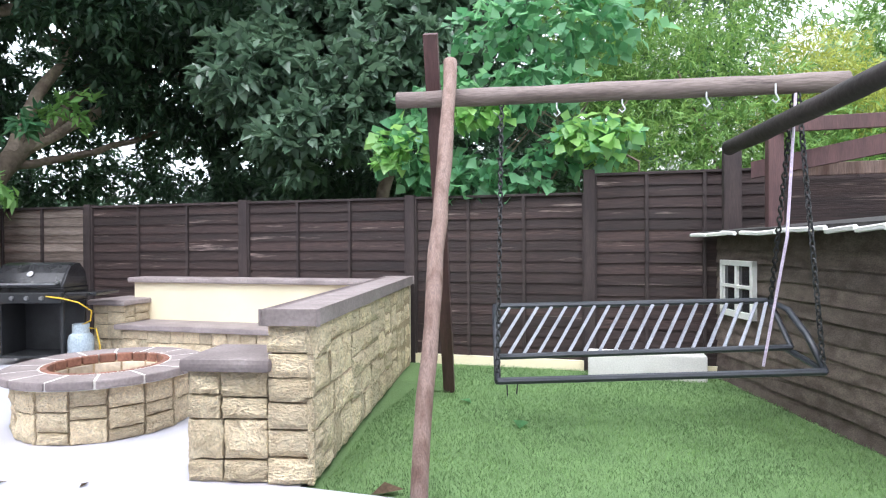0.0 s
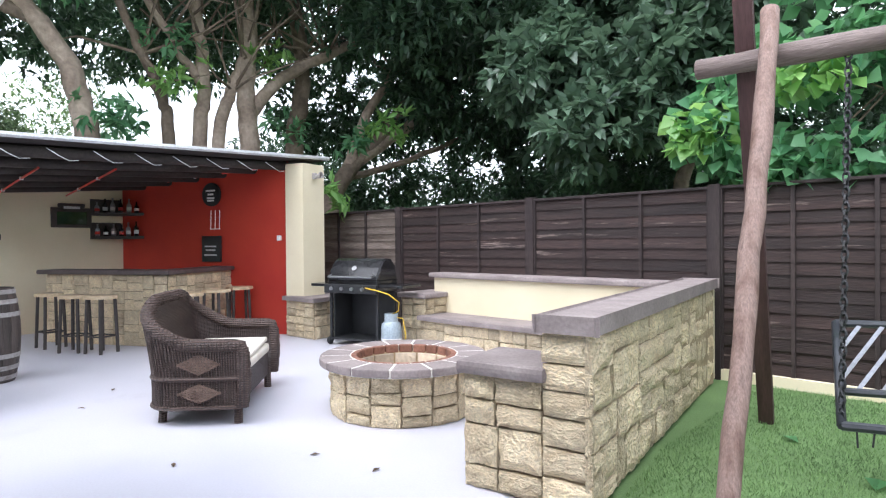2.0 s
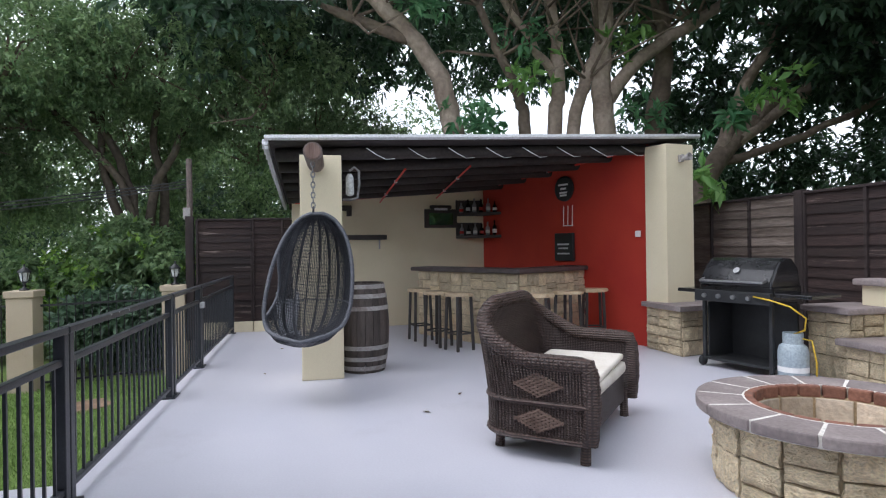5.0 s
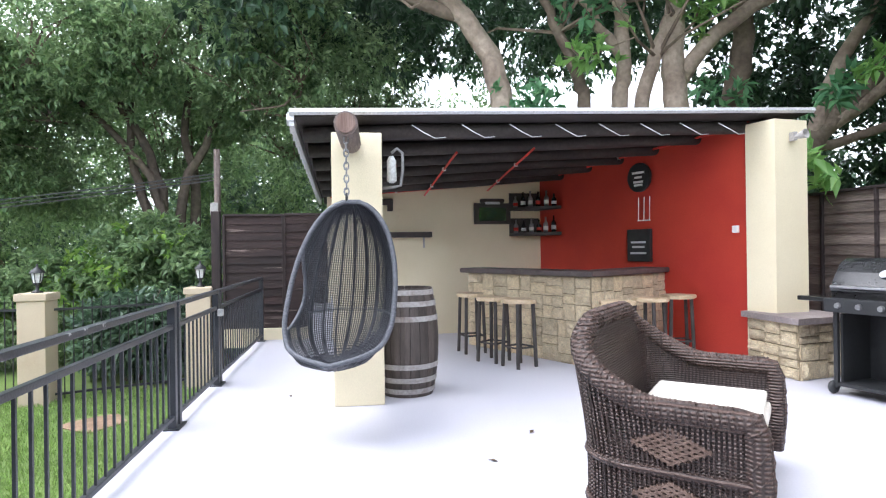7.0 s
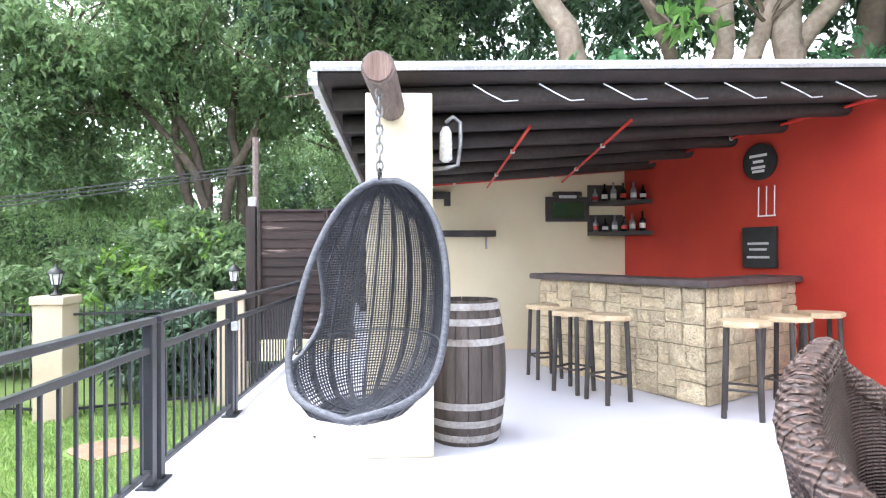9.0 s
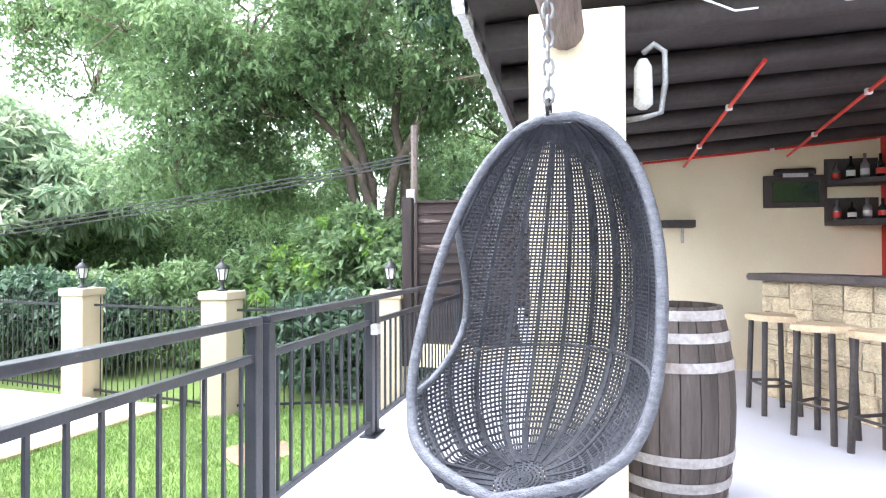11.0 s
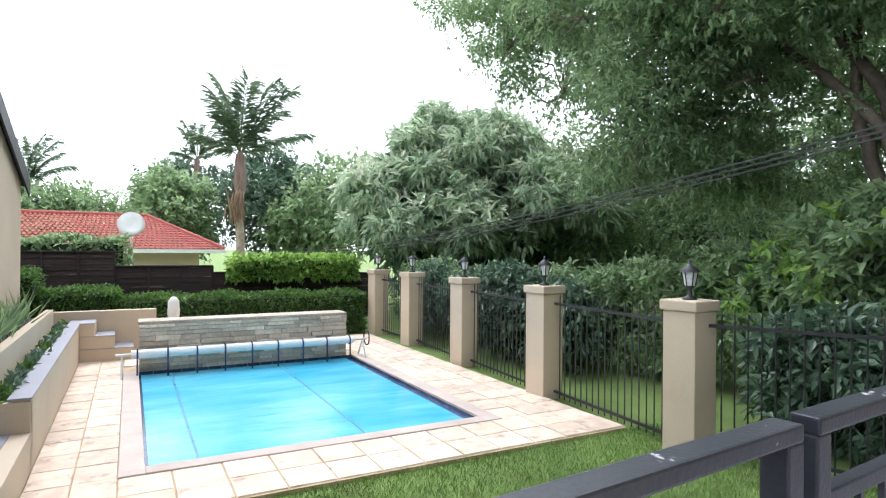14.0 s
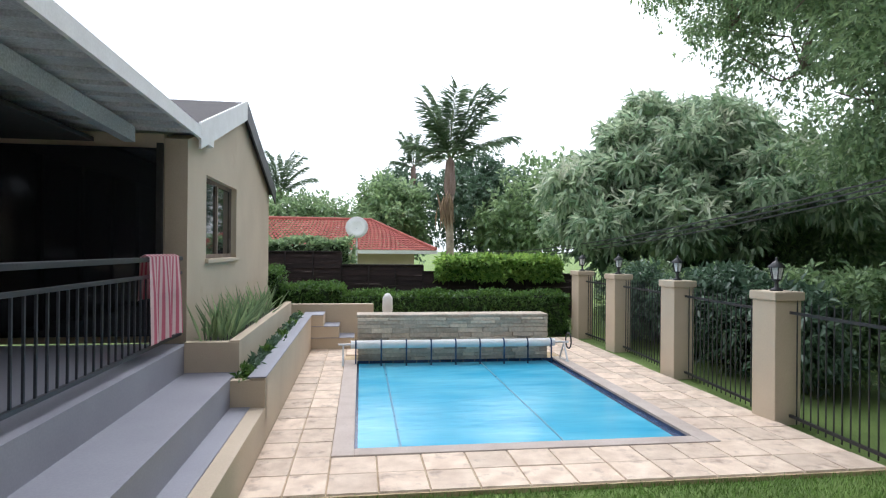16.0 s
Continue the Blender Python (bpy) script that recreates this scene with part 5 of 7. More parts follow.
# ---- bar building ----
def lerp2(p, q, t):
    return (p[0] + (q[0] - p[0]) * t, p[1] + (q[1] - p[1]) * t)


RF = ((-8.0, 0.9, 2.42), (-8.6, 6.2, 2.7), (-12.6, 6.2, 2.6), (-12.3, 0.9, 2.12))


def roof_z(x, y):
    """Height of the roof sheet's underside."""
    v = (y - 0.9) / 5.3
    xf = -8.0 - 0.6 * v
    u = (xf - x) / (4.3 - 0.3 * v)
    return (2.42 + 0.28 * v) * (1 - u) + (2.12 + 0.48 * v) * u


RC, BC, BE = (-8.75, 5.6), (-12.1, 4.35), (-11.85, 1.0)
structure(part("wall_red", slab(RC, BC, -0.2, 0, [roof_z(*RC) - 0.02, roof_z(*BC) - 0.02, roof_z(*BC) - 0.02, roof_z(*RC) - 0.02]), M_red))
structure(part("wall_back", slab((BC[0], BC[1] + 0.2), BE, -0.2, 0, [roof_z(*BC) - 0.04, roof_z(*BE) - 0.02, roof_z(*BE) - 0.02, roof_z(*BC) - 0.04]), M_cream))
structure(part("column_left", boxm(-8.38, -7.95, 1.2, 1.62, 0, 2.29, 0.012), M_cream))
structure(part("column_right", prism(bmesh.new(), [(-8.74, 5.56), (-8.42, 5.66), (-8.48, 6.08), (-8.82, 6.0)], 0, 2.6), M_cream))
ped = thing("stone_pedestal", Matrix(), "low buff stone pedestal with grey slab, mossy foot", "pedestal")
PP = [(-8.7, 5.55), (-8.02, 5.57), (-8.14, 6.22), (-8.8, 6.2)]
part("core", prism(bmesh.new(), PP, 0, 0.54), M_mortar, ped)
clad(ped, PP[0], PP[1], 0, 0.54, 0.2, 0.045)
clad(ped, PP[1], PP[2], 0, 0.54, 0.2, 0.045)
part("slab", prism(bmesh.new(), [(-8.74, 5.48), (-7.94, 5.5), (-8.07, 6.27), (-8.84, 6.25)], 0.54, 0.6), M_cap, ped, "grey-brown concrete slab")

broof = thing("bar_roof", Matrix(), "sloping metal sheet roof on dark round poles, white edge", "roof")
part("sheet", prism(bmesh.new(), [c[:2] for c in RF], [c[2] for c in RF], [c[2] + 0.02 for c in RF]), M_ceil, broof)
part("top_sheet", prism(bmesh.new(), [c[:2] for c in RF], [c[2] + 0.022 for c in RF], [c[2] + 0.05 for c in RF]), M_metalroof, broof, "pale corrugated sheet")
part("front_gutter", tube(bmesh.new(), [(-7.97, 0.86, 2.455), (-8.57, 6.24, 2.735)], 0.032, 6), M_metalroof, broof, "pale metal edge")
part("side_edge", prism(bmesh.new(), [(-7.98, 0.86), (-7.98, 0.9), (-12.3, 0.9), (-12.3, 0.86)], [2.34, 2.34, 2.02, 2.02], [2.475, 2.475, 2.155, 2.155]), M_metalroof, broof, "pale flashing")
for k in range(17):
    x0, x1 = -8.02 - k * 0.25, -8.14 - k * 0.25
    z0 = roof_z(x0, 0.9)
    part("flute", tube(bmesh.new(), [(x0, 0.84, z0 - 0.02), (x0, 0.9, z0 - 0.02)], 0.055, 6), M_metalroof, broof)
for k in range(7):
    u = (k + 0.45) / 7
    p0 = (-8.0 - 4.3 * u, 0.95)
    p1 = (-8.6 - 4.0 * u, 6.15)
    pts = []
    for s in range(6):
        q = lerp2(p0, p1, s / 5)
        pts.append((q[0] + trng.uniform(-0.02, 0.02), q[1], roof_z(*q) - 0.075 + trng.uniform(-0.008, 0.008)))
    part("pole", tube(bmesh.new(), pts, 0.07, 10), M_darkpole, broof, smooth=True)
raf = part("rafter", tube(bmesh.new(), [(-7.14, 1.33, 2.19), (-8.4, 1.38, 2.2), (-9.4, 1.44, 2.12)], 0.085, 14), M_beam, broof, "round pole with sawn end")
part("end_grain", tube(bmesh.new(), [(-7.125, 1.329, 2.19), (-7.141, 1.33, 2.19)], 0.07, 14), M_log, raf, "pale sawn end grain")
for k in range(8):
    q = lerp2((-8.15, 1.9), (-8.62, 5.6), (k + 0.3) / 8)
    z = roof_z(*q) - 0.12
    part("loose_wire", tube(bmesh.new(), [(q[0], q[1] - 0.14, z + 0.05), (q[0] + 0.06, q[1] - 0.04, z - 0.03), (q[0] + 0.05, q[1] + 0.06, z - 0.075), (q[0] + 0.02, q[1] + 0.16, z - 0.06)], 0.005, 4), M_metalroof, broof)
M_redpipe = mat("red_conduit", (0.6, 0.03, 0.02), (0.7, 0.05, 0.03), 5, 0.4, 0.05, 60)


def conduit(pts):
    c = thing("conduit_pipe", Matrix(), "thin red conduit pipe under the bar roof", "pipe", "red conduits")
    part("pipe", tube(bmesh.new(), pts, 0.014, 6), M_redpipe, c)
    for s in (0.3, 0.7):
        q = Vector(pts[0]).lerp(Vector(pts[-1]), s) if len(pts) == 2 else Vector(pts[1])
        part("clip", boxm(q.x - 0.02, q.x + 0.02, q.y - 0.02, q.y + 0.02, q.z - 0.02, q.z + 0.02, 0.004), M_white, c)


def under(x, y, drop):
    return (x, y, roof_z(x, y) - drop)


conduit([under(-11.8, 1.05, 0.07), under(-12.03, 4.3, 0.07)])
conduit([under(-12.0, 4.3, 0.07), under(-10.4, 4.9, 0.07), under(-8.8, 5.5, 0.07)])
conduit([under(-11.8, 2.45, 0.17), under(-8.9, 2.43, 0.17)])
conduit([under(-11.9, 3.45, 0.17), under(-8.9, 3.25, 0.17)])

# bar counter
BL, BK, BR = (-10.85, 2.93), (-9.0, 3.9), (-9.83, 5.22)
bar = thing("bar_counter", Matrix(), "corner bar faced with buff stone, dark slab top", "bar counter")
part("front_core", slab(lerp2(BL, BK, 0.01), lerp2(BL, BK, 0.985), 0.22, 0, 0.98), M_mortar, bar)
part("side_core", slab(lerp2(BK, BR, 0.02), BR, 0.22, 0, 0.98), M_mortar, bar)
clad(bar, BL, BK, 0, 0.98, 0.23, 0.04)
clad(bar, BK, BR, 0, 0.98, 0.23, 0.04)
d1 = (Vector(BK) - Vector(BL)).normalized()
d2 = (Vector(BR) - Vector(BK)).normalized()
n1, n2 = Vector((-d1.y, d1.x)), Vector((-d2.y, d2.x))
oc = Vector(BK) - n1 * 0.09 - n2 * 0.09 + d1 * 0.0
ic = Vector(BK) + n1 * 0.33 + n2 * 0.33
topb = prism(bmesh.new(), [tuple(Vector(BL) - n1 * 0.09 - d1 * 0.1), tuple(oc), tuple(Vector(BR) - n2 * 0.09 + d2 * 0.1), tuple(Vector(BR) + n2 * 0.33 + d2 * 0.1), tuple(ic), tuple(Vector(BL) + n1 * 0.33 - d1 * 0.1)], 0.985, 1.045)
bmesh.ops.bevel(topb, geom=list(topb.edges), offset=0.012, segments=2, affect="EDGES")
M_slab = mat("dark_counter_slab", (0.06, 0.045, 0.045), (0.12, 0.095, 0.09), 5, 0.5, 0.25, 40, contrast=0.2)
part("counter_top", topb, M_slab, bar, "dark brown slab top with worn edge")

M_seatwood = mat("pale_seat_wood", (0.5, 0.37, 0.22), (0.66, 0.53, 0.36), 4, 0.6, 0.2, 40, stretch=(1, 6, 6))
M_leg = mat("dark_stool_leg", (0.03, 0.024, 0.022), (0.06, 0.05, 0.045), 6, 0.6, 0.2, 40)
stool = thing("bar_stool", pose(-9.27, 3.17, 0, 0, 0, 25), "bar stool with pale live-edge wooden seat and dark legs", "bar stool", "bar stools")
sp = []
for k in range(14):
    a = 6.283 * k / 14
    r = 0.17 + 0.018 * math.sin(3 * a + 1) + 0.012 * math.sin(5 * a)
    sp.append((r * 1.1 * math.cos(a), r * math.sin(a)))
sb = prism(bmesh.new(), sp, 0.7, 0.745)
bmesh.ops.bevel(sb, geom=[e for e in sb.edges if abs(e.verts[0].co.z - e.verts[1].co.z) < 1e-5], offset=0.008, segments=2, affect="EDGES")
part("seat", sb, M_seatwood, stool, "pale live-edge wooden seat")
for sx in (-1, 1):
    for sy in (-1, 1):
        part("leg", tube(bmesh.new(), [(sx * 0.11, sy * 0.11, 0.7), (sx * 0.13, sy * 0.13, 0.0)], 0.021, 8), M_leg, stool)
for a, b in (((-1, -1), (1, -1)), ((1, -1), (1, 1)), ((1, 1), (-1, 1)), ((-1, 1), (-1, -1))):
    part("rung", tube(bmesh.new(), [(a[0] * 0.12, a[1] * 0.12, 0.22), (b[0] * 0.12, b[1] * 0.12, 0.22)], 0.011, 6), M_leg, stool)
for x, y, r in ((-9.64, 2.97, 40), (-10.27, 2.84, 10), (-8.72, 4.05, 60), (-9.02, 4.58, 33), (-9.28, 5.08, 75)):
    copy_thing(stool, pose(x, y, 0, 0, 0, r))

# barrel
M_stave = mat("dark_barrel_stave", (0.045, 0.035, 0.03), (0.1, 0.08, 0.07), 3, 0.65, 0.4, 25, vary=0.2, stretch=(5, 5, 0.5), contrast=0.25)
M_hoop = mat("grey_hoop", (0.3, 0.28, 0.27), (0.42, 0.4, 0.385), 6, 0.6, 0.2, 50, stain=(0.2, 0.16, 0.14), stain_at=(0.55, 0.75), stain_scale=4)
brl = thing("barrel", pose(-8.36, 1.85, 0), "dark stained wooden barrel with grey hoops beside the column", "barrel")


def brad(z):
    return 0.285 - 0.055 * ((z - 0.48) / 0.48) ** 2


for k in range(20):
    bm = bmesh.new()
    a0, a1 = 6.28318 * k / 20 + 0.008, 6.28318 * (k + 1) / 20 - 0.008
    prev = None
    for s in range(9):
        z = 0.96 * s / 8
        row = [bm.verts.new((brad(z) * f * math.cos(a), brad(z) * f * math.sin(a), z)) for f, a in ((1, a0), (1.006, (a0 + a1) / 2), (1, a1), (0.92, a1), (0.92, a0))]
        if prev:
            for j in range(5):
                bm.faces.new((prev[j], prev[(j + 1) % 5], row[(j + 1) % 5], row[j]))
        else:
            bm.faces.new(row[::-1])
        prev = row
    bm.faces.new(prev)
    part("stave", bm, M_stave, brl)
part("head", lathe(bmesh.new(), [(0, 0.925), (0.212, 0.925), (0.212, 0.9), (0, 0.9)], 24), M_stave, brl)
for z in (0.03, 0.13, 0.25, 0.67, 0.8, 0.9):
    part("hoop", lathe(bmesh.new(), [(brad(z) * 0.99, z), (brad(z) + 0.006, z), (brad(z + 0.045) + 0.006, z + 0.045), (brad(z + 0.045) * 0.99, z + 0.045)], 32), M_hoop, brl, smooth=False)


# chains
def chain(parent, a, b, r=0.0045, link=0.042, name="chain", mt_=None):
    a, b = Vector(a), Vector(b)
    n = max(2, int((b - a).length / (link * 0.72)))
    q = (b - a).to_track_quat("Z", "Y")
    bm = bmesh.new()
    for i in range(n):
        c = a.lerp(b, (i + 0.5) / n)
        rot = q.to_matrix() @ Matrix.Rotation(math.pi / 2 * (i % 2), 3, "Z")
        pts = []
        for k in range(8):
            t_ = 6.28318 * k / 8
            pts.append(c + rot @ Vector((0.28 * link * math.cos(t_), 0, 0.5 * link * math.sin(t_))))
        tube(bm, pts, r, 4, True)
    return part(name, bm, mt_ or M_iron, parent)


# hanging egg chair
M_galv = mat("dull_galvanised_steel", (0.2, 0.2, 0.205), (0.34, 0.34, 0.345), 12, 0.5, 0.3, 80, metal=0.4)
M_rattan = mat("charcoal_rattan", (0.035, 0.037, 0.045), (0.075, 0.078, 0.09), 8, 0.5, 0.2, 60)
M_rim = mat("charcoal_rim_binding", (0.07, 0.075, 0.09), (0.13, 0.135, 0.155), 30, 0.45, 0.6, 120, stretch=(1, 1, 3))
egg = thing("hanging_chair", pose(-7.24, 1.33, 0.5, 0, 0, -8), "charcoal woven rattan egg chair hanging from a chain", "hanging chair")
EH = 1.15


def smooth_table(u, table):
    """Smoothly eased value at u from (u, value) pairs."""
    for (u0, a), (u1, b) in zip(table, table[1:]):
        if u <= u1:
            f = max(0.0, (u - u0) / (u1 - u0))
            return a + (b - a) * f
    return table[-1][1]


def egg_width(u):
    if u < 0.34:
        return 0.358 * math.sqrt(max(0.0, 1 - ((0.34 - u) / 0.345) ** 2.4))
    return 0.358 * math.sqrt(max(0.0, 1 - ((u - 0.34) / 0.662) ** 2.2))


def egg_rim_x(u):
    return 0.31 * (1 - u) ** 1.7 + 0.02 * math.sin(math.pi * u) if u > 0.05 else 0.285 - 3.0 * (0.05 - u)


def egg_back_x(u):
    if u < 0.4:
        return 0.1 - 0.54 * math.sqrt(max(0.0, 1 - ((0.4 - u) / 0.41) ** 2.2))
    return 0.04 - 0.48 * math.sqrt(max(0.0, 1 - ((u - 0.4) / 0.6) ** 2.0))


def egg_edge(u):
    """The angle from the back at which the shell ends."""
    return smooth_table(u, ((0.0, math.pi), (0.05, math.pi), (0.09, 2.3), (0.14, 1.75), (0.18, 1.571), (1.0, 1.571)))


def egg_weave_edge(u, side):
    """The same for the weave, which leaves an arm hole open on one side."""
    e = egg_edge(u)
    if side < 0 and 0.22 < u < 0.7:
        e -= 0.5 * math.sin(((u - 0.22) / 0.48) ** 0.75 * math.pi) ** 0.7
    return e


def egg_p(u, a, out=0.0):
    w = egg_width(u) + out
    xr, xb = egg_rim_x(u), egg_back_x(u) - out
    if abs(a) <= math.pi / 2:
        x = xr + (xb - xr) * max(0.0, math.cos(a)) 
    else:
        x = xr - 0.14 * math.cos(a)
    return Vector((x, w * math.sin(a) - 0.1 * (1 - u) ** 1.2 + 0.03, EH * u))


weave = bmesh.new()
ROWS = [0.002, 0.006, 0.012, 0.02, 0.03, 0.045, 0.06] + [0.075 + 0.92 * k / 78 for k in range(78)]
for i, u in enumerate(ROWS):
    al, ar = egg_weave_edge(u, -1), egg_weave_edge(u, 1)
    n = 54
    tube(weave, [egg_p(u, -al + (al + ar) * k / n, 0.003 * (1 if (i + k) % 2 else -1)) for k in range(n + 1)], 0.005, 4)
low = [egg_p(0.002, -math.pi + 2 * math.pi * k / 40) for k in range(40)]
mid_ = sum(low, Vector()) / 40
for f in (0.85, 0.7, 0.55, 0.4, 0.25, 0.1):
    tube(weave, [mid_ + (q - mid_) * f for q in low], 0.006, 4, True)
for k in range(0, 40, 2):
    tube(weave, [low[k], mid_ + (low[k] - mid_) * 0.08], 0.005, 4)
part("horizontal_weave", weave, M_rattan, egg)
weave = bmesh.new()
for k in range(-64, 65):
    a = math.pi * k / 64
    runs = [[]]
    for s_ in range(61):
        u = 0.002 + 0.99 * (s_ / 60) ** 1.3
        if egg_weave_edge(u, a) >= abs(a):
            if runs[-1] and u - runs[-1][-1] > 0.05:
                runs.append([])
            runs[-1].append(u)
    for run in runs:
        if len(run) > 2:
            tube(weave, [egg_p(u, a) for u in run], 0.0045 if k % 6 else 0.011, 4)
part("vertical_weave", weave, M_rattan, egg)
LIPU = [0.05 + 0.947 * (k / 60) ** 1.4 for k in range(61)]
lip = [egg_p(u, egg_edge(u), 0.01) for u in LIPU] + [egg_p(u, -egg_edge(u), 0.01) for u in LIPU[:0:-1]]
part("rim", tube(bmesh.new(), lip, 0.018, 8, True), M_rim, egg, "bound rim", True)
part("arm_edge", tube(bmesh.new(), [egg_p(0.22 + 0.48 * k / 24, -egg_weave_edge(0.22 + 0.48 * k / 24, -1), 0.004) for k in range(25)], 0.013, 6), M_rim, egg, smooth=True)
part("seat_band", tube(bmesh.new(), [egg_p(0.3, -0.95 + 2.5 * k / 40, -0.004) for k in range(41)], 0.007, 6), M_rim, egg, smooth=True)
part("eyelet", tube(bmesh.new(), [(0.03 * math.cos(k * 0.785), 0, EH + 0.03 + 0.03 * math.sin(k * 0.785)) for k in range(8)], 0.006, 5, True), M_iron, egg)
inv = egg.matrix_world.inverted()
chain(egg, (0, 0, EH + 0.05), inv @ Vector((-7.22, 1.33, 2.11)), 0.006, 0.06, "chain", M_galv)


# wicker armchair
def wicker(name, c1, c2, size=0.02):
    mt = bpy.data.materials.new(name)
    mt.use_nodes = True
    N, L = mt.node_tree.nodes, mt.node_tree.links
    bs = N["Principled BSDF"]
    tc = N.new("ShaderNodeTexCoord")
    w1, w2, nz = N.new("ShaderNodeTexWave"), N.new("ShaderNodeTexWave"), N.new("ShaderNodeTexNoise")
    w3 = N.new("ShaderNodeTexWave")
    w1.bands_direction, w2.bands_direction, w3.bands_direction = "Z", "X", "Y"
    w3.inputs["Scale"].default_value, w3.inputs["Distortion"].default_value = 0.2 / size, 1.5
    w1.inputs["Scale"].default_value, w2.inputs["Scale"].default_value = 0.32 / size, 0.2 / size
    w1.inputs["Distortion"].default_value = w2.inputs["Distortion"].default_value = 1.5
    nz.inputs["Scale"].default_value = 9
    for w in (w1, w2, w3, nz):
        L.new(tc.outputs["Object"], w.inputs[0])
    mu = N.new("ShaderNodeMath")
    mu.operation = "MULTIPLY"
    L.new(w1.outputs["Fac"], mu.inputs[0])
    mxx = N.new("ShaderNodeMath")
    mxx.operation = "MAXIMUM"
    L.new(w2.outputs["Fac"], mxx.inputs[0])
    L.new(w3.outputs["Fac"], mxx.inputs[1])
    L.new(mxx.outputs[0], mu.inputs[1])
    ad = N.new("ShaderNodeMath")
    ad.operation = "MULTIPLY_ADD"
    L.new(nz.outputs[0], ad.inputs[0])
    ad.inputs[1].default_value = 0.6
    L.new(mu.outputs[0], ad.inputs[2])
    ra = N.new("ShaderNodeValToRGB")
    ra.color_ramp.elements[0].position, ra.color_ramp.elements[1].position = 0.2, 0.95
    ra.color_ramp.elements[0].color, ra.color_ramp.elements[1].color = (*c1, 1), (*c2, 1)
    L.new(ad.outputs[0], ra.inputs[0])
    L.new(ra.outputs[0], bs.inputs["Base Color"])
    bs.inputs["Roughness"].default_value = 0.5
    bp = N.new("ShaderNodeBump")
    bp.inputs["Strength"].default_value, bp.inputs["Distance"].default_value = 0.9, 0.008
    L.new(mu.outputs[0], bp.inputs["Height"])
    L.new(bp.outputs[0], bs.inputs["Normal"])
    return mt


M_wicker = wicker("brown_wicker", (0.018, 0.011, 0.01), (0.065, 0.039, 0.032), 0.013)
M_braid = wicker("brown_wicker_braid", (0.024, 0.015, 0.013), (0.1, 0.062, 0.05), 0.018)
M_cane = mat("pale_worn_cane", (0.09, 0.055, 0.042), (0.17, 0.115, 0.09), 9, 0.55, 0.3, 60)
M_cushion = mat("cream_cushion", (0.66, 0.6, 0.52), (0.76, 0.71, 0.64), 5, 0.9, 0.4, 60, contrast=0.08, stain=(0.5, 0.42, 0.35), stain_at=(0.6, 0.8), stain_scale=4)
sofa = thing("wicker_armchair", pose(-5.77, 3.06, 0, 0, 0, 139.2 - 180), "wide dark brown wicker armchair with cream cushion", "armchair")
# x runs along the width and -y is the back... the front looks along +y
W2, D2 = 0.58, 0.33


def u_path(s):
    """Round the arms and back from the right arm's front (0) to the left arm's (1): place, and height of the top edge."""
    R = 0.17
    L1 = 0.48
    q = math.pi * R / 2
    L2 = 2 * (W2 - R)
    tot = 2 * L1 + 2 * q + L2
    d_ = s * tot
    if d_ < L1:
        p = (W2, D2 - d_)
    elif d_ < L1 + q:
        a = (d_ - L1) / R
        p = (W2 - R + R * math.cos(a), D2 - L1 - R * math.sin(a))
    elif d_ < tot - L1 - q:
        f = (d_ - L1 - q) / L2
        p = ((W2 - R) * (1 - 2 * f), D2 - L1 - R)
    elif d_ < tot - L1:
        a = (d_ - (tot - L1 - q)) / R
        p = (-W2 + R - R * math.sin(a), D2 - L1 - R * math.cos(a))
    else:
        p = (-W2, D2 - (tot - d_))
    e = abs(2 * s - 1)
    g = min(1.0, max(0.0, (e - 0.22) / 0.5))
    h = 0.93 - 0.31 * (g * g * (3 - 2 * g)) - 0.02 * e
    return p, h


NS = 60
ring = [u_path(k / NS) for k in range(NS + 1)]


def offset_ring(k, o):
    (x, y), _ = ring[k]
    a, b = ring[max(0, k - 1)][0], ring[min(NS, k + 1)][0]
    t_ = Vector((b[0] - a[0], b[1] - a[1])).normalized()
    return x - t_.y * o, y + t_.x * o


for nm, o, mt_ in (("inner_shell", 0.0, M_wicker), ("outer_shell", 0.06, M_wicker)):
    bm = bmesh.new()
    cols = []
    for k in range(NS + 1):
        x, y = offset_ring(k, o)
        h = ring[k][1]
        col = []
        for j in range(9):
            f = j / 8
            z = 0.13 + (h - 0.13) * f
            fl = max(0, f - 0.3) ** 1.3
            cx, cy = x * (1 + 0.05 * fl), y - 0.1 * fl * min(1.0, max(0.0, (D2 - 0.2 - y) / 0.5))
            col.append(bm.verts.new((cx, cy, z)))
        cols.append(col)
    for a, b in zip(cols, cols[1:]):
        for j in range(8):
            bm.faces.new((a[j], b[j], b[j + 1], a[j + 1]))
    part(nm, bm, mt_, sofa, smooth=True)
edge = []
for k in range(NS + 1):
    x, y = offset_ring(k, 0.03)
    h = ring[k][1]
    fl = 0.7 ** 1.3
    edge.append((x * (1 + 0.05 * fl), y - 0.1 * fl * min(1.0, max(0.0, (D2 - 0.2 - y) / 0.5)), h + 0.005))
edge = [(edge[0][0], edge[0][1] + 0.01, 0.14)] + [(edge[0][0], edge[0][1] + 0.03, 0.35)] + [(edge[0][0], edge[0][1] + 0.02, edge[0][2] - 0.06)] + edge + [(edge[-1][0], edge[-1][1] + 0.02, edge[-1][2] - 0.06), (edge[-1][0], edge[-1][1] + 0.03, 0.35), (edge[-1][0], edge[-1][1] + 0.01, 0.14)]
part("rolled_edge", tube(bmesh.new(), edge, 0.052, 10), M_braid, sofa, "braided rolled edge", True)
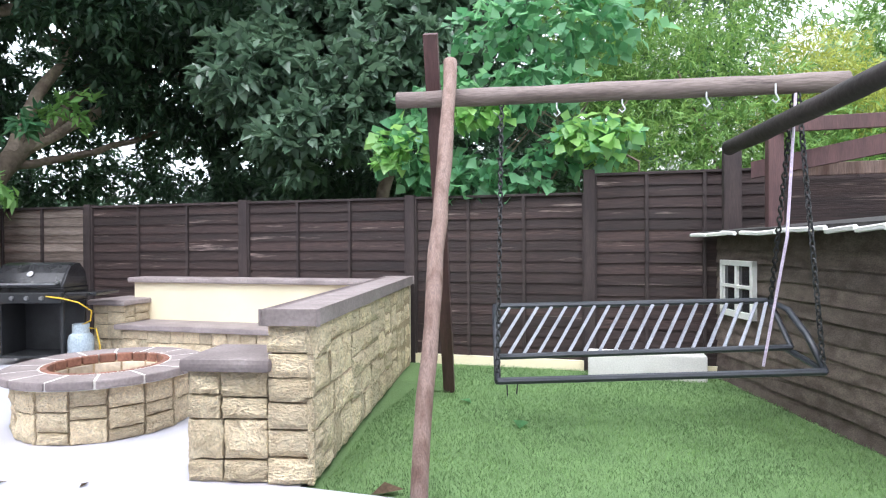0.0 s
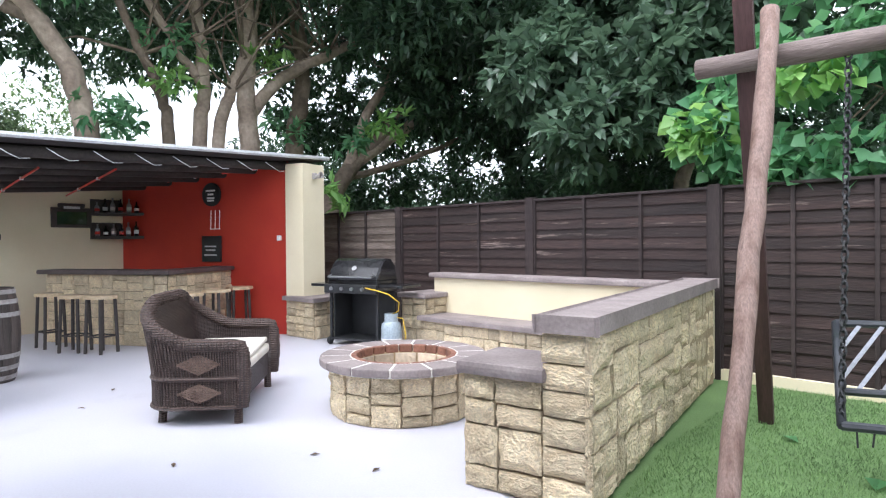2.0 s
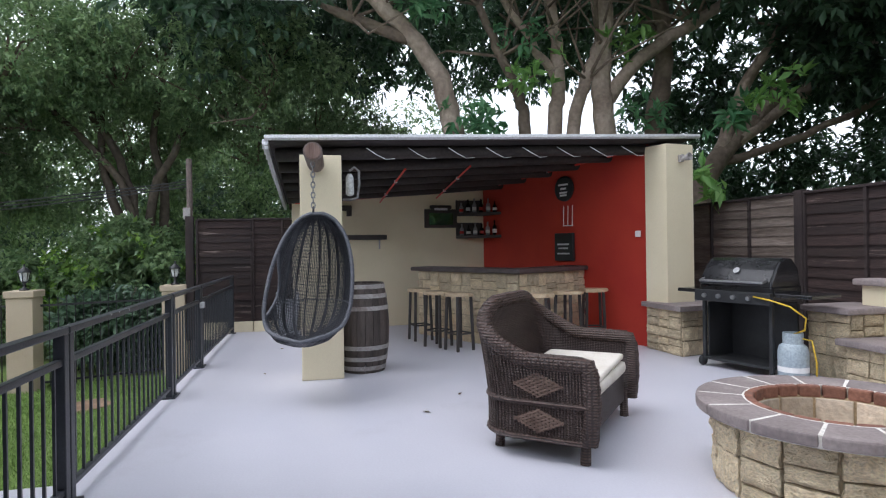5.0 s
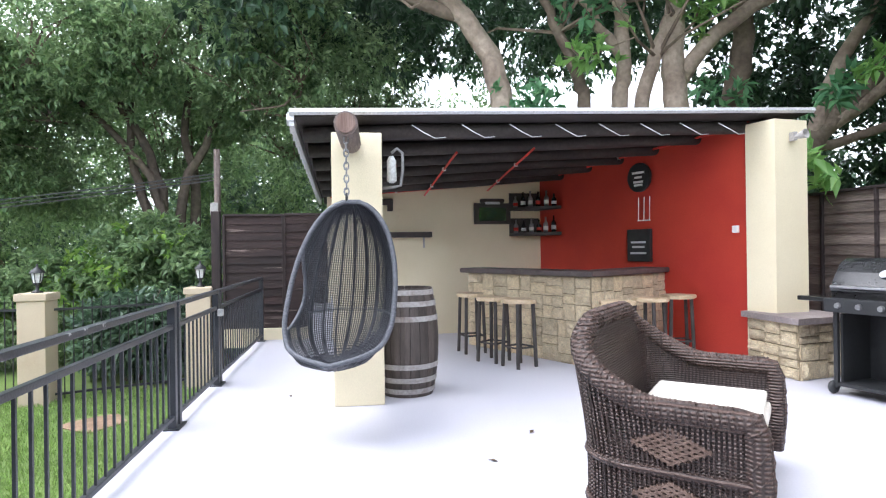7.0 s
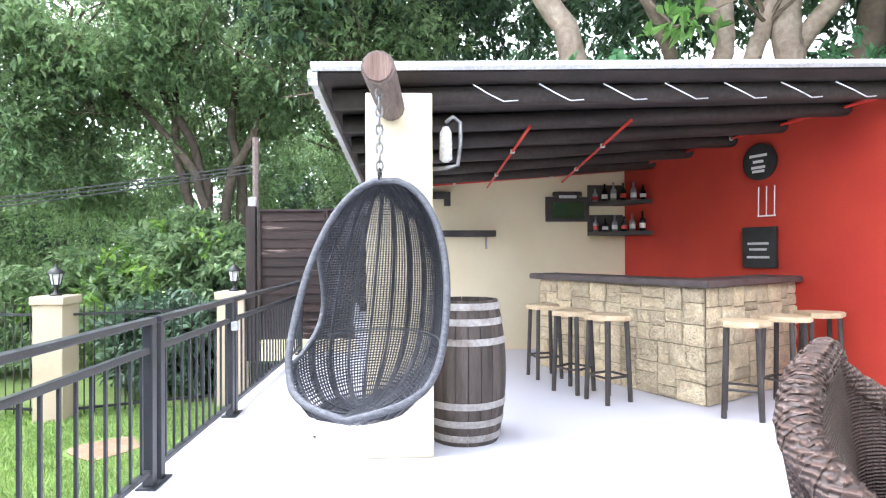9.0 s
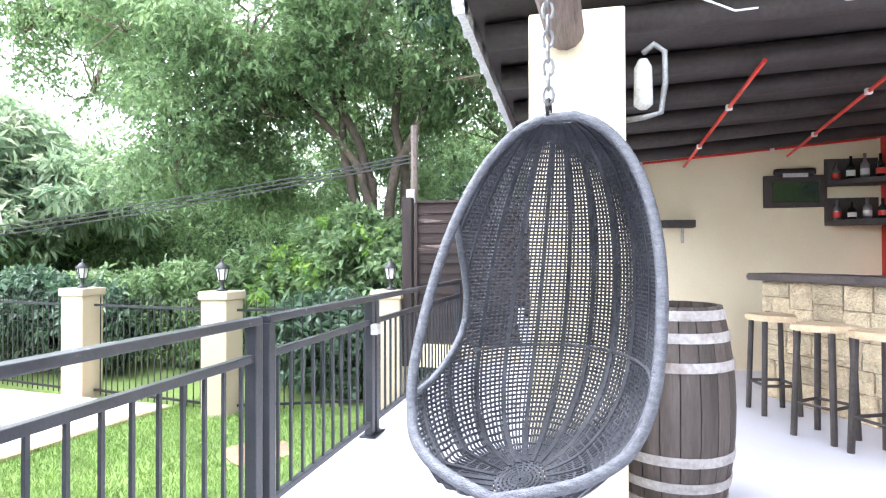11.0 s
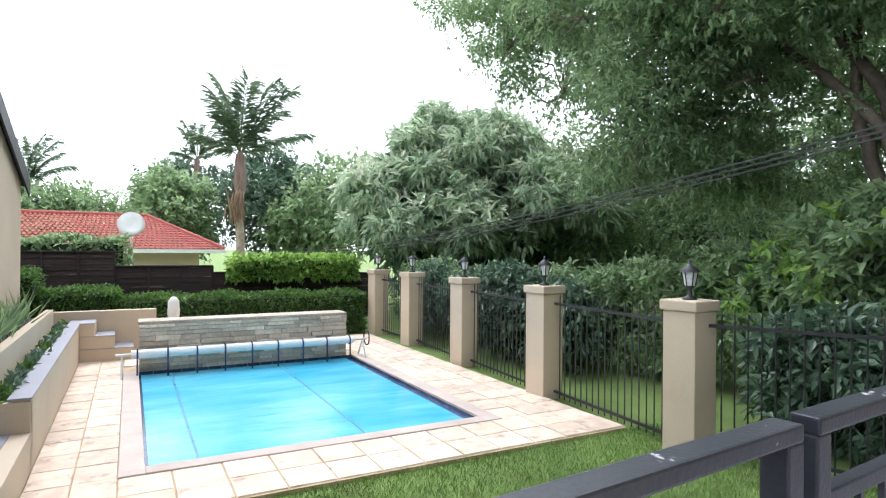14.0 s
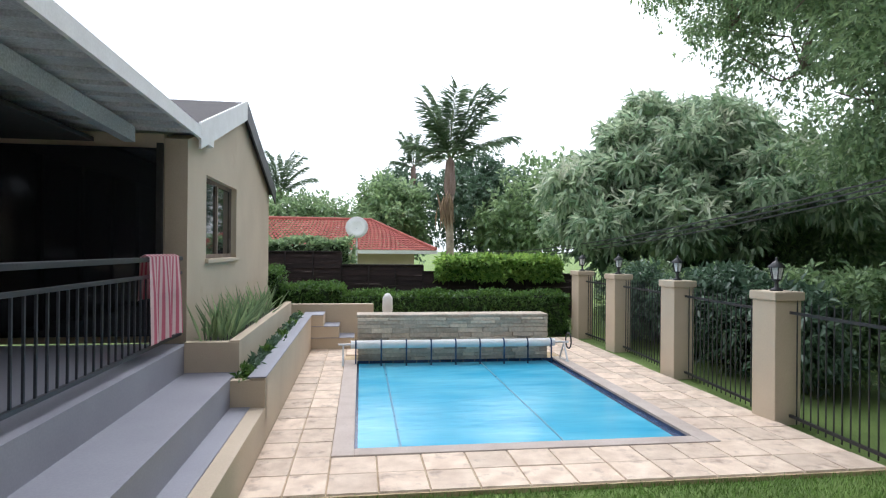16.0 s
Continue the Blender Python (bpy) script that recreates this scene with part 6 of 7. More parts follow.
# twisted strands round the rolled edge
tw = bmesh.new()
for ph in range(4):
    pts = []
    for k in range(len(edge) * 5 - 5):
        i0, f = k // 5, (k % 5) / 5
        q = Vector(edge[i0]).lerp(Vector(edge[i0 + 1]), f)
        t_ = (Vector(edge[min(i0 + 1, len(edge) - 1)]) - Vector(edge[max(i0 - 1, 0)])).normalized()
        s_ = t_.orthogonal().normalized()
        a = k * 0.7 + ph * 1.571
        pts.append(q + 0.0505 * (s_ * math.cos(a) + t_.cross(s_) * math.sin(a)))
    tube(tw, pts, 0.0065, 4)
part("braid", tw, M_braid, sofa)["kind"] = "stuff"
ribs = bmesh.new()
for k in range(0, 2 * NS + 1):
    f = k / 2
    i0, w = min(int(f), NS - 1), f - min(int(f), NS - 1)
    (xa, ya), (xb, yb) = offset_ring(i0, 0.064), offset_ring(i0 + 1, 0.064)
    x, y, h = xa + (xb - xa) * w, ya + (yb - ya) * w, ring[i0][1]
    pts = []
    for j in range(6):
        z = 0.14 + (h - 0.16) * j / 5
        fl = max(0, j / 5 - 0.3) ** 1.3
        pts.append((x * (1 + 0.05 * fl), y - 0.1 * fl * min(1.0, max(0.0, (D2 - 0.2 - y) / 0.5)), z))
    tube(ribs, pts, 0.0055, 4)
part("cane_rib", ribs, M_braid, sofa)["kind"] = "stuff"
for sx in (-1, 1):
    for zc, rz in ((0.25, 0.075), (0.47, 0.08)):
        lat = bmesh.new()
        for k in range(-3, 4):
            c = k / 3.5
            for sg in (-1, 1):
                y0, z0, y1, z1 = (c - 1) / 2, (c + 1) / 2 * sg, (c + 1) / 2, (c - 1) / 2 * sg
                xo = sx * (W2 + (0.07 if zc < 0.3 else 0.075))
                tube(lat, [(xo, 0.03 + y0 * 0.17, zc + z0 * rz), (xo, 0.03 + y1 * 0.17, zc + z1 * rz)], 0.009, 5)
        part("diamond_lattice", lat, M_cane, sofa, "paler diamond of crossed cane")
for z in (0.36, 0.14):
    part("band", tube(bmesh.new(), [(*offset_ring(k, 0.066), z) for k in range(NS + 1)], 0.018, 6), M_braid, sofa)
part("front_panel", boxm(-W2 + 0.04, W2 - 0.04, D2 - 0.06, D2 - 0.02, 0.13, 0.36, 0.01), M_wicker, sofa)
part("seat_base", boxm(-W2 + 0.05, W2 - 0.05, -0.3, D2 - 0.06, 0.3, 0.36), M_wicker, sofa)
for sx in (-1, 1):
    for y in (D2 - 0.03, -0.3):
        part("leg", tube(bmesh.new(), [(sx * (W2 - 0.02 - (0.12 if y < 0 else 0)), y, 0.2), (sx * (W2 - (0.1 if y < 0 else 0)), y, 0.0)], [0.03, 0.034], 8), M_braid, sofa)
cush = thing("seat_cushion", pose(-5.77, 3.06, 0.36, 0, 0, 139.2 - 180), "worn cream seat cushion on the wicker armchair", "cushion")
part("pad", boxm(-W2 + 0.09, W2 - 0.09, -0.25, D2 + 0.01, 0.0, 0.085, 0.03), M_cushion, cush, smooth=True)
part("thin_pad", boxm(-W2 + 0.1, W2 - 0.12, -0.24, D2 - 0.0, 0.087, 0.13, 0.02, pose(0, 0, 0, 0, 1.5, 1)), M_cushion, cush, smooth=True)

# barbecue
M_hood = mat("black_enamel", (0.012, 0.012, 0.013), (0.025, 0.025, 0.027), 6, 0.16, 0.03, 60, stain=(0.22, 0.22, 0.21), stain_at=(0.64, 0.7), stain_scale=5)
M_steel = mat("dull_steel", (0.3, 0.3, 0.31), (0.42, 0.42, 0.43), 5, 0.35, 0.1, 60, metal=0.9)
bbq = thing("gas_barbecue", pose(-7.13, 5.58, 0, 0, 0, 15), "black gas barbecue on wheels with closed hood and side shelves", "barbecue")
# front looks along -y after the turn to +x
part("cabinet_back", boxm(-0.37, 0.37, 0.42, 0.45, 0.08, 0.72, 0.004), M_iron, bbq)
part("floor_shelf", boxm(-0.38, 0.38, 0.0, 0.45, 0.08, 0.11, 0.005), M_iron, bbq)
for x in (-0.38, 0.38):
    for y in (0.02, 0.42):
        part("leg", boxm(x - 0.018, x + 0.018, y - 0.018, y + 0.018, 0.06 if x < 0 else 0, 0.72, 0.004), M_iron, bbq)
for y in (0.02, 0.42):
    wheel = part("wheel", lathe(bmesh.new(), [(0, -0.02), (0.05, -0.02), (0.06, 0), (0.05, 0.02), (0, 0.02)], 16, pose(-0.41, y, 0.06, 0, 90, 0)), M_iron, bbq, smooth=True)
part("side_panel", boxm(-0.36, -0.34, 0.04, 0.42, 0.11, 0.7), M_iron, bbq)
part("fire_box", boxm(-0.41, 0.41, -0.02, 0.47, 0.72, 0.9, 0.02), M_hood, bbq)
cp = part("control_panel", boxm(-0.43, 0.43, -0.08, -0.02, 0.72, 0.84, 0.012), M_iron, bbq)
for i in range(4):
    part("knob", lathe(bmesh.new(), [(0, 0), (0.026, 0), (0.022, 0.025), (0, 0.027)], 14, pose(-0.3 + i * 0.17, -0.081, 0.78, 90, 0, 0)), M_steel, cp)
part("left_shelf", boxm(-0.7, -0.44, -0.03, 0.44, 0.8, 0.84, 0.01), M_hood, bbq)
part("right_shelf", boxm(0.44, 0.8, -0.03, 0.44, 0.8, 0.84, 0.01), M_hood, bbq)
hood = bmesh.new()
prof = [(-0.03, 0.9), (-0.02, 0.95), (0.05, 1.06), (0.12, 1.15), (0.2, 1.18), (0.33, 1.17), (0.42, 1.08), (0.46, 0.9)]
va = [hood.verts.new((-0.41, y, z)) for y, z in prof]
vb_ = [hood.verts.new((0.41, y, z)) for y, z in prof]
for i in range(len(prof) - 1):
    hood.faces.new((va[i], va[i + 1], vb_[i + 1], vb_[i]))
hood.faces.new(va[::-1])
hood.faces.new(vb_)
bmesh.ops.recalc_face_normals(hood, faces=hood.faces)
bmesh.ops.bevel(hood, geom=[e for e in hood.edges if len(e.link_faces) == 2 and e.calc_face_angle() > 1.2], offset=0.02, segments=3, affect="EDGES")
hd_ = part("hood", hood, M_hood, bbq, "glossy black hood with white bird stains")
part("handle", tube(bmesh.new(), [(-0.36, -0.01, 0.96), (-0.36, -0.08, 0.94), (0.36, -0.08, 0.94), (0.36, -0.01, 0.96)], 0.013, 8), M_steel, hd_)
part("thermometer", lathe(bmesh.new(), [(0, 0), (0.035, 0), (0.035, 0.01), (0, 0.012)], 18, pose(0, 0.035, 1.05, 55, 0, 0)), M_steel, hd_)

M_gas = mat("grey_blue_gas_paint", (0.3, 0.36, 0.4), (0.38, 0.44, 0.47), 5, 0.5, 0.1, 50, stain=(0.25, 0.22, 0.2), stain_at=(0.63, 0.78), stain_scale=5)
gas = thing("gas_cylinder", pose(-6.66, 5.84, 0) @ Matrix.Diagonal((0.9, 0.9, 1.0, 1)), "grey-blue gas cylinder with white label and yellow hose", "gas cylinder")
part("body", lathe(bmesh.new(), [(0, 0), (0.13, 0), (0.15, 0.03), (0.15, 0.27), (0.135, 0.33), (0.08, 0.37), (0, 0.375)], 24), M_gas, gas, smooth=True)
part("collar", lathe(bmesh.new(), [(0.1, 0.345), (0.1, 0.46), (0.088, 0.46), (0.088, 0.35)], 20), M_gas, gas)
part("valve", tube(bmesh.new(), [(0, 0, 0.36), (0, 0, 0.44)], 0.022, 8), M_steel, gas)
part("label_band", lathe(bmesh.new(), [(0.1515, 0.09), (0.1525, 0.09), (0.1525, 0.14), (0.1515, 0.14)], 24), M_white, gas, "white printed label")
M_hose = mat("yellow_hose", (0.65, 0.42, 0.02), (0.75, 0.5, 0.04), 8, 0.5, 0.1, 60)
hose = thing("gas_hose", Matrix(), "thin yellow gas hose from the cylinder to the barbecue", "hose")
part("pipe", tube(bmesh.new(), [(-6.66, 5.84, 0.44), (-6.52, 5.84, 0.5), (-6.46, 5.8, 0.62), (-6.5, 5.66, 0.73), (-6.66, 5.58, 0.78), (-6.86, 5.57, 0.8)], 0.008, 6), M_hose, hose, smooth=True)
hose2 = thing("gas_hose", Matrix(), "yellow gas hose trailing to the ground", "hose")
part("pipe", tube(bmesh.new(), [(-6.66, 5.84, 0.42), (-6.5, 5.9, 0.4), (-6.47, 5.92, 0.2), (-6.49, 5.94, 0.012)], 0.008, 6), M_hose, hose2, smooth=True)

# ---- swing ----
ls = thing("rustic_swing", Matrix(), "rustic A-frame swing of weathered poles", "swing frame")


def rough_pole(bm, a, b, r, seed, n=14, bend=0.02):
    rng_ = random.Random(seed)
    a, b = Vector(a), Vector(b)
    pts = [a.lerp(b, k / n) + Vector((rng_.gauss(0, bend * 0.3), rng_.gauss(0, bend * 0.3), 0)) for k in range(n + 1)]
    return tube(bm, pts, [r * (1 + rng_.uniform(-0.06, 0.08)) for _ in pts], 12)


part("front_leg", rough_pole(bmesh.new(), (-1.64, 3.08, -0.03), (-1.78, 4.36, 2.66), 0.047, 1), M_log, ls, "peeled weathered pole", True)
part("beam", rough_pole(bmesh.new(), (-2.21, 4.4, 2.42), (0.72, 4.5, 2.36), 0.06, 2), M_beam, ls, "weathered cross pole", True)
bm = bmesh.new()
prism(bm, [(-0.05, -0.05), (0.05, -0.05), (0.05, 0.05), (-0.05, 0.05)], 0, 3.2)
rp_ = part("rear_leg", bm, M_redwood, ls, "dark red-brown square post")
rp_.matrix_basis = Matrix.Translation((-2.15, 5.68, -0.03)) @ Vector((0.24, -1.4, 2.92)).to_track_quat("Z", "Y").to_matrix().to_4x4()
part("side_pole", rough_pole(bmesh.new(), (0.17, 5.15, 2.08), (0.75, 3.0, 2.22), 0.058, 4), M_darkpole, ls, "dark side pole", True)
for x in (-1.05, -0.62, -0.1, 0.3):
    part("hook", tube(bmesh.new(), [(x, 4.43, 2.36), (x, 4.43, 2.3), (x + 0.02, 4.43, 2.26), (x + 0.0, 4.43, 2.24), (x - 0.02, 4.43, 2.26)], 0.006, 5), M_metalroof, ls)
sw = thing("hanging_bench", pose(-1.42, 4.15, 0.46, 0, -2.6, 10), "charcoal steel swing bench with slanted back slats", "swing seat")
SW = 2.05
part("front_bar", tube(bmesh.new(), [(0, 0, 0), (SW, 0, 0)], 0.024, 8), M_black, sw)
part("rear_bar", tube(bmesh.new(), [(0, 0.52, 0.06), (SW, 0.52, 0.06)], 0.02, 8), M_black, sw)
part("back_bottom_bar", tube(bmesh.new(), [(0, 0.42, 0.08), (SW, 0.42, 0.08)], 0.022, 8), M_black, sw)
part("back_top_bar", tube(bmesh.new(), [(0, 0.72, 0.42), (SW - 0.02, 0.72, 0.38)], 0.022, 8), M_black, sw)
for x in (0.0, SW):
    part("side_bar", tube(bmesh.new(), [(x, 0, 0), (x, 0.52, 0.06)], 0.022, 8), M_black, sw)
    part("arm", tube(bmesh.new(), [(x, 0.0, 0.0), (x, 0.2, 0.2), (x, 0.44, 0.34), (x, 0.72, 0.42 if x == 0 else 0.38)], 0.022, 8), M_black, sw, smooth=True)
    part("back_side_bar", tube(bmesh.new(), [(x, 0.42, 0.08), (x, 0.72, 0.42 if x == 0 else 0.38)], 0.02, 8), M_black, sw)
# the slats' lighter grey is painted sky reflection, unlike the charcoal bars
for k in range(19):
    x1 = 0.12 + k * (SW - 0.1) / 18
    x0 = x1 - 0.26
    f0 = 0.0
    if x0 < 0:
        f0 = -x0 / 0.26
        x0 = 0
    part("back_slat", tube(bmesh.new(), [(x0, 0.42 + 0.3 * f0, 0.08 + 0.33 * f0), (min(x1, SW - 0.02), 0.72, 0.415 - 0.04 * x1 / SW)], 0.015, 4), M_slat, sw, "charcoal slat with grey sky sheen in its colour")
part("strap_end", tube(bmesh.new(), [(0.06, 0, -0.02), (0.06, 0.0, -0.1)], 0.006, 4), M_iron, sw)
part("strap_end", tube(bmesh.new(), [(0.13, 0, -0.02), (0.12, 0.0, -0.09)], 0.006, 4), M_iron, sw)
inv = sw.matrix_world.inverted()
chain(sw, (0, 0.02, 0.02), inv @ Vector((-1.43, 4.42, 2.36)), 0.0065, 0.055)
chain(sw, (SW, 0.02, 0.02), inv @ Vector((0.44, 4.48, 2.3)), 0.0065, 0.055)
chain(sw, (SW, 0.7, 0.38), inv @ Vector((0.42, 4.5, 2.3)), 0.0065, 0.055)
M_rope = mat("lilac_rope", (0.55, 0.46, 0.6), (0.65, 0.56, 0.68), 9, 0.8, 0.3, 80)
rope = part("rope", tube(bmesh.new(), [inv @ Vector((0.42, 4.46, 2.3)), inv @ Vector((0.36, 4.42, 1.4)), (SW - 0.32, 0.12, 0.02)], 0.009, 6), M_rope, sw, "lilac rope")

# ---- timber hut ----
HA, HB = (0.4, 6.88), (1.35, 3.6)
hut = thing("timber_hut", Matrix(), "small dark timber hut clad in waney weatherboard, white eaves", "hut")
part("wall_core", slab(HA, HB, 0.1, -0.02, 1.42), M_dark, hut)
hd2 = (Vector(HB) - Vector(HA))
ha = math.degrees(math.atan2(hd2.y, hd2.x))
for i in range(11):
    bm = bmesh.new()
    n = 26
    rows = []
    for k in range(n + 1):
        x = hd2.length * k / n
        dz = 0.018 * noise.noise(Vector((x * 1.6, i * 3.7, 0))) + 0.01 * noise.noise(Vector((x * 5, i * 2.1, 4)))
        rows.append([bm.verts.new((x, y, z)) for y, z in ((0.0, dz), (-0.03, dz), (-0.008, 0.16), (0, 0.16))])
    for a, b in zip(rows, rows[1:]):
        for j in range(4):
            bm.faces.new((a[j], a[(j + 1) % 4], b[(j + 1) % 4], b[j]))
    bmesh.ops.recalc_face_normals(bm, faces=bm.faces)
    wb = part("weatherboard", bm, M_hut, hut)
    wb.matrix_basis = pose(HA[0], HA[1], -0.02 + i * 0.132, 0, 0, ha)
hm = pose(HA[0], HA[1], 0, 0, 0, ha)
fr = bmesh.new()
wx0, wx1, wz0, wz1 = 0.16, 0.76, 0.66, 1.2
for x0, x1, z0, z1 in ((wx0, wx1, wz0, wz0 + 0.06), (wx0, wx1, wz1 - 0.05, wz1), (wx0, wx0 + 0.05, wz0, wz1), (wx1 - 0.05, wx1, wz0, wz1), ((wx0 + wx1) / 2 - 0.015, (wx0 + wx1) / 2 + 0.015, wz0, wz1), (wx0, wx1, 0.94, 0.97)):
    box(fr, x0, x1, -0.07, -0.025, z0, z1, 0.004, hm)
wfr = part("window_frame", fr, M_white, hut, "white-painted cottage window frame")
part("pane", boxm(wx0 + 0.03, wx1 - 0.03, -0.04, -0.036, wz0 + 0.04, wz1 - 0.03, 0, hm), M_glass, wfr)
part("roof", prism(bmesh.new(), [(0.2, 6.9), (1.15, 3.5), (4, 3.5), (4, 6.9)], [1.45, 1.47, 1.75, 1.75], [1.48, 1.5, 1.78, 1.78]), M_dark, hut)
for k in range(12):
    q = lerp2((0.16, 6.85), (1.12, 3.5), k / 12)
    q2 = lerp2((0.16, 6.85), (1.12, 3.5), (k + 1.05) / 12)
    part("eave_batten", tube(bmesh.new(), [(q[0] + trng.uniform(-0.03, 0.03), q[1], 1.45 + trng.uniform(-0.015, 0.015)), (q2[0] + trng.uniform(-0.03, 0.03), q2[1], 1.455 + trng.uniform(-0.015, 0.015))], 0.02, 5), M_white, hut, "flaking white batten")
frame_ = thing("pergola", Matrix(), "open dark red-brown timber frame above the hut", "pergola")
part("post", boxm(0.62, 0.74, 5.9, 6.02, 1.48, 2.42, 0.006), M_redwood, frame_)
part("corner_post", boxm(0.4, 0.56, 6.6, 6.72, 1.46, 2.3, 0.006), M_post, frame_)
part("plank", boxm(0.7, 3.5, 5.86, 5.9, 2.3, 2.42, 0.006), M_redwood, frame_, "weathered red plank")
part("plank", boxm(0.8, 3.5, 6.1, 6.14, 1.95, 2.06, 0.006), M_log, frame_, "pale weathered plank")
part("brace", slab((0.55, 6.2), (2.6, 5.2), 0.05, [1.95, 2.25, 2.25, 1.95], [2.1, 2.42, 2.42, 2.1]), M_redwood, frame_)
part("panel", boxm(0.75, 3.4, 6.4, 6.44, 1.5, 1.95), M_fence, frame_)
slabb = thing("garden_slab", pose(-0.35, 6.72, -0.02), "pale concrete slab leaning at the fence foot", "slab")
part("block", boxm(-0.55, 0.6, -0.12, 0.12, 0.0, 0.26, 0.015), M_kerb, slabb)

# ---- pillars, lanterns and iron fence ----
PIL = [(-12.05, -0.85), (-11.45, -2.75), (-11.76, -5.07), (-12.08, -7.33), (-12.4, -9.6), (-12.5, -11.3)]
pil = thing("gate_pillar", pose(PIL[0][0], PIL[0][1], -0.66), "beige plastered square pillar with moulded cap", "pillar", "pillars")
part("shaft", boxm(-0.17, 0.17, -0.17, 0.17, -0.1, 1.36, 0.012), M_house, pil)
part("cap", boxm(-0.195, 0.195, -0.195, 0.195, 1.36, 1.46, 0.015), M_house, pil)
for x, y in PIL[1:]:
    copy_thing(pil, pose(x, y, -0.66))
M_lglass = mat("frosted_lantern_glass", (0.6, 0.62, 0.62), (0.7, 0.72, 0.72), 8, 0.3, 0.05, 60)
lan = thing("lantern", pose(PIL[0][0], PIL[0][1], 0.8), "small black garden lantern on a pillar", "lantern", "pillar lanterns")
part("base", lathe(bmesh.new(), [(0, 0), (0.07, 0), (0.06, 0.02), (0.022, 0.04), (0.02, 0.1), (0.05, 0.13), (0, 0.13)], 12), M_iron, lan, smooth=True)
part("glass", lathe(bmesh.new(), [(0.045, 0.132), (0.07, 0.26), (0, 0.26)], 6), M_lglass, lan)
for k in range(6):
    a = 1.0472 * k
    part("bar", tube(bmesh.new(), [(0.048 * math.cos(a), 0.048 * math.sin(a), 0.13), (0.073 * math.cos(a), 0.073 * math.sin(a), 0.26)], 0.006, 4), M_iron, lan)
part("roof", lathe(bmesh.new(), [(0.09, 0.26), (0.085, 0.28), (0.03, 0.33), (0.012, 0.345), (0.015, 0.37), (0, 0.385)], 12), M_iron, lan, smooth=True)
for x, y in PIL[1:]:
    copy_thing(lan, pose(x, y, 0.8))
for (xa, ya), (xb, yb) in zip(PIL, PIL[1:]):
    a, b = Vector((xa, ya - 0.2, 0)), Vector((xb, yb + 0.2, 0))
    d_ = b - a
    ln = d_.length
    f = thing("iron_fence", pose(a.x, a.y, -0.66, 0, 0, math.degrees(math.atan2(d_.y, d_.x))), "black iron bar fence between pillars", "iron fence", "iron fences")
    part("top_rail", boxm(0, ln, -0.015, 0.015, 1.22, 1.25), M_iron, f)
    part("bottom_rail", boxm(0, ln, -0.015, 0.015, 0.1, 0.13), M_iron, f)
    n = int(ln / 0.105)
    me = None
    for k in range(1, n):
        if me is None:
            bb = tube(bmesh.new(), [(0, 0, 0.05), (0, 0, 1.33), (0, 0, 1.38)], [0.008, 0.008, 0.001], 5)
            o = part("bar", bb, M_iron, f)
            me = o.data
        else:
            o = new("bar", me)
            o.parent = f
        o.location = (ln * k / n, 0, 0)

# boundary fence, neighbour's house and dish beyond the hedge
for i, (x, z) in enumerate(((-4.2, 1.85), (-2.3, 1.8), (-0.4, 1.5), (1.5, 1.35), (3.4, 1.3))):
    fence_panel("fence_panel", PM @ pose(x, 8.35, 0), 1.9, 0.2, z, "dark brown lap fence panel beyond the hedge", (0.0, 0.33, 0.66, 1.0), M_fence, False, "boundary fence panels", 40 + i)
nh = thing("neighbour_house", pose(-10.2, -24.0, -0.66), "distant house with red tiled hip roof and pale walls", "house")
part("wall", boxm(-0.9, 9, -4.5, -0.1, 0, 1.9), M_house, nh)
rows, cols_ = 14, 60
bm = bmesh.new()
for r_ in range(rows):
    f0, f1 = r_ / rows, (r_ + 1.08) / rows
    va, vb2 = [], []
    x0a, x0b = -1.7 + 2.4 * f0, -1.7 + 2.4 * f1
    for c in range(cols_ * 4 + 1):
        u = c / (cols_ * 4)
        w = 0.03 * math.sin(u * cols_ * 6.28318)
        va.append(bm.verts.new((x0a + (9.5 - x0a) * u, 0.6 - 3.0 * f0, 1.85 + 1.35 * f0 + 0.05 + w)))
        vb2.append(bm.verts.new((x0b + (9.5 - x0b) * u, 0.6 - 3.0 * f1, 1.85 + 1.35 * f1 + w)))
    for c in range(cols_ * 4):
        bm.faces.new((va[c], va[c + 1], vb2[c + 1], vb2[c]))
part("roof_tiles", bm, M_rooftile, nh, "red clay roof tiles")
part("hip", prism(bmesh.new(), [(-1.7, 0.6), (0.7, -2.4), (-1.7, -4.9)], [1.85, 3.18, 1.85], [1.86, 3.2, 1.86]), M_rooftile, nh)
part("hip_ridge", tube(bmesh.new(), [(-1.7, 0.6, 1.92), (0.7, -2.4, 3.25), (9.4, -2.4, 3.25)], 0.07, 8), M_rooftile, nh)
part("fascia", boxm(-1.75, 9.4, 0.58, 0.64, 1.72, 1.86), M_white, nh)
dish = thing("satellite_dish", pose(-8.3, -19.7, 1.95, 75, 0, 172), "white satellite dish on a pole", "satellite dish")
part("bowl", lathe(bmesh.new(), [(0, 0.0), (0.2, 0.02), (0.38, 0.09), (0.385, 0.1), (0.2, 0.035), (0, 0.015)], 24), M_white, dish, smooth=True)
part("pole", tube(bmesh.new(), [(0, 0, 0), (0, -2.6, -0.7)], 0.03, 6), M_metalroof, dish)
hedge("creeper", 1.9, 4.8, 8.1, 8.6, 1.15, 1.62, 1100, L_light, "bright green creeper on top of the boundary fence", PM, 0.14)
hedge("creeper", -2.6, -0.2, 8.6, 9.2, 0.9, 2.0, 700, L_mid, "leafy bush behind the boundary fence", PM, 0.14)
wb = thing("white_building", pose(4.3, 22, -0.66), "pale distant house wall with windows", "building")
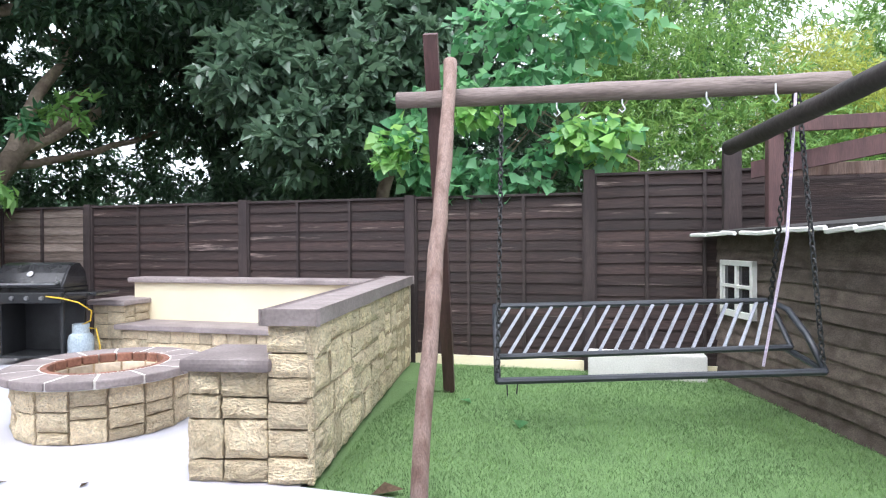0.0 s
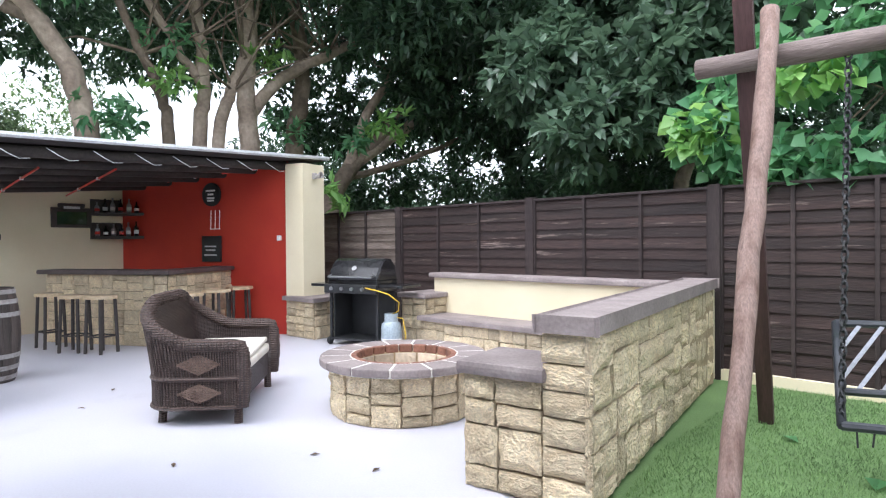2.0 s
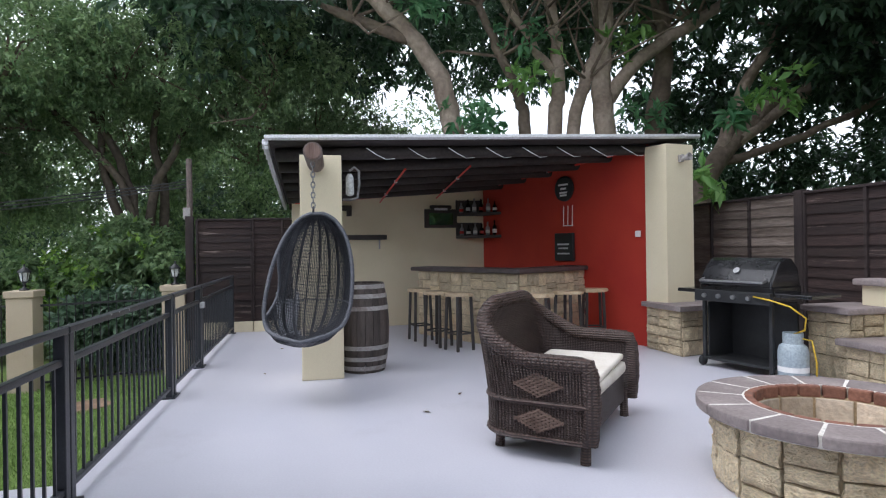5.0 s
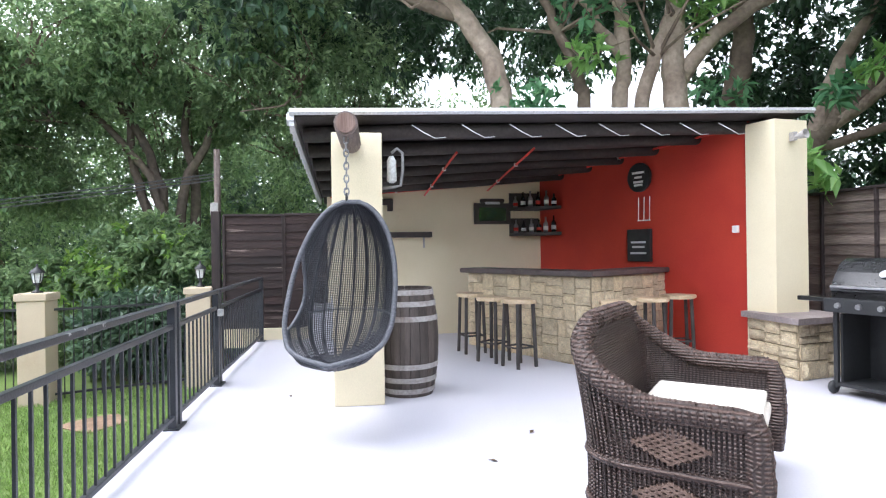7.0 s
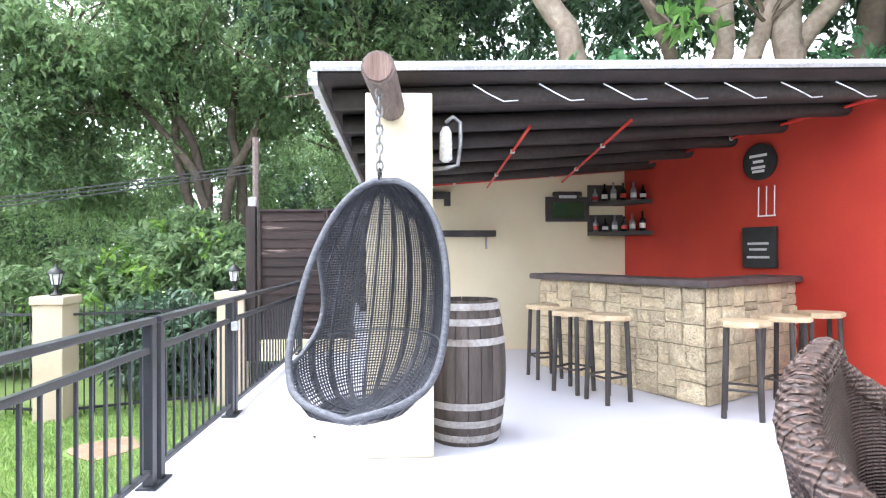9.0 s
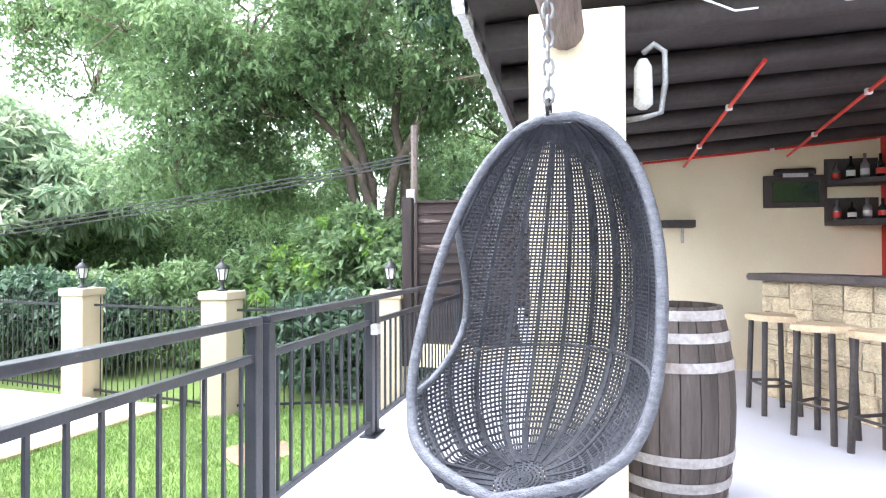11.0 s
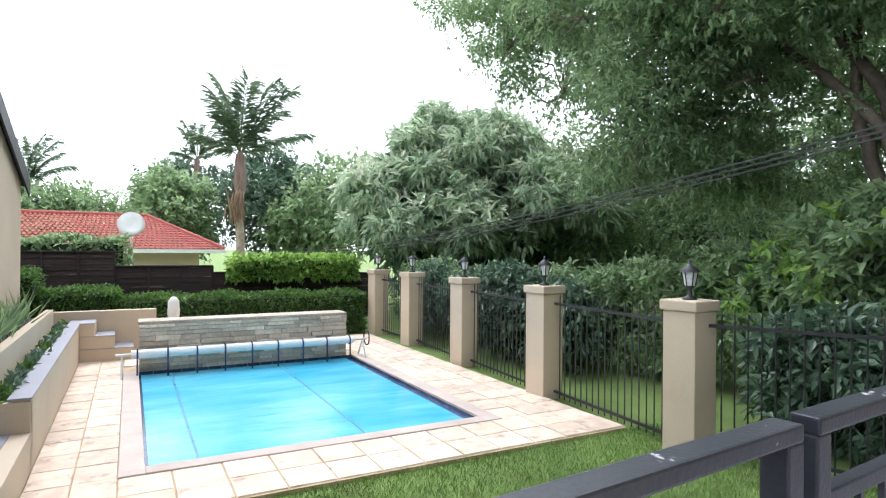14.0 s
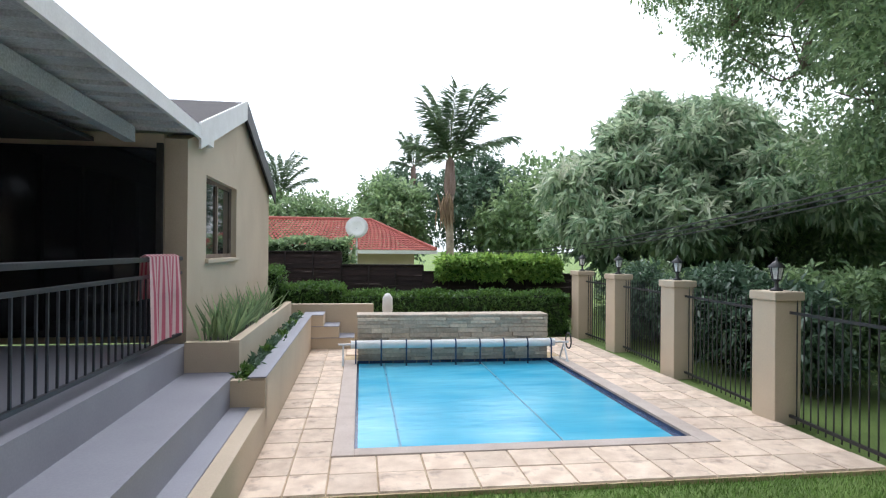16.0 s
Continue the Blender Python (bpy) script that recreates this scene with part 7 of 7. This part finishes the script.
part("wall", boxm(-4.5, 6, 0, 6, 0, 9), M_white, wb)
for x in (-2, 1.5):
    wn_ = part("window_frame", boxm(x, x + 1.2, -0.06, 0.02, 6.0, 7.4, 0.01), M_metalroof, wb)
    part("pane", boxm(x + 0.08, x + 1.12, -0.07, -0.062, 6.08, 7.32), M_glass, wn_)

# ---- small things ----
binm = mat("grey_plastic", (0.55, 0.56, 0.6), (0.62, 0.63, 0.67), 4, 0.45, 0.05, 60, stain=(0.45, 0.44, 0.45), stain_at=(0.62, 0.85))
bn = thing("waste_bin", pose(-11.72, 0.92, 0), "pale grey plastic swing-lid waste bin by the fence", "bin")
bb = bmesh.new()
vs0 = [bb.verts.new((x * 0.12, y * 0.13, 0)) for x, y in ((-1, -1), (1, -1), (1, 1), (-1, 1))]
vs1 = [bb.verts.new((x * 0.15, y * 0.17, 0.47)) for x, y in ((-1, -1), (1, -1), (1, 1), (-1, 1))]
bb.faces.new(vs0[::-1])
bb.faces.new(vs1)
for i in range(4):
    bb.faces.new((vs0[i], vs0[(i + 1) % 4], vs1[(i + 1) % 4], vs1[i]))
bmesh.ops.bevel(bb, geom=list(bb.edges), offset=0.018, segments=2, affect="EDGES")
part("body", bb, binm, bn, smooth=False)
part("lid_rim", boxm(-0.165, 0.165, -0.185, 0.185, 0.47, 0.51, 0.012), binm, bn)
for y in (-0.155, 0.155):
    part("lid_cheek", lathe(bmesh.new(), [(0, -0.025), (0.14, -0.025), (0.14, 0.025), (0, 0.025)], 20, pose(0, y, 0.51, 90, 0, 0)), binm, bn)
part("flap", boxm(-0.12, 0.12, -0.13, 0.13, 0.515, 0.53, 0.004, pose(0, 0, 0.0, 0, 12, 0)), M_step, bn, "darker grey flap")

# bar wall things
rw = math.degrees(math.atan2(RC[1] - BC[1], RC[0] - BC[0]))
RWM = pose(BC[0], BC[1], 0, 0, 0, rw)  # x along the red wall, -y into the bar
sg = thing("round_wall_sign", RWM @ pose(2.1, -0.02, 2.2), "round black bar sign with white bars on the red wall", "sign")
part("disc", lathe(bmesh.new(), [(0, 0), (0.19, 0), (0.19, 0.03), (0.17, 0.035), (0, 0.035)], 28, pose(0, 0, 0, 90, 0, 0)), M_iron, sg)
for z, w in ((0.06, 0.2), (0.0, 0.12), (-0.06, 0.16), (-0.1, 0.14)):
    part("print_bar", boxm(-w / 2, w / 2, -0.041, -0.037, z - 0.014, z + 0.014), M_white, sg, "white printed bar")
gr = thing("glass_rack", RWM @ pose(2.18, -0.02, 1.78), "small white wire rack on the red wall", "rack")
for x in (-0.09, 0, 0.09):
    part("wire", tube(bmesh.new(), [(x, -0.02, 0.16), (x, -0.03, -0.14)], 0.006, 5), M_white, gr)
part("crossbar", tube(bmesh.new(), [(-0.1, -0.03, -0.14), (0.1, -0.03, -0.14)], 0.008, 5), M_white, gr)
fs = thing("framed_sign", RWM @ pose(2.1, -0.02, 1.32), "dark framed pub sign with pale bars on the red wall", "sign")
part("board", boxm(-0.19, 0.19, -0.05, 0, -0.21, 0.21, 0.01), M_iron, fs)
for z, w in ((0.04, 0.24), (-0.02, 0.2), (-0.1, 0.26)):
    part("print_bar", boxm(-w / 2, w / 2, -0.056, -0.051, z - 0.012, z + 0.012), M_metalroof, fs)
bw = math.degrees(math.atan2(BE[1] - BC[1], BE[0] - BC[0]))
BWM = pose(BE[0] + 0.0, BE[1], 0, 0, 0, 90 + math.degrees(math.atan2(BE[0] - BC[0], BC[1] - BE[1])))  # x along the back wall, -y into the bar
mr_ = thing("framed_mirror", BWM @ pose(2.55, -0.02, 1.87), "dark arched pub mirror on the cream wall", "mirror")
part("frame", box(boxm(-0.3, 0.3, -0.035, 0, -0.18, 0.15, 0.01), -0.2, 0.2, -0.034, 0, 0.15, 0.22, 0.03), M_leg, mr_)
part("mirror_glass", boxm(-0.22, 0.22, -0.042, -0.037, -0.13, 0.08), M_glass, mr_)
part("print_bar", boxm(-0.12, 0.12, -0.042, -0.037, 0.13, 0.17), M_metalroof, mr_)
shf = thing("wall_shelf", BWM @ pose(1.1, -0.02, 1.53), "dark wooden shelf on the cream wall", "shelf")
part("board", boxm(-0.45, 0.45, -0.16, 0, -0.04, 0.04, 0.008), M_leg, shf)
part("hanging_opener", tube(bmesh.new(), [(0.33, -0.1, -0.04), (0.33, -0.1, -0.2)], 0.014, 6), M_steel, shf)
bk = thing("wall_bracket", BWM @ pose(0.85, -0.02, 1.98), "small dark wooden bracket on the cream wall", "bracket")
part("arm", box(boxm(-0.16, 0.12, -0.08, 0, 0.0, 0.09, 0.006), 0.04, 0.12, -0.08, 0, -0.09, 0.0, 0.006), M_leg, bk)
for z in (1.5, 1.9):
    cs = thing("corner_shelf", pose(BC[0] + 0.02, BC[1] - 0.02, z), "dark corner shelf holding bottles and glasses", "shelf", "corner shelves")
    part("board", prism(bmesh.new(), [(0.0, 0.0), (0.03, -0.5), (0.3, -0.35), (0.55, 0.18)], 0, 0.05), M_leg, cs)
    part("back_board", prism(bmesh.new(), [(0.0, 0.0), (0.03, -0.5), (0.05, -0.5), (0.03, -0.02)], 0.05, 0.28), M_leg, cs)
brng = random.Random(9)
for z in (1.55, 1.95):
    for k in range(6):
        q = lerp2((BC[0] + 0.1, BC[1] - 0.42), (BC[0] + 0.45, BC[1] + 0.08), k / 5)
        h = brng.uniform(0.16, 0.26)
        bt = thing("bottle", pose(q[0] + brng.uniform(-0.03, 0.03), q[1], z), brng.choice(("dark glass bottle on the corner shelf", "clear glass bottle on the corner shelf")), "bottle", "bar bottles")
        part("body", lathe(bmesh.new(), [(0, 0), (0.036, 0), (0.038, h * 0.55), (0.014, h * 0.72), (0.014, h), (0, h)], 12), M_glass if k % 2 else M_steel, bt, smooth=True)
        part("label_band", lathe(bmesh.new(), [(0.0385, h * 0.15), (0.039, h * 0.15), (0.039, h * 0.4), (0.0385, h * 0.4)], 12), M_white if k % 3 else M_redpipe, bt)
jl = thing("jar_lamp", pose(-8.25, 1.68, 2.02), "grey pipe wall lamp with clear glass jar", "lamp")
part("pipe", tube(bmesh.new(), [(-0.05, -0.05, -0.16), (-0.0, 0.04, -0.16), (0.0, 0.12, -0.14), (0.0, 0.14, 0.0), (0.0, 0.14, 0.15), (0.0, 0.09, 0.19), (0.0, 0.04, 0.15)], 0.014, 8), M_galv, jl, smooth=True)
part("jar", lathe(bmesh.new(), [(0.02, 0.12), (0.042, 0.08), (0.045, -0.1), (0.02, -0.12), (0, -0.12)], 14, pose(0, 0.04, 0)), M_lglass, jl, smooth=True)
sp_ = thing("spot_light", pose(-8.38, 5.86, 2.4), "small grey outdoor spot light on the column", "lamp")
part("shade", lathe(bmesh.new(), [(0.02, 0), (0.05, 0.12), (0.045, 0.12), (0, 0.01)], 12, pose(0, 0, 0, 0, 80, 15)), M_hoop, sp_)
part("bracket", boxm(-0.06, 0.01, -0.02, 0.02, -0.03, 0.06, 0.005), M_hoop, sp_)
sk = thing("socket", RWM @ pose(3.45, -0.02, 1.48), "white socket box with cable on the red wall", "socket")
part("box", boxm(-0.03, 0.03, -0.05, 0, -0.04, 0.04, 0.008), M_white, sk)

# towel on the veranda rail
def stripes():
    mt = bpy.data.materials.new("striped_towel")
    mt.use_nodes = True
    N, L = mt.node_tree.nodes, mt.node_tree.links
    bs = N["Principled BSDF"]
    tc, w = N.new("ShaderNodeTexCoord"), N.new("ShaderNodeTexWave")
    w.bands_direction = "Y"
    w.inputs["Scale"].default_value = 3.4
    L.new(tc.outputs["Object"], w.inputs[0])
    ra = N.new("ShaderNodeValToRGB")
    ra.color_ramp.elements[0].position, ra.color_ramp.elements[1].position = 0.35, 0.6
    ra.color_ramp.elements[0].color, ra.color_ramp.elements[1].color = (0.62, 0.16, 0.22, 1), (0.8, 0.62, 0.6, 1)
    L.new(w.outputs["Fac"], ra.inputs[0])
    L.new(ra.outputs[0], bs.inputs["Base Color"])
    bs.inputs["Roughness"].default_value = 0.95
    return mt


tow = thing("towel", PM, "pink and white striped towel over the veranda rail", "towel")
tb = bmesh.new()
g0 = []
for i in range(17):
    y = -0.25 + 0.8 * i / 16
    wv = 0.02 * math.sin(i * 0.9)
    g0.append([tb.verts.new(c) for c in ((-1.79 - wv * 0.5, y, 1.4), (-1.775, y, 1.765), (-1.74, y, 1.785), (-1.7, y, 1.765), (-1.69 + wv, y, 1.4), (-1.685 + wv * 1.4, y + 0.01, 1.02 + 0.01 * math.sin(i)))])
for a, b in zip(g0, g0[1:]):
    for j in range(5):
        tb.faces.new((a[j], b[j], b[j + 1], a[j + 1]))
bmesh.ops.solidify(tb, geom=tb.faces[:], thickness=0.008)
part("cloth", tb, stripes(), tow, smooth=True)

# planter plants
for i in range(7):
    y = 0.95 + i * 0.5
    gp = thing("strappy_plant", PM @ pose(-1.42, y, 0.82), "clump of upright strappy green leaves in the planter", "plant", "strappy plants")
    n = 32 if i < 3 else 24
    b = nrng.normal(size=(n, 3)) * (0.06, 0.12, 0)
    ax = nrng.normal(size=(n, 3)) * 0.3 + (0, 0, 1)
    leaf_mesh("leaves", b, ax, 0.5, 0.04, L_mid, gp, nrng, 0.1)
for i in range(13):
    y = 0.55 + i * 0.42
    gp = thing("low_succulent", PM @ pose(-1.06, y, 0.54), "low dark green succulent in the planter trough", "plant", "succulents")
    q = nrng.normal(size=(40, 3)) * (0.03, 0.1, 0.03) + (0, 0, 0.04)
    b, ax = rosettes(q, nrng.normal(size=(40, 3)) * 0.4 + (0, 0, 0.6), 4, nrng, -0.1, 0.6, 0.02)
    leaf_mesh("leaves", b, ax, 0.09, 0.4, L_dark if i % 3 else L_hedge, gp, nrng)
urn = thing("white_urn", PM @ pose(0.55, 5.6, 0.0), "white rounded garden ornament behind the feature wall", "ornament")
part("body", lathe(bmesh.new(), [(0, 0), (0.09, 0), (0.07, 0.5), (0.1, 0.75), (0.09, 0.95), (0.04, 1.02), (0, 1.03)], 14), M_white, urn, smooth=True)

# pole and cables by the end fence
up = thing("utility_pole", pose(-12.75, -0.75, -0.66), "thin weathered utility pole with junction box", "pole")
part("shaft", tube(bmesh.new(), [(0, 0, 0), (0, 0, 3.6)], 0.05, 8), M_beam, up)
part("junction_box", boxm(-0.06, 0.06, -0.1, 0.02, 2.55, 2.75, 0.01), M_hoop, up)
for k in range(3):
    cb = thing("cable", Matrix(), "thin black overhead power cable", "cable", "overhead cables")
    a, b = Vector((-12.75, -0.8, 2.45 + 0.05 * k)), Vector((-14.0 + k * 0.3, -24, 1.1 + 0.08 * k))
    part("wire", tube(bmesh.new(), [a.lerp(b, s / 14) - Vector((0, 0, 0.5 * 4 * (s / 14) * (1 - s / 14))) for s in range(15)], 0.012, 4), M_iron, cb)

# fallen leaves on the deck and turf
M_dryleaf = mat("fallen_leaf", (0.1, 0.06, 0.035), (0.2, 0.13, 0.08), 8, 0.8, 0.2, 60)
for i, (x, y) in enumerate(((-5.2, 3.9), (-4.1, 2.9), (-3.6, 3.0), (-7.0, 2.6), (-3.3, 2.6), (-6.5, 2.2), (-5.4, 4.9), (-9.3, 1.6), (-8.4, 0.8), (-7.4, 3.6), (-10.0, 0.9), (-4.6, 2.2))):
    lf = thing("fallen_leaf", pose(x, y, 0.004, 0, 0, 47 * i), "small dry brown leaf on the deck", "leaf", "fallen leaves")
    lb = bmesh.new()
    vv = [lb.verts.new(c) for c in ((-0.035, 0, 0), (0, 0.015, 0.01), (0.04, 0, 0.004), (0, -0.015, 0.008))]
    lb.faces.new((vv[0], vv[1], vv[2]))
    lb.faces.new((vv[0], vv[2], vv[3]))
    bmesh.ops.solidify(lb, geom=lb.faces[:], thickness=0.002)
    part("blade", lb, M_dryleaf, lf)
for i, (x, y, mt_, s) in enumerate(((-1.9, 3.35, M_dryleaf, 2.2), (-1.35, 4.75, L_vine, 2.0), (-1.9, 5.3, L_vine, 1.5), (0.9, 5.2, M_dryleaf, 0.9), (1.0, 5.0, L_vine, 0.8))):
    lf = thing("fallen_leaf", pose(x, y, -0.005, 0, 0, 30 + 61 * i), "large curled brown leaf on the turf" if mt_ is M_dryleaf else "green leaf lying on the turf", "leaf", "fallen leaves")
    lb = bmesh.new()
    vv = [lb.verts.new(Vector(c) * s) for c in ((-0.04, 0, 0), (0, 0.03, 0.018), (0.045, 0, 0.006), (0, -0.03, 0.015))]
    lb.faces.new((vv[0], vv[1], vv[2]))
    lb.faces.new((vv[0], vv[2], vv[3]))
    bmesh.ops.solidify(lb, geom=lb.faces[:], thickness=0.002)
    part("blade", lb, mt_, lf)


sp2 = bmesh.new()
prism(sp2, [(-10.3 + (0.34 + 0.06 * math.sin(3 * a)) * math.cos(a), -1.6 + (0.3 + 0.05 * math.cos(4 * a)) * math.sin(a)) for a in [k * 0.3142 for k in range(20)]], -0.67, -0.648)
structure(part("ground_soil_patch", sp2, M_soil))


# ---- grass and turf fibres ----
def blades(name, pts, h, w, mt_, lean=0.35):
    n = len(pts)
    ax = nrng.normal(size=(n, 3)) * lean + (0, 0, 1)
    ob = leaf_mesh(name, pts, ax, h, w, mt_, None, nrng, 0.1)
    return tagged(ob, kind="stuff")


n = 60000
u = nrng.uniform(size=(n, 2))
pts = np.column_stack([-2.5 + 3.7 * u[:, 0], 3.3 + 3.6 * u[:, 1], np.full(n, -0.021)])
pts = pts[(pts[:, 0] > -2.28 - 0.165 * (pts[:, 1] - 3.3)) & (pts[:, 0] < 1.4 - 0.29 * (pts[:, 1] - 3.5))]
tagged(blades("turf_fibres", pts, 0.03, 0.14, M_turfb), "short green artificial turf fibres", "turf")
n = 55000
u = nrng.uniform(size=(n, 2))
pts = np.column_stack([-12.0 + 6.2 * u[:, 0], -4.3 + 3.9 * u[:, 1], np.full(n, -0.662)])
edge_y = -4.93 - 0.09 * (pts[:, 0] + 7.06) + 1.0
pts = pts[(pts[:, 1] > edge_y) & (np.hypot(pts[:, 0] + 10.3, pts[:, 1] + 1.6) > 0.35)]
tagged(blades("lawn_grass", pts, 0.055, 0.13, M_grass), "short green lawn grass", "grass")
